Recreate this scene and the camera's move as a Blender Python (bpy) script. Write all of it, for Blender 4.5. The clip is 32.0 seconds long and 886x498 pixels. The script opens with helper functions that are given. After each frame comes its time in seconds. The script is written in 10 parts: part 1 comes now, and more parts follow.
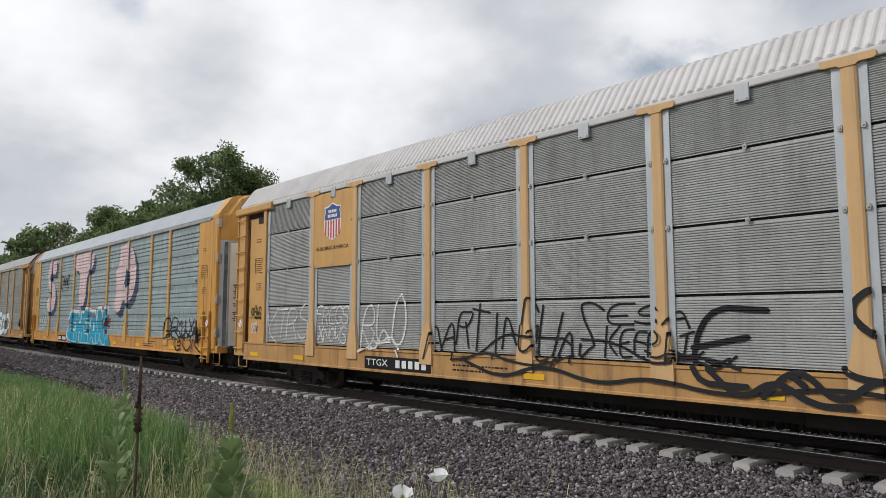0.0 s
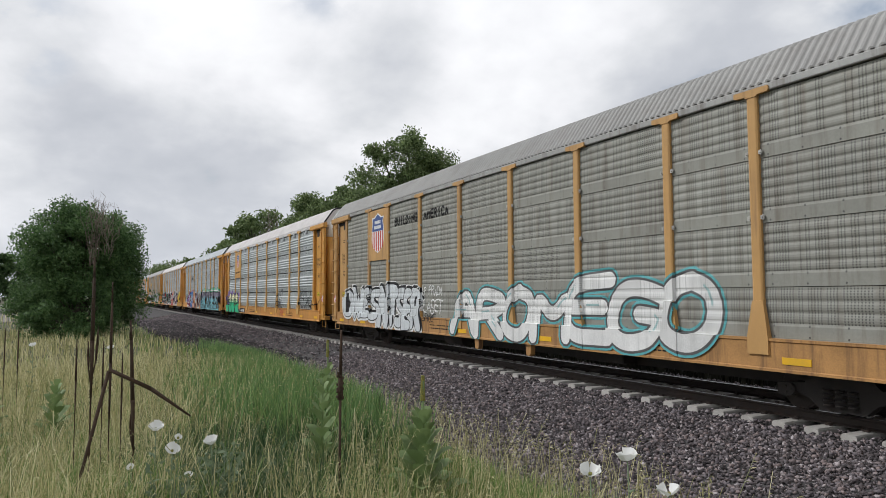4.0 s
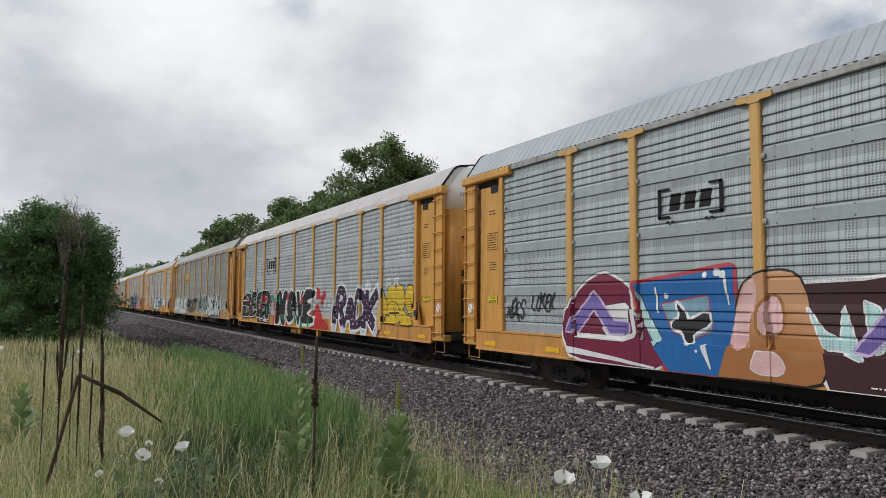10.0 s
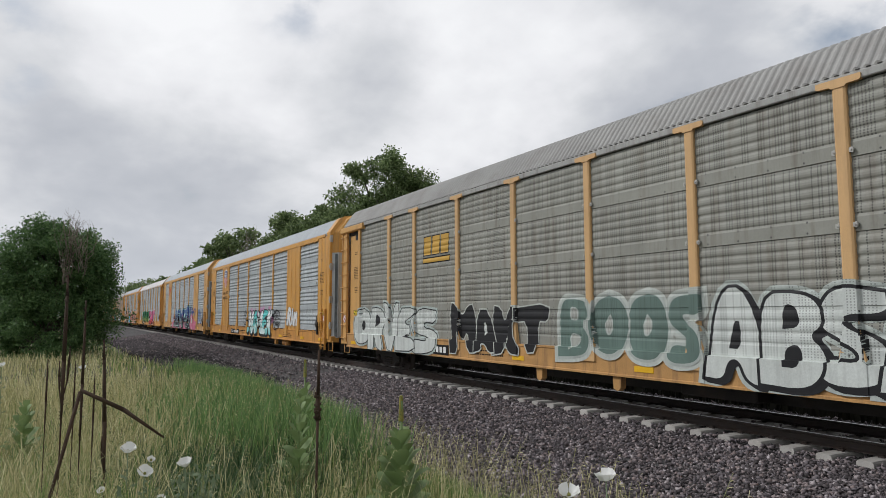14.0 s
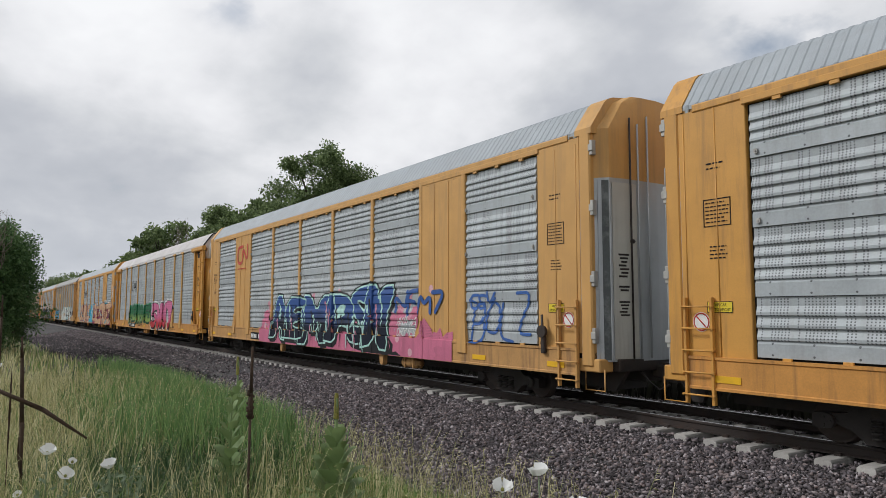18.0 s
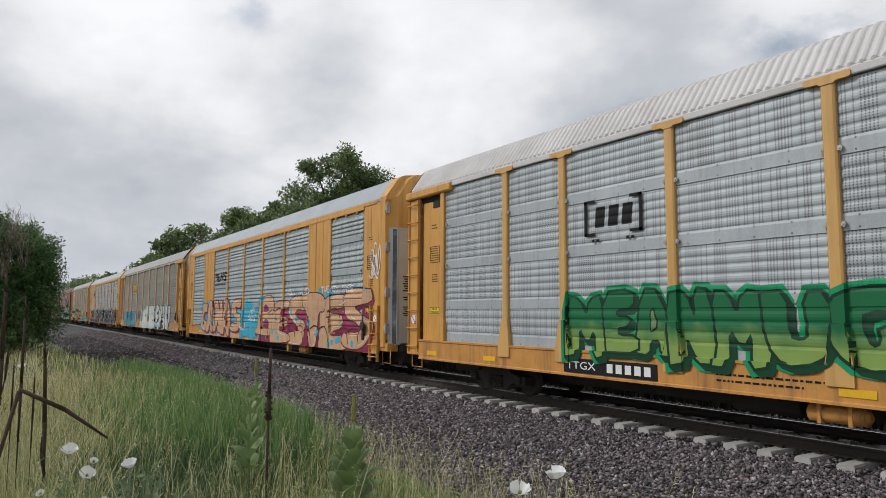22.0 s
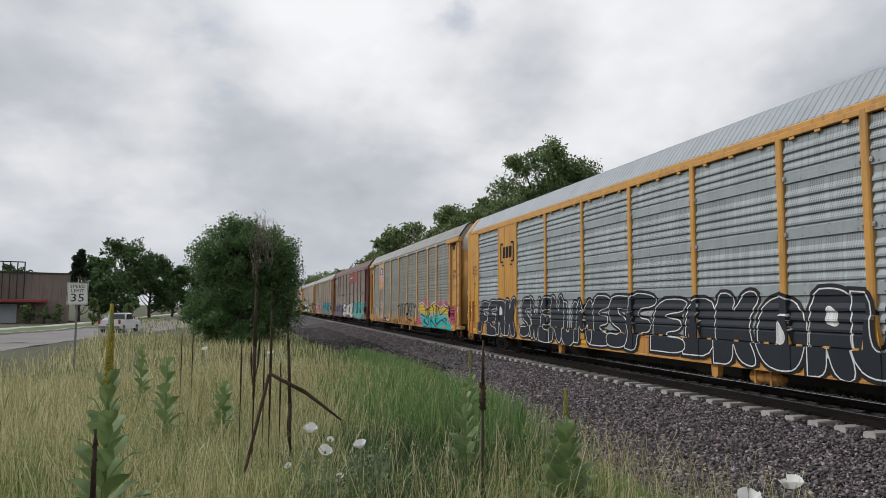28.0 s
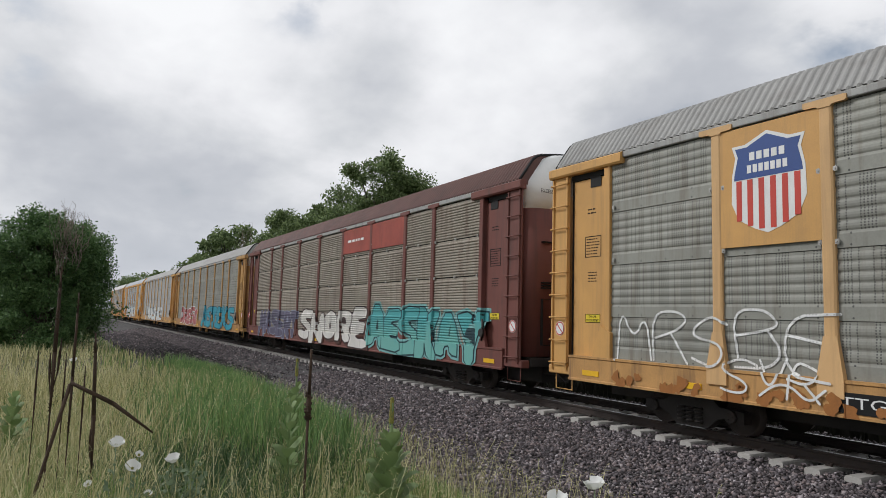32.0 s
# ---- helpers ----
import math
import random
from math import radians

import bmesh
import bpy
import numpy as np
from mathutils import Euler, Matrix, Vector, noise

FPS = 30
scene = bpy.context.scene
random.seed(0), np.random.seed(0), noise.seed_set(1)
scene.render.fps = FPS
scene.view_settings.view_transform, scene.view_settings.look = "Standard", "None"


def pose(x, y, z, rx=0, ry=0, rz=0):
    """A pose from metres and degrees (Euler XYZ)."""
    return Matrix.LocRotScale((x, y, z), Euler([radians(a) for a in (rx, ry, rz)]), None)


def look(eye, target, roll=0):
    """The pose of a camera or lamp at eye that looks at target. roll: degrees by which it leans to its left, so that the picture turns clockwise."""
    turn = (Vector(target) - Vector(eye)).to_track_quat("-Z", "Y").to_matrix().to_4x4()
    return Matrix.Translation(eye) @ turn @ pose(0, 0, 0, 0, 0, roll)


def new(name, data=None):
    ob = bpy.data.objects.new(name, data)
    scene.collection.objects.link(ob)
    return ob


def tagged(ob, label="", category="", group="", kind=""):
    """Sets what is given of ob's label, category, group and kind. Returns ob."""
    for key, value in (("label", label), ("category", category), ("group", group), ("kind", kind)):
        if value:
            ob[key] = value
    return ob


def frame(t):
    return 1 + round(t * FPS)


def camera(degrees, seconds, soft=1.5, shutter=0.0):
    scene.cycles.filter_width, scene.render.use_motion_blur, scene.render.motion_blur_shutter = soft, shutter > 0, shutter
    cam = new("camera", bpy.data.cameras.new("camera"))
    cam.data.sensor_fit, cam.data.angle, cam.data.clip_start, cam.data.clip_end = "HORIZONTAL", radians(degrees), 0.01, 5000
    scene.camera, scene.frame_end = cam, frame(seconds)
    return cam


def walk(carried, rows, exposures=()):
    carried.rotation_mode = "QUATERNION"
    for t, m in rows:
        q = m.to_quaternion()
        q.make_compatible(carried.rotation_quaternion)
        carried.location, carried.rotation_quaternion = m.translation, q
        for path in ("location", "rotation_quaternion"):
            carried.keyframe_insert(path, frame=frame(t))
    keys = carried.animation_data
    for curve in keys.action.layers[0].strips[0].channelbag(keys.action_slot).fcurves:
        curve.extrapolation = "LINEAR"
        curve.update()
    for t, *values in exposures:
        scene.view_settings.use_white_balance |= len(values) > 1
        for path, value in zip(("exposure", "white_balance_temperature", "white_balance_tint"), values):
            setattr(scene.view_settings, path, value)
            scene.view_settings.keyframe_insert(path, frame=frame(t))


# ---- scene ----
cam = camera(65.4, 32.0, soft=0.6, shutter=0.0)
PATH = [
    (0.0, 0, 0, 2.11, 95.74, 0.02, 47.93),
    (0.2, 0, 0, 2.11, 95.66, -0.02, 54.75),
    (0.5, 0, 0, 2.11, 95.55, -0.08, 62.35),
    (1.0, 0, 0, 2.11, 94.97, -0.70, 64.43),
    (1.5, 0, 0, 2.11, 94.65, -0.38, 65.61),
    (2.0, 0, 0, 2.11, 94.45, 0.04, 65.46),
    (2.5, 0, 0, 2.11, 94.24, 0.36, 64.97),
    (4.5, 0, 0, 2.11, 93.55, 0.10, 62.47),
    (5.0, 0, 0, 2.11, 92.83, -0.15, 62.71),
    (5.5, 0, 0, 2.11, 93.25, -0.20, 62.06),
    (6.0, 0, 0, 2.11, 93.26, -0.37, 60.97),
    (6.5, 0, 0, 2.11, 93.73, -0.53, 61.15),
    (7.0, 0, 0, 2.11, 94.52, -0.55, 59.82),
    (7.5, 0, 0, 2.11, 95.55, -0.68, 59.76),
    (8.0, 0, 0, 2.11, 94.78, -0.68, 60.32),
    (8.5, 0, 0, 2.11, 94.53, -0.69, 60.83),
    (9.0, 0, 0, 2.11, 94.54, -0.77, 60.87),
    (9.5, 0, 0, 2.11, 94.79, -0.85, 60.94),
    (10.0, 0, 0, 2.11, 94.40, -0.38, 61.04),
    (10.5, 0, 0, 2.11, 93.89, 0.12, 61.26),
    (11.0, 0, 0, 2.11, 93.70, -0.02, 60.99),
    (11.5, 0, 0, 2.11, 94.21, 0.12, 61.31),
    (12.0, 0, 0, 2.11, 95.41, 0.13, 61.14),
    (12.5, 0, 0, 2.11, 95.29, 0.25, 60.43),
    (13.0, 0, 0, 2.11, 95.10, 0.50, 60.22),
    (13.5, 0, 0, 2.11, 95.25, 0.11, 60.64),
    (14.0, 0, 0, 2.11, 95.42, 0.13, 61.22),
    (14.5, 0, 0, 2.11, 95.46, 0.55, 61.75),
    (16.5, 0, 0, 2.11, 95.41, 0.37, 59.12),
    (17.0, 0, 0, 2.11, 95.14, 0.03, 58.89),
    (17.5, 0, 0, 2.11, 95.27, 0.18, 57.88),
    (18.0, 0, 0, 2.11, 95.18, -0.11, 56.02),
    (18.5, 0, 0, 2.11, 95.13, -0.33, 55.58),
    (19.0, 0, 0, 2.11, 95.22, -0.46, 54.78),
    (19.5, 0, 0, 2.11, 95.08, -0.39, 54.86),
    (20.0, 0, 0, 2.11, 94.77, -0.27, 55.27),
    (20.5, 0, 0, 2.11, 94.56, -0.30, 55.69),
    (21.0, 0, 0, 2.11, 94.75, -0.38, 56.60),
    (21.5, 0, 0, 2.11, 95.30, -0.29, 57.12),
    (22.0, 0, 0, 2.11, 95.34, -0.22, 57.43),
    (22.5, 0, 0, 2.11, 95.25, -0.36, 57.40),
    (23.0, 0, 0, 2.11, 94.73, -0.33, 57.47),
    (23.5, 0, 0, 2.11, 94.79, -0.41, 57.41),
    (24.0, 0, 0, 2.11, 94.82, -0.42, 57.46),
    (24.5, 0, 0, 2.11, 94.80, -0.56, 57.64),
    (25.0, 0, 0, 2.11, 95.17, -0.73, 58.99),
    (25.5, 0, 0, 2.11, 95.79, -0.92, 62.04),
    (26.0, 0, 0, 2.11, 95.68, -0.70, 65.82),
    (26.5, 0, 0, 2.11, 95.71, -0.65, 69.40),
    (28.5, 0, 0, 2.11, 94.73, -0.14, 75.10),
    (29.0, 0, 0, 2.11, 95.16, 0.01, 75.12),
    (29.5, 0, 0, 2.11, 95.45, -0.43, 74.55),
    (30.0, 0, 0, 2.11, 95.80, -0.64, 73.41),
    (30.5, 0, 0, 2.11, 96.04, -0.84, 71.14),
    (31.0, 0, 0, 2.11, 95.84, -1.39, 68.72),
    (31.5, 0, 0, 2.11, 95.61, -1.35, 64.48),
    (32.0, 0, 0, 2.11, 95.70, -1.61, 60.70),
]
# the phone's own exposure drifts a little
LIGHT = [(0.0, 0.08), (0.5, 0.05), (1.0, 0.03), (2.5, 0.06), (5.0, 0.15), (7.0, 0.10), (9.0, 0.0), (12.0, -0.02), (20.0, 0.0), (24.0, 0.05), (26.0, -0.03), (28.5, -0.06), (30.0, -0.13), (31.0, -0.13), (32.0, 0.0)]
walk(cam, [(t, pose(*p)) for t, *p in PATH], [(t, e, 6380, 10) for t, e in LIGHT])

# ---- light ----
SUN_AZ, SUN_EL = 142.0, 40.0      # degrees left of straight across the track; height
world = bpy.data.worlds.new("world")
scene.world = world
world.use_nodes = True


class Nodes:
    """Short hand for node trees."""

    def __init__(self, tree, clear=True):
        self.tree = tree
        if clear:
            tree.nodes.clear()

    def add(self, kind, inputs=None, operation="", data_type="", blend_type=""):
        n = self.tree.nodes.new(kind)
        if operation:
            n.operation = operation
        if data_type:
            n.data_type = data_type
        if blend_type:
            n.blend_type = blend_type
        for k, v in (inputs or {}).items():
            sock = n.inputs[k]
            if isinstance(v, bpy.types.NodeSocket):
                self.tree.links.new(v, sock)
            else:
                sock.default_value = v
        return n

    def math(self, op, a, b=0.0, c=0.0):
        return self.add("ShaderNodeMath", {0: a, 1: b, 2: c}, operation=op).outputs[0]

    def ramp(self, fac, stops, smooth=False):
        n = self.add("ShaderNodeValToRGB", {0: fac})
        if smooth:
            n.color_ramp.interpolation = "EASE"
        e = n.color_ramp.elements
        while len(e) < len(stops):
            e.new(0.5)
        for q, (p, c) in zip(e, stops):
            q.position = p
            q.color = (c, c, c, 1) if isinstance(c, (int, float)) else (*c, 1)
        return n.outputs[0]

    def mix(self, fac, a, b, mode="MIX"):
        def col(v):
            return v if isinstance(v, bpy.types.NodeSocket) else (*v, 1)
        n = self.add("ShaderNodeMix", {0: fac, 6: col(a), 7: col(b)}, data_type="RGBA", blend_type=mode)
        return n.outputs[2]


def cloud_world():
    w = Nodes(world.node_tree)
    gen = w.add("ShaderNodeTexCoord").outputs["Generated"]
    tex = w.add("ShaderNodeTexSky")
    tex.sky_type, tex.sun_disc, tex.air_density, tex.dust_density = "NISHITA", False, 1.2, 2.5
    tex.sun_elevation, tex.sun_rotation = radians(SUN_EL), radians(-SUN_AZ)
    sky = tex.outputs[0]
    xyz = w.add("ShaderNodeSeparateXYZ", {0: gen})
    # a flat cloud deck: the direction divided by its height
    h = w.math("MAXIMUM", xyz.outputs[2], 0.0)
    d = w.math("ADD", h, 0.42)
    px, py = w.math("DIVIDE", xyz.outputs[0], d), w.math("DIVIDE", xyz.outputs[1], d)
    deck = w.add("ShaderNodeCombineXYZ", {0: px, 1: py, 2: 3.7}).outputs[0]
    big = w.add("ShaderNodeTexNoise", {"Vector": deck, "Scale": 1.7, "Detail": 5.0, "Roughness": 0.5, "Distortion": 0.15}).outputs[0]
    fine = w.add("ShaderNodeTexNoise", {"Vector": deck, "Scale": 4.4, "Detail": 6.0, "Roughness": 0.5, "Distortion": 0.1}).outputs[0]
    mass = w.math("ADD", w.math("ADD", w.math("MULTIPLY", big, 0.34), w.math("MULTIPLY", fine, 0.40)), 0.13)
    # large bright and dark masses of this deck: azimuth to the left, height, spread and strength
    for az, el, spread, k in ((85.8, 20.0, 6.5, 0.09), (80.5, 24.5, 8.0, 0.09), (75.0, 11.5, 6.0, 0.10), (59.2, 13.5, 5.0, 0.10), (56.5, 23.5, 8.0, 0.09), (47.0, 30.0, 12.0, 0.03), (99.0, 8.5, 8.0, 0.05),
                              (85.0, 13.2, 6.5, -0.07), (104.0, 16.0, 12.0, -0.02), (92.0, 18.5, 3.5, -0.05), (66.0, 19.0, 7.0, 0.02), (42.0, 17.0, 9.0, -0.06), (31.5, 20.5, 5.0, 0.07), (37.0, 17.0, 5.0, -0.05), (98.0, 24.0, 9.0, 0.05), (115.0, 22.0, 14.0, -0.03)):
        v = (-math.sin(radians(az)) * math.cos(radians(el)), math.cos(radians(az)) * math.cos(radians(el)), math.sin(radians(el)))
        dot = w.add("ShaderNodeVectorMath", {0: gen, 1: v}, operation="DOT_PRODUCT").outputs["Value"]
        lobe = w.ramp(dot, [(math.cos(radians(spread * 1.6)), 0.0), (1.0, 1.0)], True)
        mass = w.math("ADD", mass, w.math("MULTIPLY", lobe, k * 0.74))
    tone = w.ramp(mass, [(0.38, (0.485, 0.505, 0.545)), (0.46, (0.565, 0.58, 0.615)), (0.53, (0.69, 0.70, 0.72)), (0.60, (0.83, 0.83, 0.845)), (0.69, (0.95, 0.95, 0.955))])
    # grey haze along the horizon
    low = w.ramp(xyz.outputs[2], [(0.0, 1.0), (0.22, 0.0)], True)
    tone = w.mix(w.math("MULTIPLY", low, 0.6), tone, (0.55, 0.575, 0.62))
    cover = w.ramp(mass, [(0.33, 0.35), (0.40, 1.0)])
    # small rifts of open sky
    for az, el, spread in ((29.0, 20.5, 6.0), (73.5, 26.0, 2.6), (95.5, 19.0, 2.6), (20.0, 30.0, 9.0)):
        v = (-math.sin(radians(az)) * math.cos(radians(el)), math.cos(radians(az)) * math.cos(radians(el)), math.sin(radians(el)))
        dot = w.add("ShaderNodeVectorMath", {0: gen, 1: v}, operation="DOT_PRODUCT").outputs["Value"]
        rift = w.ramp(dot, [(math.cos(radians(spread)), 0.0), (math.cos(radians(spread * 0.35)), 1.0)], True)
        ragged = w.ramp(fine, [(0.40, 1.0), (0.56, 0.0)])
        cover = w.math("SUBTRACT", cover, w.math("MULTIPLY", w.math("MULTIPLY", rift, ragged), 0.75))
    cover = w.math("MAXIMUM", cover, 0.0)
    sky_b = w.mix(1.0, sky, (0.10, 0.10, 0.10), "MULTIPLY")
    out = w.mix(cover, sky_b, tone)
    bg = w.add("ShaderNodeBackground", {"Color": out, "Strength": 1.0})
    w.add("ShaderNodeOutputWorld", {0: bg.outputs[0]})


cloud_world()
sun_data = bpy.data.lights.new("sun", "SUN")
sun_data.energy, sun_data.angle, sun_data.color = 1.9, radians(12), (1.0, 0.985, 0.97)
sun = new("sun", sun_data)
sun.matrix_world = look((-math.sin(radians(SUN_AZ)) * 50, math.cos(radians(SUN_AZ)) * 50, 50 * math.tan(radians(SUN_EL))), (0, 0, 0))

# ---- materials ----
def material(name, base, rough=0.7, metal=0.0, vary=0.25, grain=(6.0, 60.0), dirt=None, dirt_amount=0.0, streak=False,
             bump=0.0, bump_scale=40.0, island=False, obj_random=0.0, spec=0.5, stretch=(1, 1, 1), wave=None, extra=None, holes=False):
    """Paint, metal, stone and so on: two scales of grain, stains of its own shape, and fine relief."""
    m = bpy.data.materials.new(name)
    m.use_nodes = True
    n = Nodes(m.node_tree)
    co = n.add("ShaderNodeTexCoord").outputs["Object"]
    co = n.add("ShaderNodeMapping", {0: co, 3: stretch}).outputs[0]
    info = n.add("ShaderNodeObjectInfo").outputs["Random"]
    off = n.add("ShaderNodeCombineXYZ", {0: n.math("MULTIPLY", info, 37.0), 1: n.math("MULTIPLY", info, 11.0), 2: 0.0}).outputs[0]
    co = n.add("ShaderNodeVectorMath", {0: co, 1: off}, operation="ADD").outputs[0]
    a = n.add("ShaderNodeTexNoise", {"Vector": co, "Scale": grain[0] * 0.2, "Detail": 4.0, "Roughness": 0.6}).outputs[0]
    b = n.add("ShaderNodeTexNoise", {"Vector": co, "Scale": grain[1], "Detail": 3.0, "Roughness": 0.6}).outputs[0]
    g = n.math("ADD", n.math("MULTIPLY", a, 0.6), n.math("MULTIPLY", b, 0.4))
    lo = tuple(c * (1 - vary) for c in base)
    hi = tuple(min(1, c * (1 + vary)) for c in base)
    col = n.mix(n.ramp(g, [(0.35, 0.0), (0.65, 1.0)]), lo, hi)
    if dirt:
        sv = (1, 1, 1)
        if streak:
            sv = (3.0, 3.0, 0.22)
        dc = n.add("ShaderNodeMapping", {0: co, 3: sv}).outputs[0]
        s = n.add("ShaderNodeTexNoise", {"Vector": dc, "Scale": 1.6, "Detail": 6.0, "Roughness": 0.65}).outputs[0]
        f = n.math("MULTIPLY", n.ramp(s, [(0.50, 0.0), (0.72, 1.0)]), dirt_amount)
        col = n.mix(f, col, dirt)
    if island:
        r = n.add("ShaderNodeNewGeometry").outputs["Random Per Island"]
        col = n.mix(1.0, col, n.ramp(r, island), "MULTIPLY")
    if obj_random:
        r = n.math("ADD", n.math("MULTIPLY", info, obj_random), 1 - obj_random * 0.5)
        rr = n.add("ShaderNodeCombineXYZ", {0: r, 1: r, 2: r}).outputs[0]
        col = n.mix(1.0, col, rr, "MULTIPLY")
    if holes:
        # punched air holes in columns, and bolts along the flat lap
        raw = n.add("ShaderNodeSeparateXYZ", {0: n.add("ShaderNodeTexCoord").outputs["Object"]})
        px, pz = n.math("ADD", raw.outputs[0], 20.0), raw.outputs[2]
        cx = n.math("DIVIDE", px, 0.052)
        cell = n.add("ShaderNodeCombineXYZ", {0: n.math("FLOOR", cx), 1: n.math("MULTIPLY", info, 90.0)}).outputs[0]
        lot = n.add("ShaderNodeTexWhiteNoise", {"Vector": cell}).outputs[0]
        clump = n.add("ShaderNodeTexNoise", {"Vector": cell, "Scale": 0.21, "Detail": 1.0}).outputs[0]
        on = n.math("GREATER_THAN", n.math("ADD", lot, n.math("MULTIPLY", clump, 1.6)), 1.18)
        dx = n.math("ABSOLUTE", n.math("SUBTRACT", n.math("FRACT", cx), 0.5))
        dz = n.math("ABSOLUTE", n.math("SUBTRACT", n.math("FRACT", n.math("DIVIDE", pz, 0.041)), 0.5))
        hole = n.math("MULTIPLY", n.math("MULTIPLY", n.math("LESS_THAN", dx, 0.21), n.math("LESS_THAN", dz, 0.27)), n.math("MULTIPLY", on, n.math("GREATER_THAN", pz, 0.25 if holes in (True, "dots") else holes)))
        bx = n.math("MULTIPLY", n.math("SUBTRACT", n.math("FRACT", n.math("DIVIDE", px, 0.62)), 0.5), 0.62)
        bz = n.math("SUBTRACT", n.math("ABSOLUTE", n.math("SUBTRACT", pz, 0.13)), 0.085)
        bolt = n.math("LESS_THAN", n.math("ADD", n.math("MULTIPLY", bx, bx), n.math("MULTIPLY", bz, bz)), 0.00028)
        if holes == "dots":
            # staggered round holes in groups along the flat strips
            row = n.math("FLOOR", n.math("DIVIDE", pz, 0.052))
            gx = n.math("ADD", n.math("DIVIDE", px, 0.066), n.math("MULTIPLY", n.math("MODULO", row, 2.0), 0.5))
            ux = n.math("MULTIPLY", n.math("SUBTRACT", n.math("FRACT", gx), 0.5), 0.066)
            uz = n.math("MULTIPLY", n.math("SUBTRACT", n.math("FRACT", n.math("DIVIDE", pz, 0.052)), 0.5), 0.052)
            dot = n.math("LESS_THAN", n.math("ADD", n.math("MULTIPLY", ux, ux), n.math("MULTIPLY", uz, uz)), 0.00033)
            span = n.math("LESS_THAN", n.math("FRACT", n.math("DIVIDE", px, 0.70)), 0.72)
            low_strip = n.math("MULTIPLY", n.math("GREATER_THAN", pz, 0.052), n.math("LESS_THAN", pz, 0.156))
            high_strip = n.math("MULTIPLY", n.math("GREATER_THAN", pz, 0.832), n.math("LESS_THAN", pz, 0.936))
            hole = n.math("MULTIPLY", n.math("MULTIPLY", dot, span), n.math("MAXIMUM", low_strip, high_strip))
            col = n.mix(n.math("MULTIPLY", hole, 0.85), col, (0.02, 0.03, 0.025))
        else:
            col = n.mix(n.math("MULTIPLY", n.math("MAXIMUM", hole, bolt), 0.8), col, (0.03, 0.03, 0.03)) if holes is True else n.mix(n.math("MULTIPLY", hole, 0.45), col, (0.03, 0.03, 0.03))
    rg = n.math("ADD", n.math("MULTIPLY", b, 0.25), rough - 0.12)
    ins = {"Base Color": col, "Roughness": rg, "Metallic": metal, "Specular IOR Level": spec}
    if extra:
        ins.update(extra)
    p = n.add("ShaderNodeBsdfPrincipled", ins)
    normal = None
    if bump:
        t = n.add("ShaderNodeTexNoise", {"Vector": co, "Scale": bump_scale, "Detail": 4.0}).outputs[0]
        normal = n.add("ShaderNodeBump", {"Height": t, "Strength": min(1.0, bump), "Distance": 0.02}).outputs[0]
    if wave:
        z = n.add("ShaderNodeSeparateXYZ", {0: n.add("ShaderNodeTexCoord").outputs["Object"]}).outputs[2]
        hgt = n.math("SINE", n.math("MULTIPLY", z, 2 * math.pi / wave))
        ins = {"Height": hgt, "Strength": 0.3, "Distance": 0.008}
        if normal:
            ins["Normal"] = normal
        normal = n.add("ShaderNodeBump", ins).outputs[0]
    if normal:
        m.node_tree.links.new(normal, p.inputs["Normal"])
    n.add("ShaderNodeOutputMaterial", {0: p.outputs[0]})
    return m


RUST = (0.065, 0.036, 0.024)
GRIME = (0.075, 0.065, 0.055)
yellow = {
    "bright": material("yellow_paint", (0.60, 0.30, 0.060), 0.5, dirt=(0.22, 0.115, 0.05), dirt_amount=0.6, streak=True, vary=0.10),
    "pale": material("faded_yellow_paint", (0.58, 0.318, 0.098), 0.6, dirt=(0.32, 0.20, 0.09), dirt_amount=0.5, streak=True, vary=0.10),
    "rusty": material("weathered_yellow_paint", (0.48, 0.275, 0.095), 0.65, dirt=(0.20, 0.11, 0.06), dirt_amount=0.75, streak=True, vary=0.14),
    "brown": material("oxide_red_paint", (0.155, 0.050, 0.038), 0.65, dirt=(0.05, 0.035, 0.03), dirt_amount=0.6, streak=True, vary=0.15),
}

post_paint = {
    "bright": material("straw_yellow_paint", (0.585, 0.335, 0.098), 0.55, dirt=(0.30, 0.17, 0.07), dirt_amount=0.45, streak=True, vary=0.08),
    "pale": material("sun_bleached_yellow_paint", (0.60, 0.37, 0.165), 0.6, dirt=(0.34, 0.21, 0.10), dirt_amount=0.45, streak=True, vary=0.08),
}
eaves_grey = material("weathered_eaves_strip", (0.33, 0.33, 0.315), 0.6, 0.1, vary=0.15, dirt=(0.13, 0.105, 0.085), dirt_amount=0.7, streak=True)

sill_paint = {
    "bright": material("grimy_yellow_paint", (0.54, 0.25, 0.055), 0.6, dirt=(0.14, 0.07, 0.035), dirt_amount=0.7, streak=True, vary=0.16, grain=(9.0, 40.0)),
    "pale": material("grimy_faded_yellow_paint", (0.46, 0.25, 0.085), 0.65, dirt=(0.13, 0.07, 0.04), dirt_amount=0.85, streak=True, vary=0.2, grain=(9.0, 40.0)),
    "rusty": material("rust_stained_yellow_paint", (0.40, 0.21, 0.07), 0.68, dirt=(0.10, 0.05, 0.03), dirt_amount=0.9, streak=True, vary=0.22, grain=(9.0, 40.0)),
    "brown": yellow["brown"],
}


def panel_paint(name, base, metal=0.0, rough=0.55, dirt=(0.16, 0.12, 0.09), amount=0.45, holes=True):
    """Galvanised sheet with streaks and rows of small holes."""
    return material(name, base, rough, metal, vary=0.14, grain=(5.0, 26.0), dirt=dirt, dirt_amount=amount, streak=True, obj_random=0.12, holes=holes)


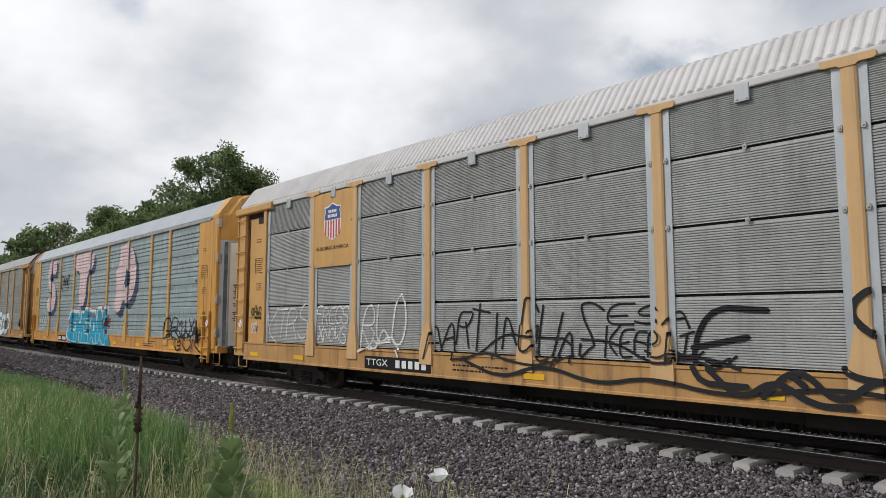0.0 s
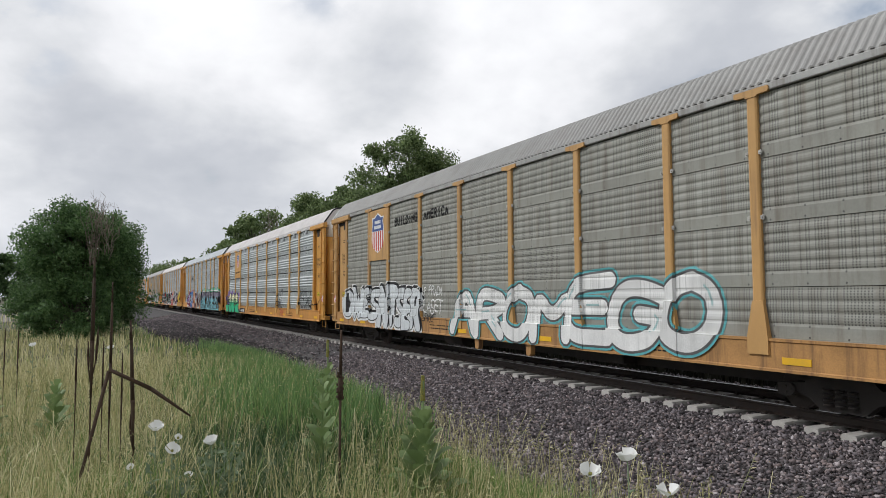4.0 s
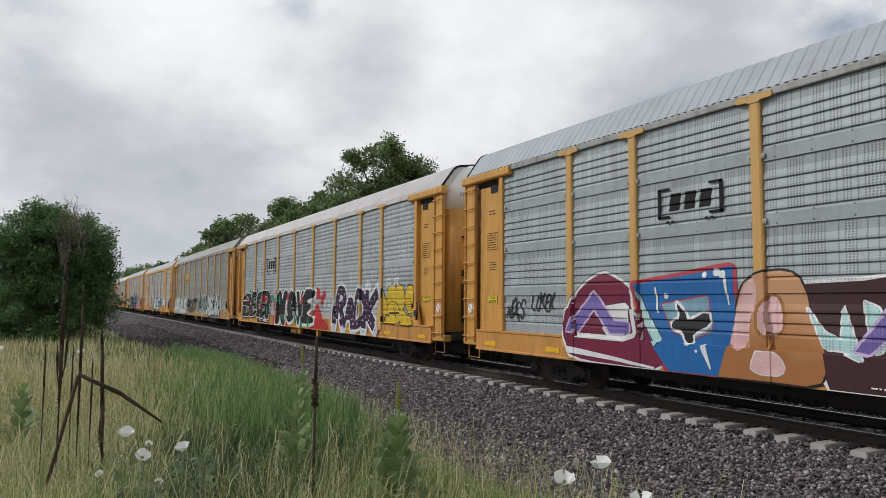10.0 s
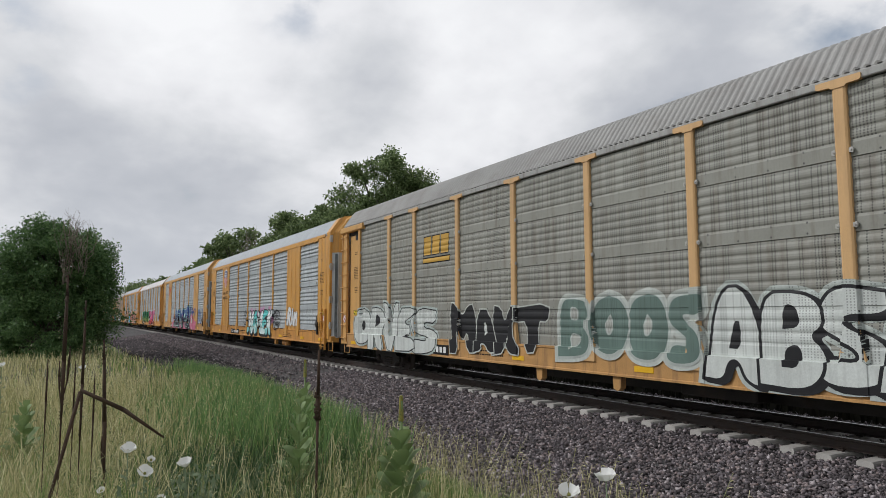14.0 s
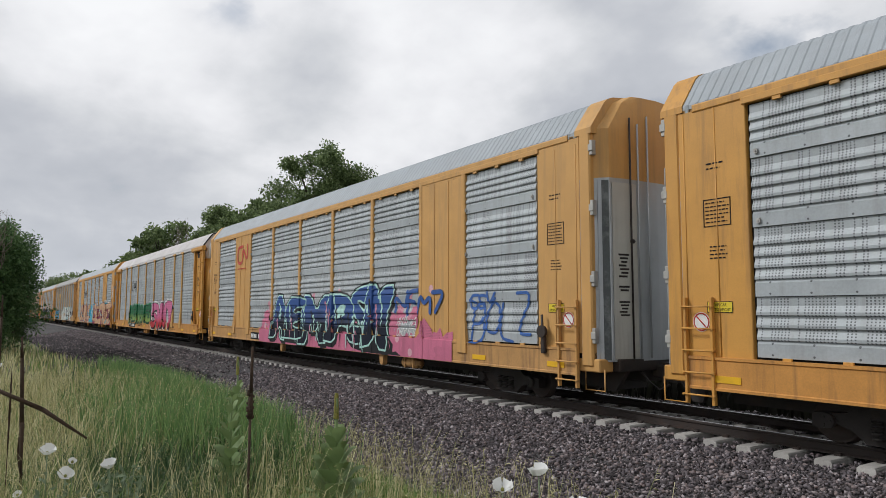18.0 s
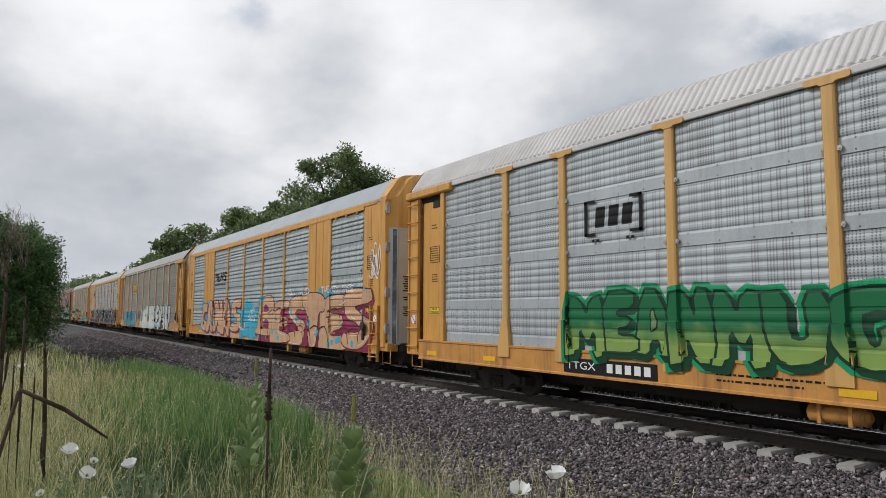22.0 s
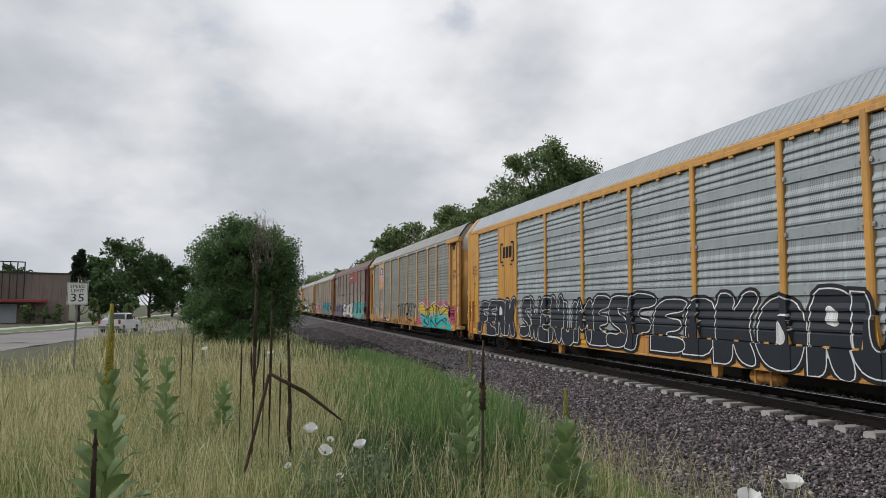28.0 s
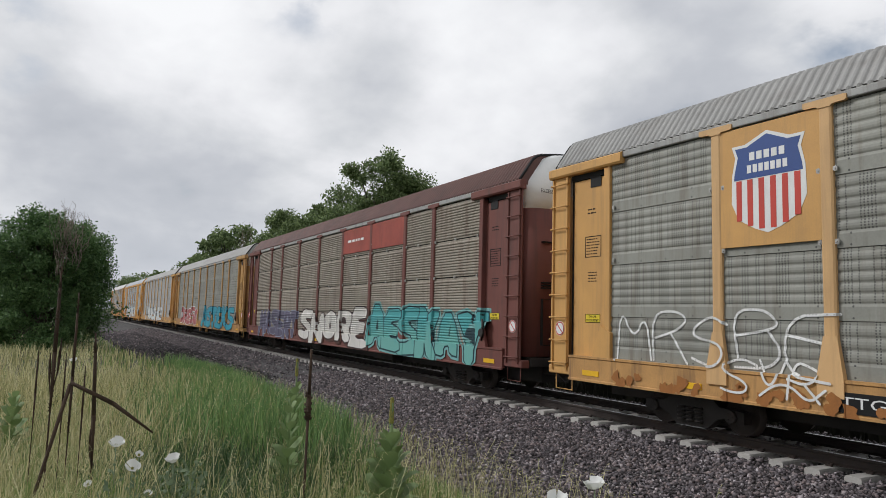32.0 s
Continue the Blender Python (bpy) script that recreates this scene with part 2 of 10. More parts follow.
panels = {
    "blue": panel_paint("blue_grey_sheet", (0.325, 0.36, 0.365), 0.12, 0.58, (0.20, 0.20, 0.19), 0.45),
    "teal": panel_paint("green_grey_sheet", (0.265, 0.32, 0.32), 0.08, 0.6, (0.18, 0.19, 0.18), 0.35),
    "olive": panel_paint("olive_grey_sheet", (0.262, 0.262, 0.228), 0.1, 0.65, (0.12, 0.085, 0.06), 0.55),
    "warm": panel_paint("warm_grey_sheet", (0.235, 0.224, 0.19), 0.1, 0.62, (0.13, 0.08, 0.05), 0.6),
    "bright": panel_paint("bright_galvanised_sheet", (0.46, 0.49, 0.49), 0.45, 0.42, (0.25, 0.26, 0.26), 0.3, holes="dots"),
    "grey": panel_paint("plain_grey_sheet", (0.36, 0.36, 0.345), 0.15, 0.55, (0.16, 0.14, 0.12), 0.45, holes=False),
    "light": panel_paint("light_grey_sheet", (0.375, 0.405, 0.415), 0.12, 0.58, (0.22, 0.21, 0.20), 0.42),
    "brown": panel_paint("brown_stained_sheet", (0.30, 0.265, 0.215), 0.1, 0.65, (0.12, 0.06, 0.045), 0.7, holes=False),
}
roofs = {
    "white": material("white_roof_sheet", (0.59, 0.565, 0.55), 0.65, vary=0.10, dirt=(0.40, 0.36, 0.32), dirt_amount=0.4),
    "grey": material("grey_roof_sheet", (0.33, 0.325, 0.31), 0.65, 0.05, vary=0.12, dirt=(0.22, 0.20, 0.18), dirt_amount=0.45),
    "silver": material("silver_roof_sheet", (0.345, 0.375, 0.395), 0.6, 0.1, vary=0.10, dirt=(0.30, 0.30, 0.30), dirt_amount=0.35),
    "brown": material("brown_roof_sheet", (0.12, 0.055, 0.045), 0.65, vary=0.2, dirt=(0.06, 0.04, 0.035), dirt_amount=0.5),
}
door_white = material("white_door_paint", (0.84, 0.84, 0.82), 0.55, vary=0.05, dirt=(0.58, 0.55, 0.50), dirt_amount=0.35)
# rubber parts, and the shade painted into slots and behind the side sheets
black_gap = material("black_rubber_and_shade", (0.012, 0.012, 0.012), 0.8)
steel_dark = material("greasy_dark_steel", (0.030, 0.025, 0.022), 0.62, 0.2, vary=0.35, dirt=RUST, dirt_amount=0.6, bump=0.3)
wheel_mat = material("brown_wheel_steel", (0.050, 0.038, 0.032), 0.6, 0.35, vary=0.3, dirt=RUST, dirt_amount=0.5)
galvanised = material("plain_galvanised_strip", (0.44, 0.46, 0.47), 0.45, 0.3, vary=0.12, dirt=(0.24, 0.24, 0.24), dirt_amount=0.4, streak=True)
door_cream = material("off_white_door_paint", (0.52, 0.51, 0.46), 0.6, vary=0.10, dirt=(0.30, 0.27, 0.22), dirt_amount=0.5, streak=True)
black_rubber_grey = material("worn_dark_seal", (0.085, 0.095, 0.095), 0.7, vary=0.3, dirt=(0.4, 0.41, 0.4), dirt_amount=0.7)
clip_mat = material("pale_zinc_clip", (0.42, 0.41, 0.38), 0.55, 0.3, vary=0.2, dirt=(0.12, 0.09, 0.07), dirt_amount=0.7)
rail_side = material("rusty_rail_steel", (0.040, 0.030, 0.026), 0.7, 0.2, vary=0.3, dirt=RUST, dirt_amount=0.6, grain=(3, 50))
rail_head = material("polished_rail_head", (0.35, 0.34, 0.33), 0.3, 0.9, vary=0.1)
concrete = material("sleeper_concrete", (0.44, 0.42, 0.39), 0.85, vary=0.16, dirt=(0.22, 0.19, 0.17), dirt_amount=0.6, bump=0.35, bump_scale=60, obj_random=0.25)
safety_yellow = material("safety_yellow_patch", (0.78, 0.44, 0.01), 0.5, vary=0.08, dirt=(0.4, 0.25, 0.05), dirt_amount=0.4)
ballast_mat = material("granite_ballast", (0.065, 0.061, 0.061), 0.9, vary=0.45, grain=(4.0, 55.0), bump=1.0, bump_scale=28.0,
                       dirt=(0.04, 0.037, 0.036), dirt_amount=0.6)
stone_mat = material("ballast_stone", (0.170, 0.155, 0.159), 0.95, vary=0.25, grain=(20.0, 120.0), bump=0.3, bump_scale=120,
                     island=[(0.0, 0.30), (0.3, (0.64, 0.60, 0.60)), (0.62, (1.0, 0.98, 1.02)), (0.85, (1.42, 1.24, 1.16)), (1.0, 2.4)], spec=0.2)
dark_stone_mat = material("dark_bank_stone", (0.036, 0.031, 0.032), 0.92, vary=0.3, grain=(20.0, 120.0), bump=0.3, bump_scale=120, island=[(0.0, 0.4), (0.5, 0.9), (1.0, 1.7)])
soil_mat = material("dry_grassy_soil", (0.075, 0.078, 0.036), 0.95, vary=0.4, grain=(1.5, 40.0), bump=0.8, bump_scale=30, dirt=(0.05, 0.042, 0.028), dirt_amount=0.6)

# ---- mesh helpers ----
rng = np.random.default_rng(7)


def mesh_from(name, verts, faces, mats, index=None, smooth=False):
    me = bpy.data.meshes.new(name)
    me.from_pydata([tuple(v) for v in verts], [], faces)
    for m in mats if isinstance(mats, (list, tuple)) else [mats]:
        me.materials.append(m)
    if index is not None:
        me.polygons.foreach_set("material_index", index)
    if smooth:
        me.polygons.foreach_set("use_smooth", [True] * len(me.polygons))
    me.update()
    return me


def mesh_fast(name, verts, loops, per, mat, smooth=False):
    """A big mesh of equal faces out of numpy arrays."""
    me = bpy.data.meshes.new(name)
    n = len(loops) // per
    me.vertices.add(len(verts))
    me.vertices.foreach_set("co", np.asarray(verts, np.float32).ravel())
    me.loops.add(len(loops))
    me.loops.foreach_set("vertex_index", np.asarray(loops, np.int32))
    me.polygons.add(n)
    me.polygons.foreach_set("loop_start", np.arange(0, n * per, per, dtype=np.int32))
    if smooth:
        me.polygons.foreach_set("use_smooth", np.ones(n, bool))
    me.materials.append(mat)
    me.update(calc_edges=True)
    return me


def bm_mesh(name, bm, mats):
    me = bpy.data.meshes.new(name)
    bmesh.ops.recalc_face_normals(bm, faces=bm.faces)
    bm.to_mesh(me)
    bm.free()
    for m in mats if isinstance(mats, (list, tuple)) else [mats]:
        me.materials.append(m)
    return me


def box(bm, x0, x1, y0, y1, z0, z1, bevel=0.0, mi=0):
    vs = [bm.verts.new((x, y, z)) for x in (x0, x1) for y in (y0, y1) for z in (z0, z1)]
    fs = []
    for q in ((0, 1, 3, 2), (4, 6, 7, 5), (0, 4, 5, 1), (2, 3, 7, 6), (0, 2, 6, 4), (1, 5, 7, 3)):
        fs.append(bm.faces.new([vs[i] for i in q]))
    for f in fs:
        f.material_index = mi
    if bevel:
        es = list({e for f in fs for e in f.edges})
        r = bmesh.ops.bevel(bm, geom=es, offset=bevel, segments=1, affect="EDGES", profile=0.5)
        for f in r["faces"]:
            f.material_index = mi
    return vs


def prism(bm, pts, x0, x1, axis="x", mi=0):
    """A closed outline, extruded along an axis. pts are (y, z) for x, (x, z) for y, (x, y) for z."""
    def at(p, c):
        return (c, *p) if axis == "x" else (p[0], c, p[1]) if axis == "y" else (*p, c)
    a = [bm.verts.new(at(p, x0)) for p in pts]
    b = [bm.verts.new(at(p, x1)) for p in pts]
    k = len(pts)
    fs = [bm.faces.new((a[i], a[(i + 1) % k], b[(i + 1) % k], b[i])) for i in range(k)]
    fs += [bm.faces.new(list(reversed(a))), bm.faces.new(b)]
    for f in fs:
        f.material_index = mi


def rod(bm, p, q, r, seg=8, mi=0, r2=None):
    p, q = Vector(p), Vector(q)
    d = (q - p)
    m = d.to_track_quat("Z", "Y").to_matrix()
    r2 = r if r2 is None else r2
    a, b = [], []
    for i in range(seg):
        t = 2 * math.pi * i / seg
        o = m @ Vector((math.cos(t), math.sin(t), 0))
        a.append(bm.verts.new(p + o * r))
        b.append(bm.verts.new(q + o * r2))
    fs = [bm.faces.new((a[i], a[(i + 1) % seg], b[(i + 1) % seg], b[i])) for i in range(seg)]
    fs += [bm.faces.new(list(reversed(a))), bm.faces.new(b)]
    for f in fs:
        f.smooth = len(f.verts) == 4
        f.material_index = mi


def tube(bm, pts, r, seg=8):
    """One bent pipe through the points."""
    pts = [Vector(p) for p in pts]
    rings = []
    for i, p in enumerate(pts):
        d = (pts[min(i + 1, len(pts) - 1)] - pts[max(i - 1, 0)]).normalized()
        m = d.to_track_quat("Z", "Y").to_matrix()
        rings.append([bm.verts.new(p + m @ Vector((math.cos(2 * math.pi * k / seg), math.sin(2 * math.pi * k / seg), 0)) * r) for k in range(seg)])
    for a, b in zip(rings, rings[1:]):
        # match the rings, whose frames may differ by a turn
        o = min(range(seg), key=lambda k: (b[k].co - a[0].co).length)
        for k in range(seg):
            bm.faces.new((a[k], a[(k + 1) % seg], b[(k + 1 + o) % seg], b[(k + o) % seg])).smooth = True
    bm.faces.new(list(reversed(rings[0])))
    bm.faces.new(rings[-1])


def disc(bm, c, r, axis="y", seg=20, depth=0.02, mi=0):
    o = {"x": Vector((depth, 0, 0)), "y": Vector((0, depth, 0)), "z": Vector((0, 0, depth))}[axis]
    c = Vector(c)
    rod(bm, c - o / 2, c + o / 2, r, seg, mi)


def part(name, bm, mats, parent, label="", m=None):
    """Links a bmesh, or a mesh, as one object under a thing or under a part."""
    me = bm if isinstance(bm, bpy.types.Mesh) else bm_mesh(name, bm, mats)
    ob = new(name, me)
    ob.parent = parent
    if m is not None:
        ob.matrix_basis = m
    if label:
        ob["label"] = label
    return ob


def thing(name, label, category, group="", kind="", m=None, me=None):
    ob = tagged(new(name, me), label, category, group, kind)
    if m is not None:
        ob.matrix_basis = m
    return ob


# ---- ground ----
TRACK_Y = 11.5          # the track's centre line; its sleepers' tops lie at z = 0


def smooth01(a, b, v):
    t = np.clip((v - a) / (b - a), 0, 1)
    return t * t * (3 - 2 * t)


def ground_z(x, y):
    """The height of the ground: the rise on which one stands, falling away, and the embankment of ballast."""
    x, y = np.asarray(x, float), np.asarray(y, float)
    r = np.minimum(np.hypot(x, y), 50.0)
    field = 0.27 - 0.018 * r + 0.05 * np.sin(x * 0.9 + y * 0.5) * np.sin(y * 1.1 - x * 0.3)
    bank = -0.11 - 0.42 * (1 - smooth01(6.2, 9.8, y)) - 0.6 * smooth01(14.2, 17.0, y)
    w = smooth01(3.0, 5.6, y)
    return (1 - w) * field + w * bank


def toe(x):
    """Where the ballast ends and the grass begins."""
    x = np.asarray(x, float)
    return 4.55 + 0.30 * smooth01(10, 20, -x) - 1.1 * smooth01(26, 46, -x) + 0.22 * np.sin(x * 0.8) + 0.12 * np.sin(x * 2.3 + 1)


def ground_sheet():
    xs = np.concatenate([[-3000, -1500, -800, -450, -300, -220], np.arange(-180, -60, 6.0), np.arange(-60, 12, 0.75), [14, 18, 25, 40, 70, 130, 300, 800, 3000]])
    ys = np.concatenate([[-3000, -1200, -500, -250, -140, -90, -60, -40, -30, -22, -16], np.arange(-12, 20, 0.5), [22, 26, 34, 50, 80, 140, 300, 800, 3000]])
    X, Y = np.meshgrid(xs, ys, indexing="ij")
    Z = ground_z(X, Y)
    n, k = len(xs), len(ys)
    v = np.stack([X, Y, Z], -1).reshape(-1, 3)
    i = np.arange(n * k).reshape(n, k)
    f = np.stack([i[:-1, :-1], i[1:, :-1], i[1:, 1:], i[:-1, 1:]], -1)
    cy = (Y[:-1, :-1] + Y[1:, 1:]) / 2
    cx = (X[:-1, :-1] + X[1:, 1:]) / 2
    # behind the track dark stone replaces soil, painting the shade under the train
    idx = ((cy > toe(cx) + 0.2) & (cy < 27)).astype(np.int32).ravel()
    me = mesh_from("ground", v, f.reshape(-1, 4).tolist(), [soil_mat, ballast_mat], idx, smooth=True)
    return thing("ground", "grassy soil rising to a grey ballast bank", "ground", kind="structure", me=me)


ground = ground_sheet()


def rails():
    """Two rails with foot, web and head."""
    prof = [(-0.075, 0.0), (0.075, 0.0), (0.075, 0.012), (0.012, 0.035), (0.010, 0.125), (0.036, 0.138), (0.036, 0.168), (0.028, 0.178),
            (-0.028, 0.178), (-0.036, 0.168), (-0.036, 0.138), (-0.010, 0.125), (-0.012, 0.035), (-0.075, 0.012)]
    for side in (-1, 1):
        bm = bmesh.new()
        prism(bm, prof, -420, 60)
        bm.faces.ensure_lookup_table()
        for f in bm.faces:
            if f.calc_center_median().z > 0.174:
                f.material_index = 1
        ob = thing("rail", "rusty steel rail with a polished head on concrete sleepers", "rail", "rails of the track", "structure",
                   pose(0, TRACK_Y + side * 0.755, 0.012), bm_mesh("rail", bm, [rail_side, rail_head]))


rails()


def sleeper_mesh():
    """A tapered concrete sleeper: wide foot, bevelled crown, dipped middle."""
    bm = bmesh.new()
    rows = []
    for y, top in ((-1.30, -0.005), (-1.26, 0.0), (-0.55, 0.0), (-0.35, -0.035), (0.35, -0.035), (0.55, 0.0), (1.26, 0.0), (1.30, -0.005)):
        rows.append([bm.verts.new((x, y, z)) for x, z in ((-0.135, -0.23), (-0.125, top - 0.025), (-0.105, top), (0.105, top), (0.125, top - 0.025), (0.135, -0.23))])
    for a, b in zip(rows, rows[1:]):
        for i in range(5):
            bm.faces.new((a[i], a[i + 1], b[i + 1], b[i]))
    bm.faces.new(rows[0])
    bm.faces.new(list(reversed(rows[-1])))
    return bm_mesh("sleeper", bm, concrete)


def fastening_mesh():
    bm = bmesh.new()
    for s in (-1, 1):
        for e in (-1, 1):
            y = s * 0.755 + e * 0.105
            box(bm, -0.05, 0.05, y - 0.03, y + 0.03, 0.0, 0.03, 0.006)
            rod(bm, (-0.04, y - e * 0.02, 0.035), (0.05, y - e * 0.03, 0.045), 0.010, 6)
    return bm_mesh("rail_clip", bm, rail_side)


def sleepers():
    me, clip = sleeper_mesh(), fastening_mesh()
    for i in range(240):
        x = -5.99 + 0.61 * (16 - i) + random.uniform(-0.015, 0.015)
        s = thing("sleeper", "pale grey concrete sleeper bedded in crushed stone", "sleeper", "sleepers under the rails", "structure",
                  pose(x, TRACK_Y + random.uniform(-0.012, 0.012), random.uniform(-0.006, 0.004), 0, 0, random.uniform(-0.6, 0.6)), me)
        if i < 90:
            part("rail_clip", clip, None, s)
    bm = bmesh.new()
    for i in range(240, 600):
        x = -5.99 + 0.61 * (16 - i)
        box(bm, x - 0.12, x + 0.12, TRACK_Y - 1.3, TRACK_Y + 1.3, -0.2, 0.0)
    thing("sleepers_far", "distant pale grey concrete sleepers", "sleepers", kind="stuff", me=bm_mesh("sleepers_far", bm, concrete))


sleepers()


def stones():
    """Crushed stone: many small angular rocks, dense near by and larger far off."""
    base = []
    for s in range(10):
        r = np.random.default_rng(50 + s)
        v = np.array([(1, 0, 0), (-1, 0, 0), (0, 1, 0), (0, -1, 0), (0, 0, 1), (0, 0, -1)], float)
        v = (v * r.uniform(0.6, 1.3, (6, 1)) + r.uniform(-0.36, 0.36, (6, 3))) * r.uniform(0.55, 1.35, 3)
        base.append(v)
    f = np.array([(0, 2, 4), (2, 1, 4), (1, 3, 4), (3, 0, 4), (2, 0, 5), (1, 2, 5), (3, 1, 5), (0, 3, 5)])

    def field(n, x0, x1, y0, y1, size, bias=1.0):
        x = x1 - (x1 - x0) * rng.random(n) ** bias
        y = rng.uniform(y0, y1, n)
        # ragged lower edge, where grass takes over
        keep = y > toe(x) + 0.9 * rng.random(n) ** 2 - 0.2
        tie = np.abs(((x + 5.99) / 0.61) - np.round((x + 5.99) / 0.61)) * 0.61 < 0.17
        keep &= ~(tie & (y > 10.15) & (y < 12.85))
        x, y = x[keep], y[keep]
        k = len(x)
        sz = size * (0.45 + 1.15 * rng.random(k) ** 1.6)
        z = ground_z(x, y) + sz * rng.uniform(0.1, 0.8, k)
        z = np.where((y > 10.15) & (y < 12.85), -0.06 + sz * 0.3, z)
        q = rng.normal(size=(k, 4))
        q /= np.linalg.norm(q, axis=1)[:, None]
        w, a, b, c = q.T
        R = np.stack([np.stack([1 - 2 * (b * b + c * c), 2 * (a * b - c * w), 2 * (a * c + b * w)], -1),
                      np.stack([2 * (a * b + c * w), 1 - 2 * (a * a + c * c), 2 * (b * c - a * w)], -1),
                      np.stack([2 * (a * c - b * w), 2 * (b * c + a * w), 1 - 2 * (a * a + b * b)], -1)], -2)
        pick = rng.integers(0, len(base), k)
        v = np.array(base)[pick] * sz[:, None, None]
        v = np.einsum("nij,nkj->nki", R, v)
        v[:, :, 2] *= 0.8
        v += np.stack([x, y, z], -1)[:, None, :]
        lo = (f[None] + (np.arange(k) * 6)[:, None, None]).ravel()
        return v.reshape(-1, 3), lo

    for name, args in (("ballast_stones", (125000, -26, 1.5, 4.0, 10.3, 0.032, 1.0)), ("ballast_stones", (16000, -30, 1.5, 10.1, 14.5, 0.028, 1.0)),
                       ("ballast_stones", (52000, -90, -25, 4.2, 10.3, 0.042, 0.7)), ("cinders", (38000, -80, -26, 4.0, 7.7, 0.042, 0.8))):
        v, lo = field(*args)
        # the last set is a darker stone along the lower bank
        dark = name == "cinders"
        thing(name, "darker brown stones along the lower bank" if dark else "crushed grey and pinkish stone of the track bed", "cinders" if dark else "ballast", kind="stuff", me=mesh_fast(name, v, lo, 3, dark_stone_mat if dark else stone_mat))


stones()

# ---- the train ----
POSTS = (-9.02, -7.05, -4.25, -1.42, 1.42, 4.25, 7.05, 9.02)
SIDE = -1.56            # the outer face of the side sheets, on the camera's side of the car
ROWS = (1.38, 2.22, 3.28, 4.37, 5.46)
ROWS_BY = {"fine": (1.40, 2.46, 3.53, 4.61, 5.49), "bold": (1.38, 2.33, 3.39, 4.44, 5.47), "ridge": (1.38, 2.28, 3.35, 4.42, 5.47), "sharp": (1.42, 2.34, 3.41, 4.50, 5.36)}
HALF = 13.62
CACHE = {}
SHEET_GAP = {"band": 0.003, "ridge": 0.003, "sharp": 0.003, "fine": 0.022, "bold": 0.028, "plain": 0.018}
SHAPE = {}             # each car's ribs, rows of sheets and plated bays


def cached(key, make):
    if key not in CACHE:
        CACHE[key] = make()
    return CACHE[key]


def corrugation(kind, z0, z1):
    """The outline of one sheet in height and depth."""
    h = z1 - z0
    pts = [(z0, 0.0)]
    if kind == "fine":
        # five groups of narrow ribs, a deeper groove under each group
        n = 5
        p = (h - 0.05) / n
        for i in range(n):
            z = z0 + 0.025 + i * p
            q = p / 5
            pts += [(z + 0.004, -0.006)]
            for j in range(5):
                pts += [(z + (j + 0.22) * q, 0.016), (z + (j + 0.60) * q, 0.016), (z + (j + 0.96) * q, 0.0)]
    elif kind == "plain":
        n = max(6, int(h / 0.085))
        p = (h - 0.10) / n
        for i in range(n):
            z = z0 + 0.05 + i * p
            pts += [(z + 0.1 * p, 0.0), (z + 0.18 * p, 0.030), (z + 0.55 * p, 0.030), (z + 0.85 * p, 0.0)]
    elif kind == "bold":
        # four strong ribs between two flat punched strips
        p = h * 0.54 / 4
        pts += [(z0 + 0.01, 0.010), (z0 + 0.205 * h, 0.010), (z0 + 0.215 * h, 0.0)]
        for i in range(4):
            z = z0 + 0.23 * h + i * p
            pts += [(z, 0.0), (z + 0.14 * p, 0.046), (z + 0.40 * p, 0.046), (z + 0.86 * p, 0.004)]
        pts += [(z0 + 0.785 * h, 0.0), (z0 + 0.795 * h, 0.010), (z1 - 0.01, 0.010)]
    else:
        # a smooth lap along the foot of the sheet, then a group of ribs
        deep = {"sharp": 0.034, "ridge": 0.026}.get(kind, 0.015)
        pts += [(z0 + 0.004, deep * 0.9), (z0 + 0.21, deep * 0.75), (z0 + 0.235, 0.004)]
        top = 0.11 if kind == "sharp" else 0.15 if kind == "ridge" else 0.04
        n = 4 if kind == "ridge" and h > 0.95 else max(2, round((h - 0.245 - top) / 0.162))
        p = (h - 0.245 - top) / n
        for i in range(n):
            z = z0 + 0.245 + i * p
            if kind == "sharp":
                pts += [(z + 0.03 * p, 0.0), (z + 0.13 * p, deep), (z + 0.36 * p, deep), (z + 0.86 * p, 0.0)]
            elif kind == "band":
                pts += [(z + 0.06 * p, 0.0), (z + 0.24 * p, deep * 0.75), (z + 0.46 * p, deep), (z + 0.70 * p, deep * 0.75), (z + 0.94 * p, 0.0)]
            else:
                pts += [(z + 0.05 * p, 0.0), (z + 0.17 * p, deep), (z + 0.36 * p, deep * 0.94), (z + 0.95 * p, 0.003)]
    pts.append((z1, 0.0))
    return pts


def sheet_mesh(kind, width, z0, z1, mat):
    def make():
        o = corrugation(kind, 0.0, z1 - z0)
        v = [(x, -d, z) for x in (-width / 2, width / 2) for z, d in o]
        v += [(x, 0.05, z) for x in (-width / 2, width / 2) for z in (0.0, z1 - z0)]
        k = len(o)
        f = [(i, i + k, i + k + 1, i + 1) for i in range(k - 1)]
        a, b, c, d = 2 * k, 2 * k + 1, 2 * k + 2, 2 * k + 3
        f += [(a, b, d, c), (0, a, c, k), (k - 1, 2 * k - 1, d, b)]
        f += [tuple(list(range(k)) + [b, a]), tuple(list(range(2 * k - 1, k - 1, -1)) + [c, d])]
        return mesh_from("side_panel", v, f, mat)
    return cached(("sheet", kind, round(width, 3), round(z1 - z0, 3), mat.name), make)


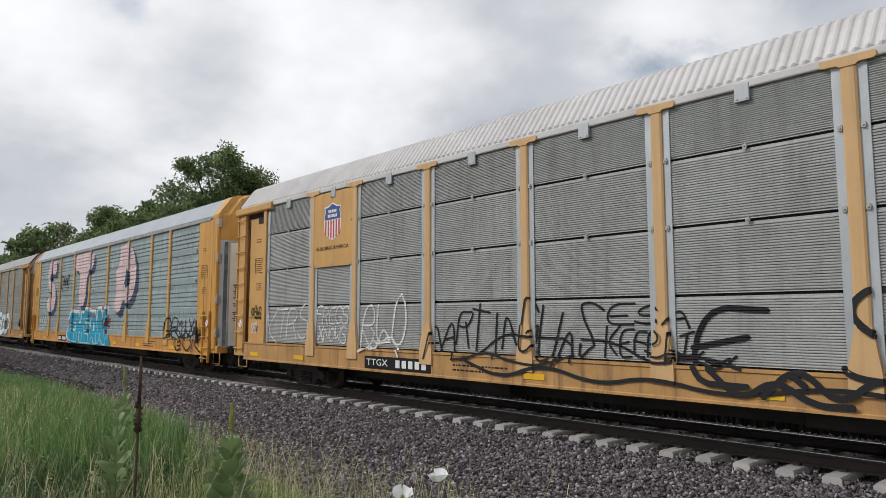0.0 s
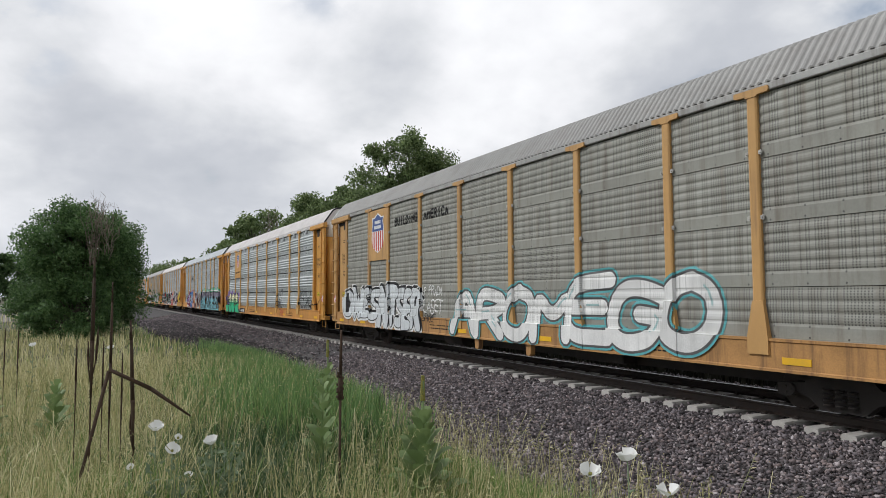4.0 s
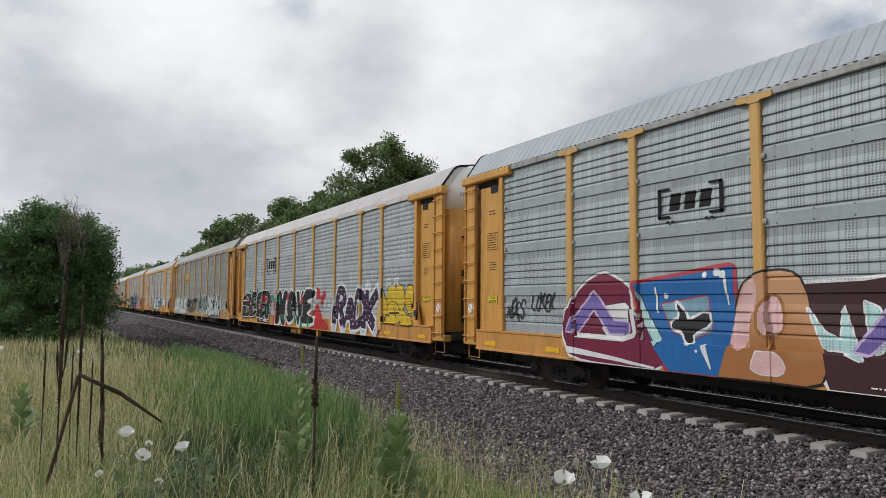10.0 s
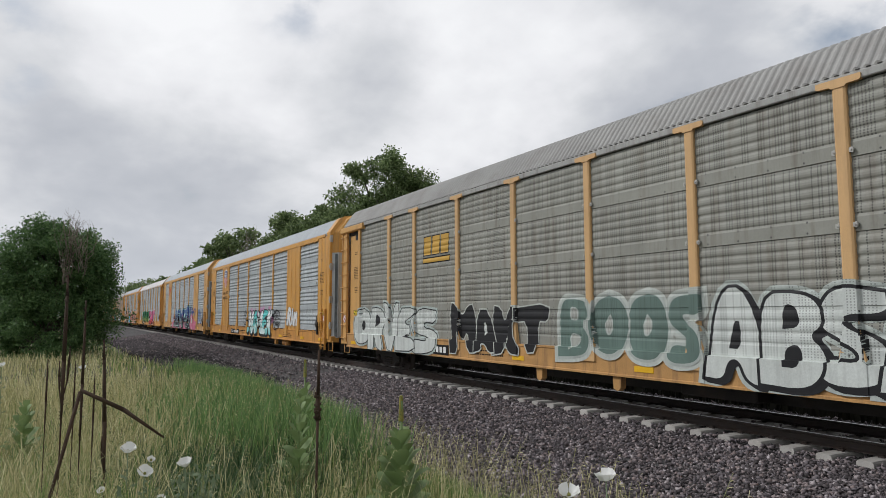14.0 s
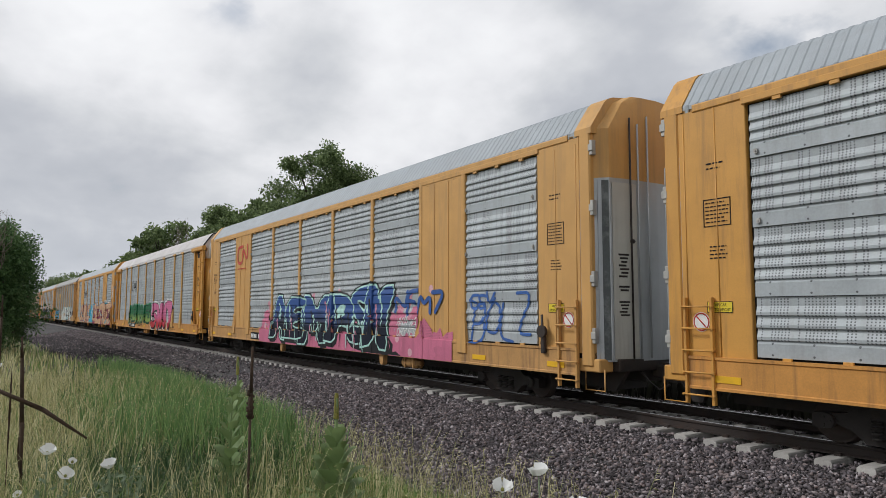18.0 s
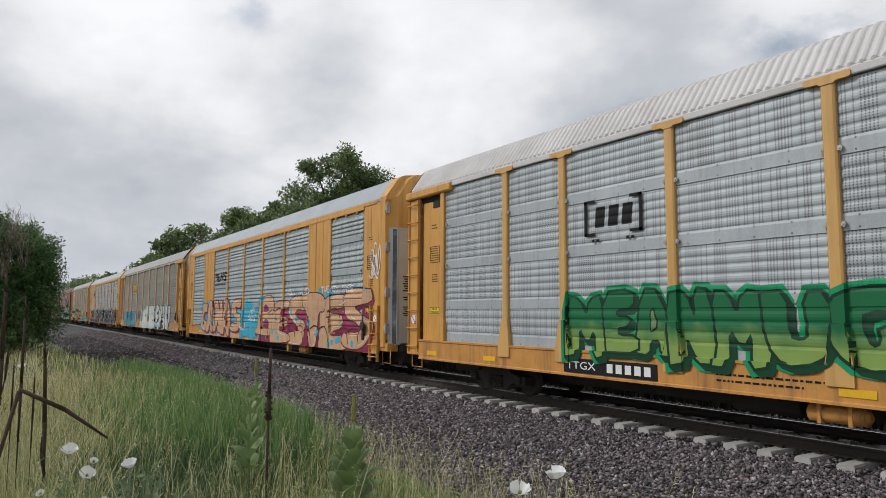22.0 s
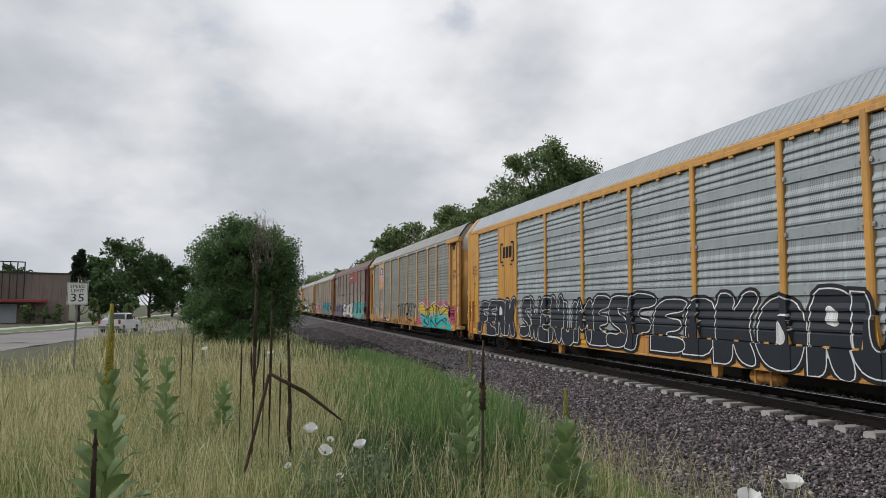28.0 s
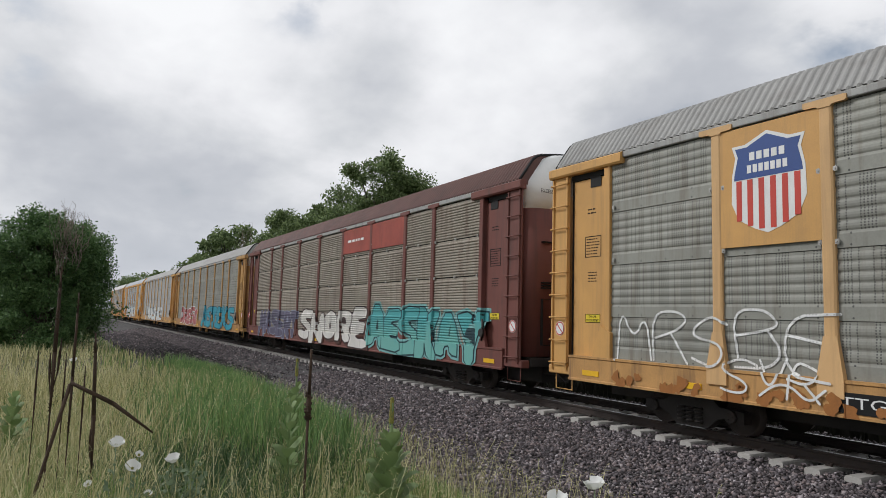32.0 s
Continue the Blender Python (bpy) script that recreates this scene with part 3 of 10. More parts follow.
def post_mesh(width, mat, tee, foot=True, up=0.0):
    """A pressed hat-section post with its flared foot and, on most cars, a flat cap plate."""
    def make():
        bm = bmesh.new()
        w = width / 2
        prism(bm, [(-w, 0.06), (-w, -0.055), (-w + 0.03, -0.075), (w - 0.03, -0.075), (w, -0.055), (w, 0.06)], 1.36, 5.47 + up, "z")
        if foot:
            bot = w + 0.10
            vs = [bm.verts.new(p) for p in ((-w - 0.004, -0.083, 2.0), (w + 0.004, -0.083, 2.0), (bot, -0.115, 1.40), (bot, -0.115, 1.12), (-bot, -0.115, 1.12), (-bot, -0.115, 1.40))]
            vb = [bm.verts.new((v.co.x, -0.02, v.co.z)) for v in vs]
            bm.faces.new(vs)
            bm.faces.new(list(reversed(vb)))
            for i in range(6):
                bm.faces.new((vs[i], vb[i], vb[(i + 1) % 6], vs[(i + 1) % 6]))
        if tee:
            prism(bm, [(-0.33, 5.555), (-0.34, 5.54), (-0.34, 5.475), (-0.31, 5.455), (-w - 0.03, 5.45), (-w, 5.42), (w, 5.42), (w + 0.03, 5.45), (0.31, 5.455), (0.34, 5.475), (0.34, 5.54), (0.33, 5.555)], -0.088, -0.02, "y")
        return bm_mesh("post", bm, mat)
    return cached(("post", round(width, 3), mat.name, tee, foot, up), make)


ROOF = ((-1.60, 5.50), (-1.60, 5.62), (-1.39, 5.92), (-1.20, 6.185), (-1.10, 6.27), (-0.95, 6.325), (-0.4, 6.40), (0.0, 6.42))
RIBS = {"wave": ((0.0, 0.0), (0.14, 0.006), (0.30, 0.032), (0.50, 0.044), (0.70, 0.032), (0.86, 0.006)), "standing": ((0.0, 0.0), (0.52, 0.0), (0.62, 0.014), (0.86, 0.014), (0.98, 0.0))}


def roof_mesh(mat, length, rise=1.0, pitch=0.20, rib="wave"):
    """Pressed roof sheet with cross ribs: two straight slopes, rounded shoulders and a nearly flat crown."""
    def make():
        half = [(y, 5.5 + (z - 5.5) * rise) for y, z in ROOF]
        prof = half + [(-y, z) for y, z in reversed(half[:-1])]
        xs, off = [], []
        n = int(length / pitch)
        p = length / n
        for i in range(n):
            x = -length / 2 + i * p
            xs += [x + q * p for q, _ in RIBS[rib]]
            off += [d for _, d in RIBS[rib]]
        xs.append(length / 2)
        off.append(0.0)
        v, f = [], []
        k = len(prof)
        for x, o in zip(xs, off):
            for i, (y, z) in enumerate(prof):
                s = 0 if i in (0, k - 1) else o
                v.append((x, y * (1 + s * 0.45), z + s * 0.7))
        for i in range(len(xs) - 1):
            for j in range(k - 1):
                f.append((i * k + j, i * k + j + 1, (i + 1) * k + j + 1, (i + 1) * k + j))
        f.append(tuple(range(k)))
        f.append(tuple(range(len(v) - 1, len(v) - 1 - k, -1)))
        return mesh_from("roof", v, f, mat)
    return cached(("roof", mat.name, round(length, 2), rise, pitch, rib), make)


def edge_rail_mesh(mat, length):
    """The plain band along the eaves, with dark dashes above it for the shadow of the folded roof edge."""
    def make():
        bm = bmesh.new()
        prism(bm, [(-1.612, 5.475), (-1.622, 5.49), (-1.622, 5.585), (-1.612, 5.605), (-1.56, 5.61), (-1.53, 5.61), (-1.53, 5.475)], -length / 2, length / 2)
        x = -length / 2 + 0.05
        while x < length / 2:
            # dark dashes paint the shadow under the folded edge of the roof sheet
            if mat is eaves_grey:
                box(bm, x, x + 0.06, -1.628, -1.56, 5.606, 5.615, 0.0, 1)
            x += 0.155
        return bm_mesh("eaves_rail", bm, [mat, steel_dark])
    return cached(("eaves", mat.name, round(length, 2)), make)


def sill_mesh(mat):
    """The long side sill: a channel with stiffeners and a lower lip."""
    def make():
        bm = bmesh.new()
        prism(bm, [(-1.62, 0.86), (-1.66, 0.86), (-1.66, 0.90), (-1.64, 0.915), (-1.64, 1.33), (-1.66, 1.345), (-1.66, 1.39), (-1.50, 1.39), (-1.50, 1.30), (-1.55, 1.30), (-1.55, 0.90), (-1.62, 0.90)], -12.9, 12.9)
        return bm_mesh("side_sill", bm, mat)
    return cached(("sill", mat.name), make)


def sideframe_mesh():
    """The cast side frame of a truck, with its spring nest."""
    def make():
        bm = bmesh.new()
        prism(bm, [(-1.12, 0.62), (-0.62, 0.66), (-0.42, 0.84), (0.42, 0.84), (0.62, 0.66), (1.12, 0.62), (1.12, 0.42), (0.98, 0.40), (0.78, 0.50), (0.55, 0.42), (0.36, 0.26),
                   (-0.36, 0.26), (-0.55, 0.42), (-0.78, 0.50), (-0.98, 0.40), (-1.12, 0.42)], -0.10, 0.10, "y")
        for x in (-0.2, 0.0, 0.2):
            for i in range(4):
                disc(bm, (x, -0.13, 0.36 + i * 0.075), 0.075, "z", 10, 0.035)
        for x in (-0.88, 0.88):
            disc(bm, (x, -0.12, 0.53), 0.11, "y", 12, 0.10)
            for a in range(3):
                t = a * 2.094
                disc(bm, (x + 0.06 * math.cos(t), -0.175, 0.53 + 0.06 * math.sin(t)), 0.018, "y", 6, 0.02)
        return bm_mesh("side_frame", bm, steel_dark)
    return cached("sideframe", make)


def wheel_mesh():
    def make():
        bm = bmesh.new()
        rings = ((0.06, 0.02), (0.11, -0.04), (0.14, -0.03), (0.29, 0.0), (0.33, -0.06), (0.355, -0.065), (0.355, 0.045), (0.385, 0.06), (0.385, 0.075), (0.30, 0.075), (0.14, 0.07), (0.06, 0.07))
        seg = 24
        vs = [[bm.verts.new((r * math.cos(2 * math.pi * s / seg), y, r * math.sin(2 * math.pi * s / seg))) for s in range(seg)] for r, y in rings]
        for a, b in zip(vs, vs[1:]):
            for s in range(seg):
                bm.faces.new((a[s], a[(s + 1) % seg], b[(s + 1) % seg], b[s])).smooth = True
        bm.faces.new(vs[0])
        bm.faces.new(list(reversed(vs[-1])))
        return bm_mesh("wheel", bm, wheel_mat)
    return cached("wheel", make)


def axle_mesh():
    def make():
        bm = bmesh.new()
        rod(bm, (0, -1.0, 0), (0, 1.0, 0), 0.08, 10)
        return bm_mesh("axle", bm, steel_dark)
    return cached("axle", make)


def ladder(parent, x0, x1, y, z0, z1, rungs, mat, flange=True):
    """Two stiles and round rungs; returns the part."""
    bm = bmesh.new()
    for x in (x0, x1):
        box(bm, x - 0.025, x + 0.025, y - 0.03, y + 0.05, z0, z1, 0.006)
    top = part("ladder", bm, mat, parent)
    me = cached(("rung", round(x1 - x0, 3), mat.name), lambda: rung_mesh(x1 - x0, mat))
    for i in range(rungs):
        part("rung", me, None, top, m=pose((x0 + x1) / 2, y - 0.06, z0 + 0.15 + i * (z1 - z0 - 0.3) / max(1, rungs - 1)))
    return top


def rung_mesh(w, mat):
    bm = bmesh.new()
    rod(bm, (-w / 2 - 0.03, 0, 0), (w / 2 + 0.03, 0, 0), 0.016, 6)
    for s in (-1, 1):
        rod(bm, (s * (w / 2 + 0.03), -0.01, 0), (s * (w / 2 + 0.03), 0.07, 0), 0.02, 6)
    return bm_mesh("rung", bm, mat)


def truck_set(car, x):
    for s in (-1, 1):
        part("side_frame", sideframe_mesh(), None, car, m=pose(x, s * 1.0, 0.19 - 0.18, 0, 0, 0 if s < 0 else 180))
    for dx in (-0.88, 0.88):
        ax = part("axle", axle_mesh(), None, car, m=pose(x + dx, 0, 0.545))
        for s in (-1, 1):
            part("wheel", wheel_mesh(), None, ax, m=pose(0, s * 0.755, 0, 0, 0, 0 if s < 0 else 180))


def coupler_mesh():
    def make():
        bm = bmesh.new()
        box(bm, 12.6, 13.95, -0.12, 0.12, 0.80, 1.05, 0.03)
        prism(bm, [(13.75, -0.16), (14.15, -0.2), (14.2, -0.05), (14.05, 0.0), (14.12, 0.18), (13.75, 0.16)], 0.74, 1.12, "z")
        box(bm, 12.2, 13.5, -0.35, 0.35, 0.72, 1.15, 0.03)
        tube(bm, [(13.5, -0.5, 0.95), (13.75, -0.52, 0.75), (13.95, -0.48, 0.62), (14.15, -0.42, 0.72)], 0.022)
        return bm_mesh("coupler", bm, steel_dark)
    return cached("coupler", make)


def underframe_mesh():
    def make():
        bm = bmesh.new()
        box(bm, -12.9, 12.9, -0.4, 0.4, 0.52, 1.2)
        box(bm, -13.3, 13.3, -1.55, 1.55, 1.18, 1.32)
        for x in (-11.5, -8.6, -5, -1.8, 1.8, 5, 8.6, 11.5):
            box(bm, x - 0.09, x + 0.09, -1.54, 1.54, 0.92, 1.2)
        box(bm, 3.2, 4.9, -0.9, -0.45, 0.55, 0.95, 0.03)
        rod(bm, (-3.6, -0.8, 0.72), (-2.4, -0.8, 0.72), 0.22, 14)
        tube(bm, [(-12, -0.62, 0.84), (-3.4, -0.6, 0.8), (3.0, -0.6, 0.8), (12, -0.62, 0.84)], 0.025, 6)
        return bm_mesh("underframe", bm, steel_dark)
    return cached("underframe", make)


def end_a(car, s, yel, ym, top_mat, rise):
    """A car's end with side door plate, ladder, header beam and a radial end door. s is +1 for the front, -1 for the rear."""
    x0, x1 = 11.75, HALF
    sg = lambda a, b: (min(s * a, s * b), max(s * a, s * b))
    bm = bmesh.new()
    a, b = sg(11.82, 12.93)
    box(bm, a, b, -1.50, -1.44, 1.32, 5.22, 0.01)
    part("corner_plate", bm, ym, car)
    bm = bmesh.new()
    a, b = sg(11.66, 11.84)
    box(bm, a, b, -1.63, -1.44, 1.05, 5.36, 0.012)
    prism(bm, [(s * 11.62, 1.36), (s * 11.62, 1.9), (s * 11.90, 2.05), (s * 12.16, 1.36)], -1.655, -1.57, "y")
    part("corner_post", bm, ym, car)
    bm = bmesh.new()
    a, b = sg(11.30, 13.62)
    prism(bm, [(-1.66, 5.36), (-1.69, 5.40), (-1.69, 5.56), (-1.62, 5.60), (-1.50, 5.60), (-1.50, 5.36)], a, b)
    part("header_beam", bm, ym, car)
    # slot beside the ladder; at the rear a black plate paints its shade
    bm = bmesh.new()
    a, b = sg(12.80, 13.02)
    box(bm, a, b, -1.47, -1.40, 1.35, 5.36)
    part("door_slot", bm, black_gap if s < 0 else ym, car)
    bm = bmesh.new()
    a, b = sg(13.0, 13.58)
    box(bm, a, b, -1.60, -1.55, 1.12, 5.36, 0.008)
    lp = part("ladder_plate", bm, ym, car)
    ladder(car, min(s * 13.03, s * 13.52), max(s * 13.03, s * 13.52), -1.61, 1.05, 5.34, 9, ym)
    # radial end door: rounded in plan
    for name, mat, z0, z1, lab in (("end_door", ym, 1.22, 4.92, ""), ("end_door_top", top_mat, 4.92, 6.45, "white top of the end door")):
        bm = bmesh.new()
        plan = []
        for i in range(13):
            t = math.pi * i / 12
            c, q = math.cos(t), math.sin(t)
            plan.append((s * (13.02 + 0.66 * q ** 0.55), -1.46 * (abs(c) ** 0.7) * (1 if c > 0 else -1)))
        rows = []
        levels = ((z0, 1.0), (z1, 1.0)) if z1 < 5 else ((z0, 1.0), (5.5, 1.0), (5.5 + 0.12 * rise, 0.985), (5.5 + 0.73 * rise, 0.66), (5.5 + 0.84 * rise, 0.50), (5.5 + 0.87 * rise, 0.30))
        for z, k in levels:
            rows.append([bm.verts.new((px, py * k, z)) for px, py in plan])
        for ra, rb in zip(rows, rows[1:]):
            for i in range(len(plan) - 1):
                bm.faces.new((ra[i], ra[i + 1], rb[i + 1], rb[i])).smooth = True
        bm.faces.new(rows[-1])
        bm.faces.new(list(reversed(rows[0])))
        part(name, bm, mat, car, lab)
    # black seal round the end of the roof
    bm = bmesh.new()
    prof = list(ROOF) + [(-y, z) for y, z in reversed(ROOF[:-1])]
    tube(bm, [(s * 13.46, y * 0.995, 5.5 + (z - 5.5) * rise - 0.005) for y, z in prof[1:-1]], 0.035, 6)
    part("roof_seal", bm, black_gap, car, "black rubber seal round the roof's end")
    # buffer sill and step
    bm = bmesh.new()
    a, b = sg(12.75, 13.66)
    box(bm, a, b, -1.60, -1.35, 0.95, 1.14, 0.02)
    part("end_sill", bm, ym, car)
    bm = bmesh.new()
    box(bm, *sg(13.0, 13.68), -1.34, 1.45, 0.98, 1.2, 0.02)
    part("buffer_beam", bm, steel_dark, car)
    bm = bmesh.new()
    tube(bm, [(s * 12.95, -1.5, 1.0), (s * 12.95, -1.5, 0.62), (s * 13.5, -1.5, 0.62), (s * 13.5, -1.5, 1.0)], 0.016, 6)
    part("sill_step", bm, ym, car)
    # cut-out above the door plate, its dark opening drawn as black boxes
    bm = bmesh.new()
    box(bm, *sg(12.05, 12.38), -1.515, -1.49, 5.02, 5.34)
    box(bm, *sg(11.95, 13.0), -1.52, -1.45, 5.24, 5.36)
    part("roller_track", bm, black_gap, car)


def end_b(car, s, ym, silver, roof_key, rise=1.0, leaf=None, up=0.0):
    """A car's end with flush yellow plates, a rounded corner and folding end doors of silver sheet."""
    sg = lambda a, b: (min(s * a, s * b), max(s * a, s * b))
    bm = bmesh.new()
    box(bm, *sg(11.75, 13.0), -1.60, -1.50, 1.30, 5.56 + up, 0.01)
    for x in (12.30, 12.90):
        rod(bm, (s * x, -1.602, 1.4), (s * x, -1.602, 5.5), 0.012, 6)
    part("corner_plate", bm, ym, car)
    plan = [(13.0, -1.59), (13.25, -1.57), (13.30, -1.50), (13.34, -1.46), (13.52, -1.30), (13.58, -0.95), (13.60, -0.5), (13.62, 0.0)]
    plan = plan + [(x, -y) for x, y in reversed(plan[:-1])]
    for name, mat, zs, lab in (("end_door", silver, ((1.15, 1.0), (4.75, 1.0)), "silver sheet lower part of the end doors"),
                               ("end_door_top", ym, ((4.75, 1.0), (5.55, 1.0), (5.5 + 0.12 * rise + up, 1.0), (5.5 + 0.72 * rise + up, 0.68), (5.5 + 0.87 * rise + up, 0.48)), "")):
        bm = bmesh.new()
        rows = [[bm.verts.new((s * x, y * k, z)) for x, y in plan] for z, k in zs]
        for ra, rb in zip(rows, rows[1:]):
            for i in range(len(plan) - 1):
                bm.faces.new((ra[i], ra[i + 1], rb[i + 1], rb[i]))
        bm.faces.new(rows[-1])
        bm.faces.new(list(reversed(rows[0])))
        part(name, bm, mat, car, lab)
    half = plan[:8]

    def slab(name, y0, y1, z0, z1, mat, thick, label=""):
        """A strip of sheet that follows the door's plan."""
        bm = bmesh.new()
        ys = sorted({y0, y1, *(q for _, q in half if y0 < q < y1)})
        xs = [np.interp(q, [h[1] for h in half], [h[0] for h in half]) for q in ys]
        pts = [(s * (x + thick), q - thick * 0.5) for x, q in zip(xs, ys)] + [(s * (x - 0.02), q) for x, q in reversed(list(zip(xs, ys)))]
        prism(bm, pts, z0, z1, "z")
        return part(name, bm, mat, car, label)
    slab("door_strip", -1.455, -1.405, 1.18, 4.70, galvanised, 0.016, "bright galvanised strip")
    slab("door_seal", -1.400, -1.315, 1.18, 4.70, black_rubber_grey, 0.012, "dark worn seal")
    slab("door_strip", -1.310, -1.265, 1.18, 4.70, galvanised, 0.020)
    door = slab("door_leaf", -1.245, -0.62, 1.20, 4.66, leaf, 0.014, "off-white door leaf with small print")
    for z0, z1, k in ((2.75, 3.25, 7), (2.48, 2.62, 2), (2.0, 2.32, 5)):
        for i in range(k):
            zz = z1 - (z1 - z0) * i / k
            slab("stencil", -1.12 + 0.03 * ((i * 7) % 3), -0.86 - 0.025 * ((i * 5) % 4), zz - (z1 - z0) / k * 0.55, zz, steel_dark, 0.018)
    for y, top in ((-0.80, 6.0), (-0.58, 5.9), (-0.30, 6.1)):
        bm = bmesh.new()
        x = float(np.interp(y, [h[1] for h in half], [h[0] for h in half])) + 0.035
        rod(bm, (s * x, y, 1.2), (s * x, y, top), 0.02, 6)
        part("lock_bar", bm, steel_dark if y < -0.7 else galvanised, car)
    bm = bmesh.new()
    x = float(np.interp(-0.8, [h[1] for h in half], [h[0] for h in half])) + 0.06
    disc(bm, (s * x, -0.8, 3.5), 0.045, "y", 8, 0.06)
    part("lock_knob", bm, steel_dark, car)
    for z in (1.5, 2.6, 4.0, 5.2):
        bm = bmesh.new()
        box(bm, *sg(13.28, 13.36), -1.60, -1.49, z, z + 0.30, 0.008)
        box(bm, *sg(13.26, 13.38), -1.62, -1.57, z + 0.08, z + 0.22, 0.008)
        part("hinge", bm, clip_mat, car)
    bm = bmesh.new()
    box(bm, *sg(13.0, 13.3), -1.615, -1.3, 1.05, 5.6 + up, 0.03)
    part("corner_column", bm, ym, car)
    ladder(car, min(s * 12.42, s * 12.92), max(s * 12.42, s * 12.92), -1.66, 0.62, 2.35, 5, ym)
    bm = bmesh.new()
    box(bm, *sg(12.8, 13.45), -1.58, -1.2, 0.95, 1.2, 0.02)
    part("end_sill", bm, ym, car)
    bm = bmesh.new()
    box(bm, *sg(12.8, 13.60), -1.19, 1.5, 0.95, 1.2, 0.02)
    prism(bm, [(s * 13.0, 0.95), (s * 13.6, 0.95), (s * 13.3, 0.55), (s * 13.1, 0.55)], -1.0, -0.9, "y")
    part("buffer_beam", bm, steel_dark, car)
    bm = bmesh.new()
    tube(bm, [(s * 13.0, -1.5, 1.0), (s * 13.0, -1.5, 0.6), (s * 13.5, -1.5, 0.6), (s * 13.5, -1.5, 1.0)], 0.016, 6)
    part("sill_step", bm, ym, car)


def tab_mesh(mat):
    bm = bmesh.new()
    box(bm, -0.07, 0.07, -0.06, -0.02, -0.035, 0.03, 0.006)
    return bm_mesh("chord_tab", bm, mat)


def bracket_mesh():
    """A pale clip that holds a sheet's corner to the post."""
    bm = bmesh.new()
    prism(bm, [(-0.03, -0.03), (0.02, -0.045), (0.035, 0.0), (0.02, 0.045), (-0.03, 0.03)], -0.062, -0.03, "y")
    disc(bm, (0.0, -0.066, 0.0), 0.014, "y", 6, 0.02)
    return bm_mesh("sheet_clip", bm, clip_mat)


def hanger_mesh():
    """A grey plate that hangs the upper sheet from the eaves."""
    bm = bmesh.new()
    box(bm, -0.11, 0.11, -0.075, -0.03, -0.14, 0.13, 0.006)
    for x in (-0.07, 0.07):
        disc(bm, (x, -0.08, -0.10), 0.014, "y", 6, 0.02)
    return bm_mesh("hanger_plate", bm, galvanised)


def strip_mesh():
    """The flat pale flange along a ribbed sheet's edge."""
    bm = bmesh.new()
    box(bm, -0.065, 0.065, -0.034, -0.016, 1.42, 5.46, 0.004)
    return bm_mesh("edge_strip", bm, galvanised)


def tank_mesh(mat):
    """The air tank that hangs under the sill in two straps."""
    bm = bmesh.new()
    rod(bm, (-0.40, -1.38, 0.70), (0.40, -1.38, 0.70), 0.13, 16)
    for x in (-0.43, 0.43):
        s = 1 if x > 0 else -1
        rod(bm, (x - 0.03 * s, -1.38, 0.70), (x + 0.02 * s, -1.38, 0.70), 0.12, 16, r2=0.05)
    for x in (-0.22, 0.22):
        box(bm, x - 0.03, x + 0.03, -1.52, -1.24, 0.56, 0.92, 0.004)
    return bm_mesh("air_tank", bm, mat)


def chute_mesh(mat):
    """A folded bracket under the sill."""
    bm = bmesh.new()
    prism(bm, [(-0.12, 0.88), (0.12, 0.88), (0.10, 0.62), (0.02, 0.56), (-0.10, 0.60)], -1.60, -1.46, "y")
    return bm_mesh("sill_bracket", bm, mat)


def far_side_mesh(mat):
    def make():
        bm = bmesh.new()
        box(bm, -13.0, 13.0, 1.48, 1.56, 1.3, 5.5)
        box(bm, -13.3, 13.3, 1.52, 1.64, 0.9, 1.36)
        return bm_mesh("far_side", bm, mat)
    return cached(("far", mat.name), make)


def reflector_mesh():
    bm = bmesh.new()
    box(bm, -0.25, 0.25, -1.652, -1.638, 0.99, 1.10)
    return bm_mesh("reflector", bm, safety_yellow)


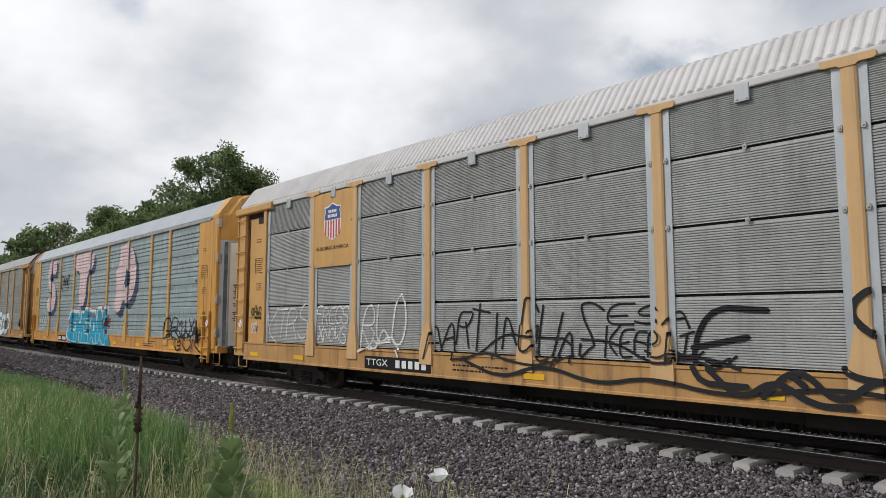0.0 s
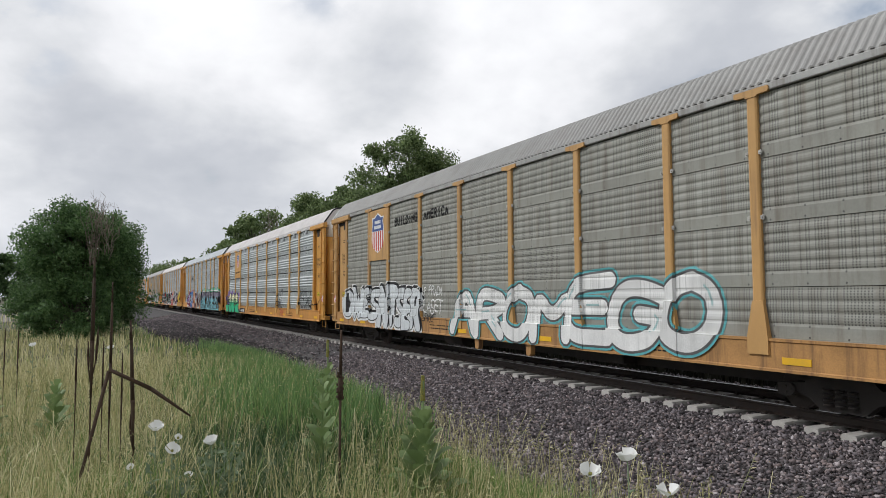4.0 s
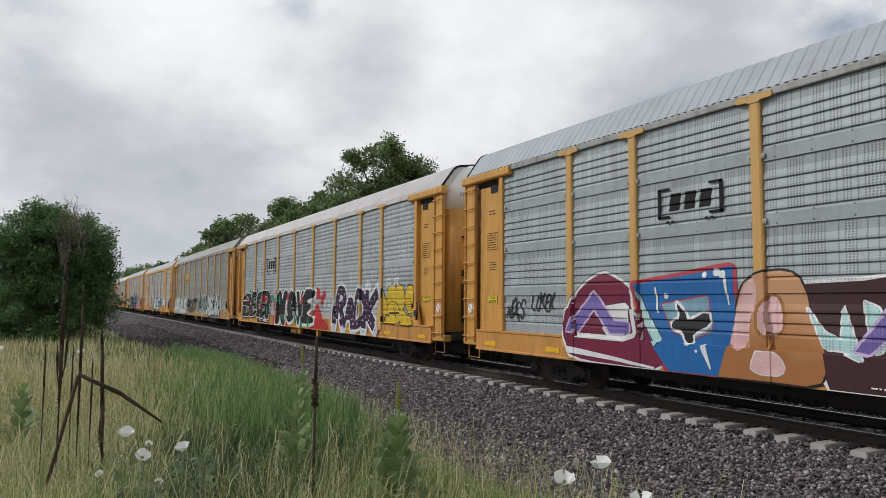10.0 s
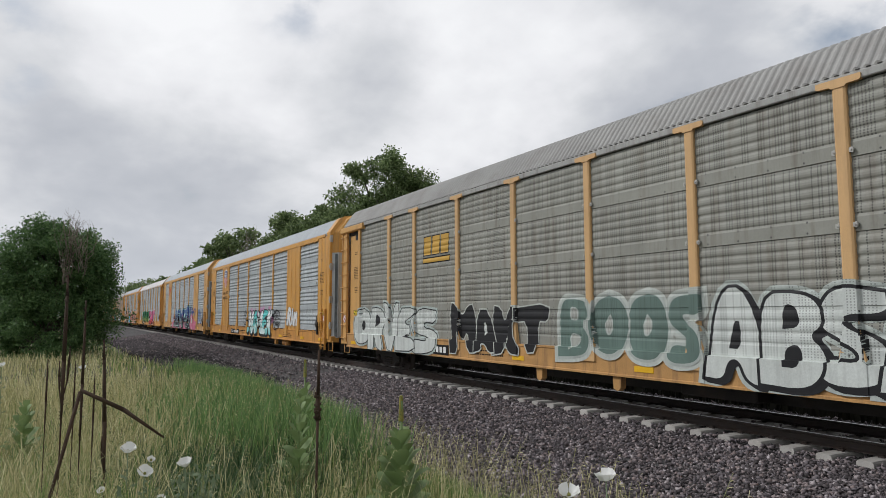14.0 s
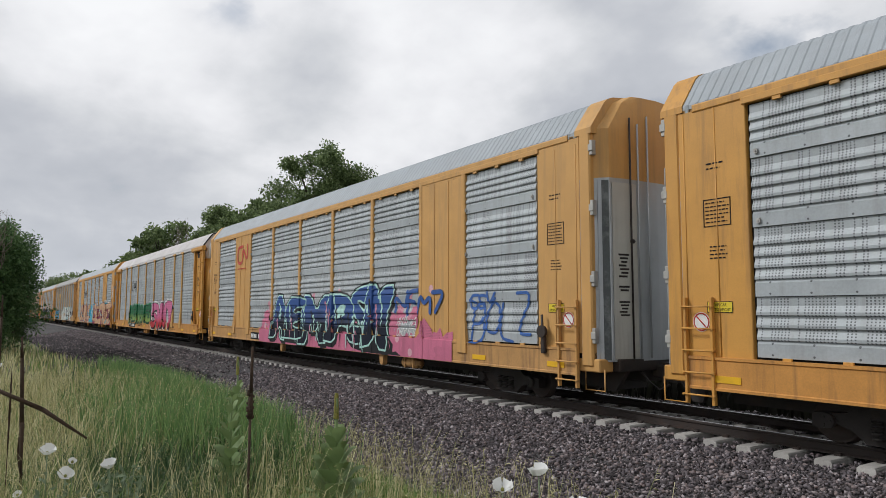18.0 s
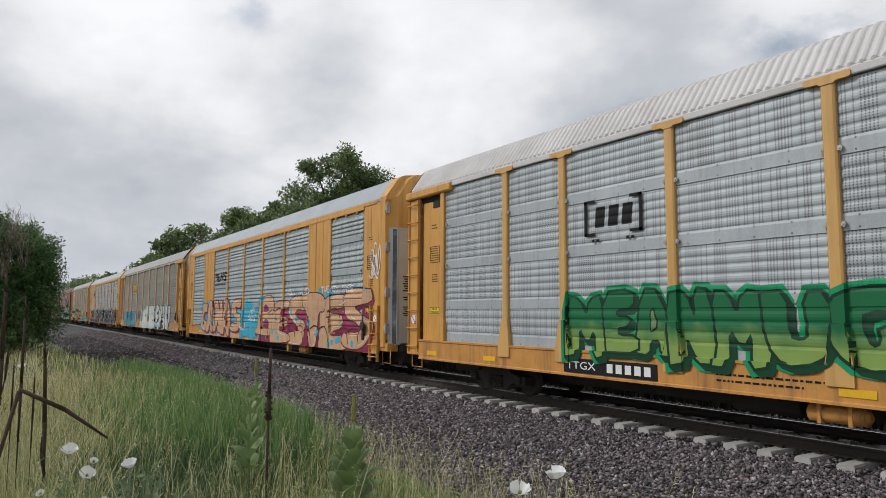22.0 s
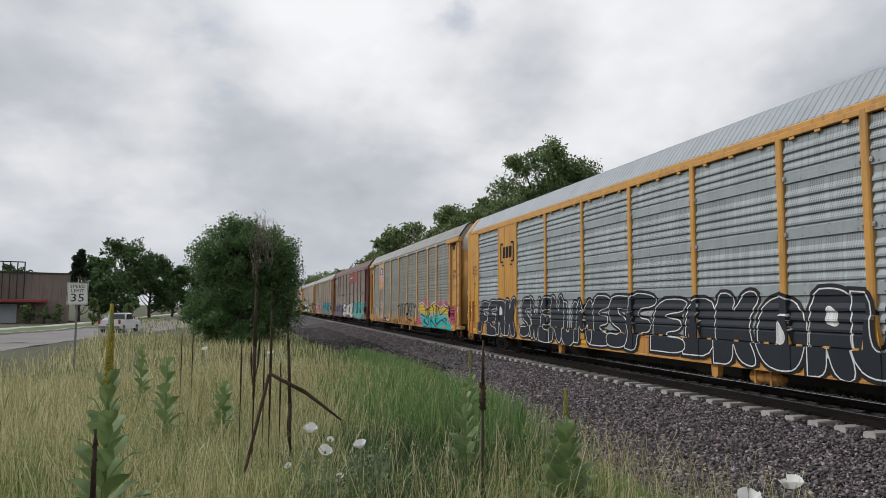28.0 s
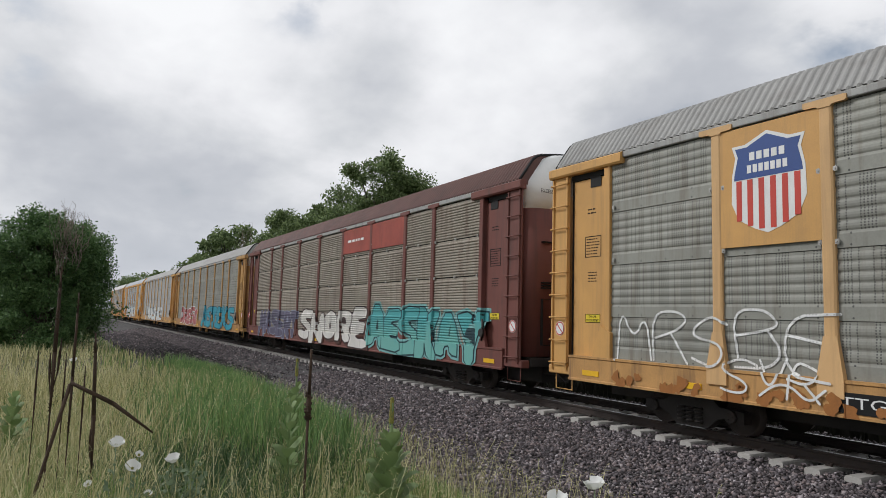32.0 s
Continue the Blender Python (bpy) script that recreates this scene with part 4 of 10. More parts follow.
def autorack(k, kind, yel, sheet, rib, roof, label, solid=(), rise=1.0, tee=True, ends="", up=0.0):
    """One covered car carrier. kind a: separate posts with cap plates; kind b: a yellow top chord and wide flush plates in the bays named solid."""
    ym, sm, rm = yellow[yel], panels[sheet], roofs[roof]
    pm = post_paint.get(yel, ym) if kind == "a" else ym
    car = thing("auto_rack_car", label, "railway car", "cars of the train")
    part("underframe", underframe_mesh(), None, car)
    part("side_sill", sill_mesh(sill_paint[yel]), None, car)
    part("far_side", far_side_mesh(sm), None, car)
    rows = ROWS_BY.get(rib, ROWS)
    rows = rows[:-1] + (rows[-1] + up,)
    SHAPE[car.name] = (rib, rows, solid)
    edges = [-11.70, *POSTS, 11.70]
    wide = 0.20 if kind == "a" else 0.17
    for i, (a, b) in enumerate(zip(edges, edges[1:])):
        w = b - a - 0.02
        if i in solid:
            bm = bmesh.new()
            box(bm, a + 0.02, b - 0.02, SIDE - 0.055, SIDE + 0.05, 1.36, 5.40 + up, 0.01)
            for q in (0.34, 0.67):
                x = a + (b - a) * q
                box(bm, x - 0.03, x + 0.03, SIDE - 0.067, SIDE - 0.05, 1.42, 5.35 + up)
            part("door_plate", bm, ym, car)
            continue
        e = SHEET_GAP[rib]
        for z0, z1 in zip(rows, rows[1:]):
            part("side_panel", sheet_mesh(rib, w, z0 + e, z1 - e, sm), None, car, m=pose((a + b) / 2, SIDE, z0 + e))
    clip = cached("clip", bracket_mesh)
    for i, (a, b) in enumerate(zip(edges, edges[1:])):
        if i in solid:
            continue
        for z in rows[2:-1]:
            if rib in ("band", "ridge", "sharp"):
                for x in (a + wide / 2 + 0.03, b - wide / 2 - 0.03):
                    part("sheet_clip", clip, None, car, m=pose(x, SIDE, z + 0.10, 0, 0, 0))
            else:
                part("sheet_clip", clip, None, car, m=pose((a + b) / 2, SIDE, z))
                for x in (a + wide / 2 + 0.04, b - wide / 2 - 0.04):
                    part("sheet_clip", clip, None, car, m=pose(x, SIDE, z))
        if rib in ("fine", "bold"):
            part("hanger_plate", cached("hanger", hanger_mesh), None, car, m=pose((a + b) / 2, SIDE, 5.42))
        if rib == "fine":
            for x in (a + wide / 2 + 0.055, b - wide / 2 - 0.055):
                part("edge_strip", cached("strip", strip_mesh), None, car, m=pose(x, SIDE, 0))
    # added black sheet that stands in for the shade inside the car
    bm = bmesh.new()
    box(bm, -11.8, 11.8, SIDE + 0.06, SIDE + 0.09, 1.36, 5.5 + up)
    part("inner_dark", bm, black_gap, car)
    for x in POSTS:
        part("post", post_mesh(wide, pm, tee and kind == "a", True, up), None, car, m=pose(x, SIDE, 0))
    ends = ends or kind
    length = 26.9 if ends == "a" else 25.9
    part("roof", roof_mesh(rm, length, rise, 0.155 if roof != "silver" else 0.235 if kind == "a" else 0.19, "standing" if roof == "silver" else "wave"), None, car, m=pose(0, 0, up))
    part("eaves_rail", edge_rail_mesh(ym if kind == "b" else rm if roof == "white" else eaves_grey, 25.4 if ends == "b" else 26.4), None, car, m=pose(0, 0, up))
    if kind == "b":
        bm = bmesh.new()
        box(bm, -11.8, 11.8, SIDE - 0.07, SIDE + 0.05, 5.385 + up, 5.50 + up, 0.01)
        part("top_chord", bm, ym, car)
        for a, b in zip(edges, edges[1:]):
            for q in (0.18, 0.5, 0.82):
                part("chord_tab", cached(("tab", ym.name), lambda: tab_mesh(ym)), None, car, m=pose(a + (b - a) * q, SIDE, 5.365 + up))
                part("chord_tab", cached(("tab", ym.name), lambda: tab_mesh(ym)), None, car, m=pose(a + (b - a) * q, SIDE, 1.40))
    if ends == "b":
        for sgn in (-1, 1):
            bm = bmesh.new()
            k0, k1 = sorted((sgn * 12.9, sgn * 13.35))
            prof = list(ROOF) + [(-y, z) for y, z in reversed(ROOF[:-1])]
            prism(bm, [(y * 1.01, 5.5 + (z - 5.5) * rise + 0.02 + up) for y, z in prof], k0, k1)
            part("roof_cap", bm, ym, car)
    for s in (-1, 1):
        if ends == "a":
            end_a(car, s, yel, ym, door_white, rise)
        else:
            end_b(car, s, ym, galvanised, roof, rise, door_white if kind == "a" else door_cream, up)
    truck_set(car, 10.05)
    truck_set(car, -10.05)
    part("coupler", coupler_mesh(), None, car)
    part("coupler", coupler_mesh(), None, car, m=pose(0, 0, 0, 0, 0, 180))
    sp = sill_paint[yel]
    if kind == "b" or (roof == "white" and rib == "band"):
        part("air_tank", cached(("tank", sp.name), lambda: tank_mesh(sp)), None, car, m=pose(6.3 if kind == "b" else -1.6, 0, 0))
    for x in ((4.9, -3.1) if kind == "b" else (-0.4, 2.2) if rib == "band" else ()):
        part("sill_bracket", cached(("chute", sp.name), lambda: chute_mesh(sp)), None, car, m=pose(x, 0, 0))
    # yellow reflector plates along the sill
    for x in (-12.2, -9.6, -5.7, -1.2, 3.0, 6.0, 9.7, 12.3):
        part("reflector", cached("reflector", reflector_mesh), None, car, m=pose(x, 0, 0))
    return car


# the place of each car's middle along the track at the clip's start, front car first
SPEED = 11.77
CARS = []


def add_car(o, *args, **kw):
    car = autorack(len(CARS) - 1, *args, **kw)
    CARS.append((car, o))
    return car


FIRST = -7.22
A = add_car
car_lead = A(-7.22, "a", "pale", "grey", "fine", "white", "grey ribbed car carrier with faded yellow posts and white roof")
car_pink = A(-35.64, "a", "bright", "teal", "ridge", "silver", "green-grey car carrier with large pink painted letters", tee=False, ends="b")
car_slogan = A(-64.06, "a", "rusty", "olive", "band", "grey", "olive-grey car carrier with yellow posts and white spray lettering")
car_green = A(-92.51, "a", "bright", "bright", "bold", "white", "bright galvanised car carrier with yellow posts and green spray lettering")
car_teal = A(-120.95, "a", "bright", "blue", "ridge", "silver", "blue-grey car carrier with big turquoise spray lettering")
car_white = A(-149.36, "a", "bright", "light", "band", "white", "light grey car carrier with white roof and black spray lettering", rise=0.94)
car_olive = A(-177.73, "a", "pale", "olive", "band", "grey", "olive-grey car carrier with white outlined spray lettering")
car_hamek = A(-206.13, "b", "bright", "light", "sharp", "silver", "yellow framed car carrier with pale sheets and turquoise spray lettering", solid=(1, 7))
car_blue = A(-234.51, "b", "pale", "light", "sharp", "silver", "yellow framed car carrier with dark blue and pink spray lettering", solid=(1, 7), up=0.12)
car_pinkgreen = A(-262.77, "a", "bright", "light", "band", "white", "light grey car carrier with green and pink spray lettering")
car_orange = A(-291.09, "b", "bright", "blue", "sharp", "silver", "yellow framed car carrier with orange and light blue spray lettering", solid=(1, 7), up=0.10)
car_pale = A(-319.43, "a", "pale", "warm", "band", "grey", "warm grey car carrier with white and turquoise spray lettering")
car_black = A(-347.74, "b", "bright", "blue", "sharp", "silver", "yellow framed car carrier with black and white spray lettering", solid=(1,))
car_sunset = A(-376.02, "a", "pale", "olive", "band", "grey", "olive-grey car carrier with turquoise and orange spray lettering")
car_brown = A(-404.40, "a", "brown", "brown", "plain", "brown", "oxide red car carrier with stained sheets and dark roof")
car_last_a = A(-432.75, "a", "rusty", "olive", "band", "grey", "olive-grey car carrier with blue and red spray lettering")
car_last_b = A(-461.1, "a", "pale", "grey", "band", "grey", "grey car carrier with faded yellow posts")
car_last_c = A(-489.5, "b", "bright", "light", "sharp", "silver", "yellow framed car carrier with pale sheets", solid=(1, 7))
car_last_d = A(-517.9, "a", "bright", "light", "band", "white", "light grey car carrier with white roof")

# ---- signs and spray paint on the cars ----
GLYPHS = {
    "A": "0,0 .5,1 1,0|.22,.38 .78,.38", "B": "0,0 0,1 .7,1 .95,.78 .7,.54 0,.54|.7,.54 1,.28 .75,0 0,0", "C": "1,.82 .7,1 .3,1 0,.7 0,.3 .3,0 .7,0 1,.18",
    "D": "0,0 0,1 .6,1 1,.65 1,.35 .6,0 0,0", "E": "1,1 0,1 0,0 1,0|0,.52 .8,.52", "F": "1,1 0,1 0,0|0,.55 .75,.55", "G": "1,.82 .7,1 .3,1 0,.7 0,.3 .3,0 .8,0 1,.25 1,.45 .6,.45",
    "H": "0,0 0,1|1,0 1,1|0,.5 1,.5", "I": ".5,0 .5,1", "J": "1,1 1,.3 .7,0 .3,0 0,.25", "K": "0,0 0,1|1,1 .05,.45 1,0", "L": "0,1 0,0 1,0", "M": "0,0 0.05,1 .5,.35 .95,1 1,0",
    "N": "0,0 0,1 1,0 1,1", "O": ".5,1 .15,.85 0,.5 .15,.15 .5,0 .85,.15 1,.5 .85,.85 .5,1", "P": "0,0 0,1 .7,1 1,.78 .7,.5 0,.46", "Q": ".5,1 0,.5 .5,0 1,.5 .5,1|.6,.3 1,0",
    "R": "0,0 0,1 .7,1 1,.77 .7,.52 0,.5|.45,.5 1,0", "S": "1,.84 .7,1 .25,1 0,.78 .2,.56 .8,.45 1,.22 .75,0 .25,0 0,.16", "T": "0,1 1,1|.5,1 .5,0", "U": "0,1 0,.3 .3,0 .7,0 1,.3 1,1",
    "V": "0,1 .5,0 1,1", "W": "0,1 .22,0 .5,.65 .78,0 1,1", "X": "0,0 1,1|0,1 1,0", "Y": "0,1 .5,.5 1,1|.5,.5 .5,0", "Z": "0,1 1,1 0,0 1,0", "7": "0,1 1,1 .4,0", ".": ".4,.1 .6,.1",
    "p": ".15,.97 .5,.95 .92,.72 1,.38 .62,.14|.5,.93 .25,.5 .06,.22 .2,0",
    "*": ".5,1 .2,.5 .8,.5 .5,0|.05,.2 .95,.75", "@": ".9,.2 .4,0 0,.5 .4,1 .9,.8 .95,.4 .6,.35 .5,.6 .75,.7", "<": "1,.9 0,.5 1,.1|0,.5 .9,.5",
}
PAINTS = {}


def paint(rgb, low=None, z0=0.9, z1=2.5, wave=None):
    """Spray paint over ribbed sheet; low is a second colour that it fades to downwards."""
    key = (rgb, low, z0, z1, wave)
    if key not in PAINTS:
        m = material("spray_paint", rgb, 0.6, vary=0.16, grain=(5.0, 34.0), wave=wave, dirt=tuple(0.6 * q + 0.012 for q in rgb), dirt_amount=0.6, streak=True, holes=1.42, spec=0.25)
        if low:
            t = m.node_tree
            n = Nodes(t, False)
            p = next(q for q in t.nodes if q.type == "BSDF_PRINCIPLED")
            z = n.add("ShaderNodeSeparateXYZ", {0: n.add("ShaderNodeTexCoord").outputs["Object"]}).outputs[2]
            wob = n.add("ShaderNodeTexNoise", {"Scale": 2.2, "Detail": 2.0}).outputs[0]
            f = n.math("ADD", n.math("DIVIDE", n.math("SUBTRACT", z, z0), z1 - z0), n.math("MULTIPLY", n.math("SUBTRACT", wob, 0.5), 0.6))
            col = n.mix(n.ramp(f, [(0.30, 0.0), (0.70, 1.0)]), low, rgb)
            t.links.new(col, p.inputs["Base Color"])
        PAINTS[key] = m
    return PAINTS[key]


def sheet_depth(z, rib, rows):
    """How far the ribbed sheets stand out at a height."""
    d = np.zeros(np.shape(z))
    e = SHEET_GAP[rib]
    for z0, z1 in zip(rows, rows[1:]):
        o = corrugation(rib, 0.0, z1 - z0 - 2 * e)
        here = (z >= z0 + e) & (z <= z1 - e)
        d = np.where(here, np.interp(z - z0 - e, [p[0] for p in o], [p[1] for p in o]), d)
    return d


def surface_y(x, z, kind, rib, rows, solid):
    """The depth of the car's side at a place: sheet, post, foot of a post or sill."""
    x, z = np.asarray(x, float), np.asarray(z, float)
    y = SIDE - sheet_depth(z, rib, rows)
    half = 0.10 if kind == "a" else 0.085
    edges = [-11.70, *POSTS, 11.70]
    for i in solid:
        y = np.where((x > edges[i]) & (x < edges[i + 1]), SIDE - 0.068, y)
    for p in POSTS:
        d = np.abs(x - p)
        y = np.where(d < half + 0.004, SIDE - 0.077, y)
        reach = half + 0.004 + 0.10 * np.clip((2.0 - z) / 0.60, 0, 1)
        y = np.where((d < reach + 0.003) & (z < 2.0), SIDE - 0.117, y)
    y = np.where(z < 1.395, np.minimum(y, -1.661), y)
    # the end plates, the corner post and the ladder plate
    far = np.abs(x)
    above = z > 1.395
    if kind == "a":
        y = np.where(above & (far > 11.84) & (far <= 12.94), -1.503, y)
        y = np.where((far > 11.645) & (far <= 11.845), np.minimum(y, -1.633), y)
        y = np.where((far > 11.60) & (far <= 12.17) & (z < 2.06), np.minimum(y, -1.658), y)
        y = np.where((far > 12.985) & (z > 1.12), -1.604, y)
    else:
        y = np.where(above & (far > 11.73), -1.604, y)
        y = np.where((far > 12.99), np.minimum(y, -1.617), y)
    return y


def cut_levels(rib, rows):
    """The heights at which the sheets bend."""
    e = SHEET_GAP[rib]
    out = [1.390, 1.400, 2.0]
    for z0, z1 in zip(rows, rows[1:]):
        out += [z0 + e + p[0] for p in corrugation(rib, 0.0, z1 - z0 - 2 * e)]
    out.sort()
    return [q for q, r in zip(out, out[1:] + [99.0]) if r - q > 0.004]


def soften(p, times=2):
    p = np.asarray(p, float)
    for _ in range(times):
        q = [p[0]]
        for a, b in zip(p, p[1:]):
            q += [0.75 * a + 0.25 * b, 0.25 * a + 0.75 * b]
        q.append(p[-1])
        p = np.array(q)
    return p


def resample(p, step):
    p = np.asarray(p, float)
    s = np.concatenate([[0], np.cumsum(np.linalg.norm(np.diff(p, axis=0), axis=1))])
    n = max(2, int(s[-1] / step) + 1)
    t = np.linspace(0, s[-1], n)
    return np.stack([np.interp(t, s, p[:, 0]), np.interp(t, s, p[:, 1])], -1)


class Spray:
    """Collects strokes and blobs in one colour and lays them over the car's side."""

    def __init__(self, kind):
        self.kind, self.v, self.f, self.up, self.n = kind, [], [], [], 0

    def raise_to(self, span=10000):
        """Each stroke lies a hair above the one before it, and its end above its start."""
        self.n += 1
        k = len(self.v) - len(self.up)
        self.up += [0.00004 * (self.n % 30) + 0.0018 * (i % span) / span for i in range(k)]

    def stroke(self, p, w, step=0.10, w2=None, cap=True):
        p = resample(p, step)
        d = np.gradient(p, axis=0)
        d /= np.maximum(1e-6, np.linalg.norm(d, axis=1))[:, None]
        n = np.stack([-d[:, 1], d[:, 0]], -1)
        k = len(p)
        ww = np.linspace(w, w if w2 is None else w2, k)[:, None]
        o = len(self.v)
        for e in (-1, 0, 1):
            self.v += list(p + n * ww * e)
        for i in range(2):
            for j in range(k - 1):
                self.f.append((o + i * k + j, o + i * k + j + 1, o + (i + 1) * k + j + 1, o + (i + 1) * k + j))
        self.raise_to(k)
        if cap:
            for c, r in ((p[0], w), (p[-1], float(ww[-1, 0]))):
                self.blob(c, r, 10)

    def ground(self, x0, x1, z0, z1, r, rag=0.12):
        """A painted field with a ragged upper edge."""
        n = max(4, int((x1 - x0) / 0.12))
        o = len(self.v)
        for i in range(n + 1):
            x = x0 + (x1 - x0) * i / n
            t = z1 + r.uniform(-rag, rag)
            for q in range(2):
                self.v.append(np.array((x, z0 + (t - z0) * q)))
        for i in range(n):
            a = o + i * 2
            self.f.append((a, a + 2, a + 3, a + 1))
        self.raise_to()

    def blob(self, c, r, seg=12, squash=1.0, rag=None):
        o = len(self.v)
        self.v.append(np.array(c))
        for ring in (1.0,):
            for s in range(seg):
                t = 2 * math.pi * s / seg
                self.v.append(np.array(c) + np.array([math.cos(t), math.sin(t) * squash]) * r * ring * (rag.uniform(0.55, 1.3) if rag else 1.0))
        for s in range(seg):
            e = (s + 1) % seg
            self.f.append((o, o + 1 + s, o + 1 + e))
        self.raise_to()

    def hill(self, x0, x1, z0, z1):
        """A bell-shaped field, pointed at its top."""
        o, n = len(self.v), 14
        for i in range(n + 1):
            q = i / n
            x = x0 + (x1 - x0) * q
            t = 1 - abs(2 * q - 1)
            self.v += [np.array((x, z0)), np.array((x, z0 + (z1 - z0) * (0.9 * math.sin(math.pi * q) ** 0.9 + 0.1 * t)))]
        for i in range(n):
            a = o + i * 2
            self.f.append((a, a + 2, a + 3, a + 1))
        self.raise_to()

    def patch(self, p):
        """A field with a drawn outline."""
        o = len(self.v)
        p = [np.array(q, float) for q in p]
        self.v += p
        self.f.append(tuple(range(o, o + len(p))))
        self.raise_to()

    def lay(self, name, car, mat, lift, label="", under=None):
        v = np.array(self.v)
        if not len(v):
            return None
        v[:, 1] = np.clip(v[:, 1], 0.865, 5.42)
        rib, rows, solid = SHAPE[car.name]
        bm = bmesh.new()
        vs = [bm.verts.new((p[0], u, p[1])) for p, u in zip(v, self.up)]
        for f in self.f:
            bm.faces.new([vs[i] for i in f])
        many = [q for q in bm.faces if len(q.verts) > 4]
        if many:
            for q in many:
                q.normal_update()
            bmesh.ops.triangulate(bm, faces=many)
        half = 0.10 if self.kind == "a" else 0.085
        x0, x1, z0, z1 = v[:, 0].min(), v[:, 0].max(), v[:, 1].min(), v[:, 1].max()
        cuts = [((0, 0, q), (0, 0, 1)) for q in cut_levels(rib, rows) if z0 < q < z1]
        for p in POSTS:
            # the post's edges and, low down, its flared foot
            for w in (half + 0.002, half + 0.012) + ((half + 0.040, half + 0.050, half + 0.104, half + 0.112) if z0 < 2.0 else ()):
                cuts += [((p + s * w, 0, 0), (1, 0, 0)) for s in (-1, 1) if x0 < p + s * w < x1]
        for w in ((11.645, 11.655, 11.84, 11.85, 12.935, 12.945, 12.98, 12.99) if self.kind == "a" else (11.73, 11.735)):
            cuts += [((s * w, 0, 0), (1, 0, 0)) for s in (-1, 1) if x0 < s * w < x1]
        for co, no in cuts:
            bmesh.ops.bisect_plane(bm, geom=bm.verts[:] + bm.edges[:] + bm.faces[:], dist=1e-5, plane_co=co, plane_no=no)
        w = np.array([q.co for q in bm.verts])
        y = surface_y(w[:, 0], w[:, 2], self.kind, rib, rows, solid) - lift * 0.2 - w[:, 1] - 0.0015
        for q, d in zip(bm.verts, y):
            q.co.y = d
        ob = part(name, bm, mat, under or car, label)
        if name in ("spray_ground", "spray_highlight", "spray_dots", "spray_patch", "spray_sweep", "spray_cloud"):
            ob["kind"] = "stuff"
        return ob


def letters(text, x0, x1, z0, z1, seed=0, slant=0.0, wild=0.05, gap=0.22, smooth=2):
    """The strokes of a word, fitted into a box and slightly shaken."""
    r = random.Random(seed)
    n = len(text)
    w = (x1 - x0) / (n + (n - 1) * gap)
    out = []
    for i, ch in enumerate(text):
        if ch == " ":
            continue
        a = x0 + i * w * (1 + gap)
        up, sc = r.uniform(-wild, wild) * (z1 - z0), 1 + r.uniform(-wild, wild)
        word = []
        for s in GLYPHS[ch].split("|"):
            p = np.array([[float(q) for q in t.split(",")] for t in s.split()])
            p = p + np.array([[r.uniform(-wild, wild), r.uniform(-wild, wild)] for _ in p])
            p[:, 0] = a + p[:, 0] * w + slant * (p[:, 1] - 0.5) * (z1 - z0)
            p[:, 1] = z0 + up + p[:, 1] * (z1 - z0) * sc
            word.append(soften(p, smooth))
        out.append(word)
    return out


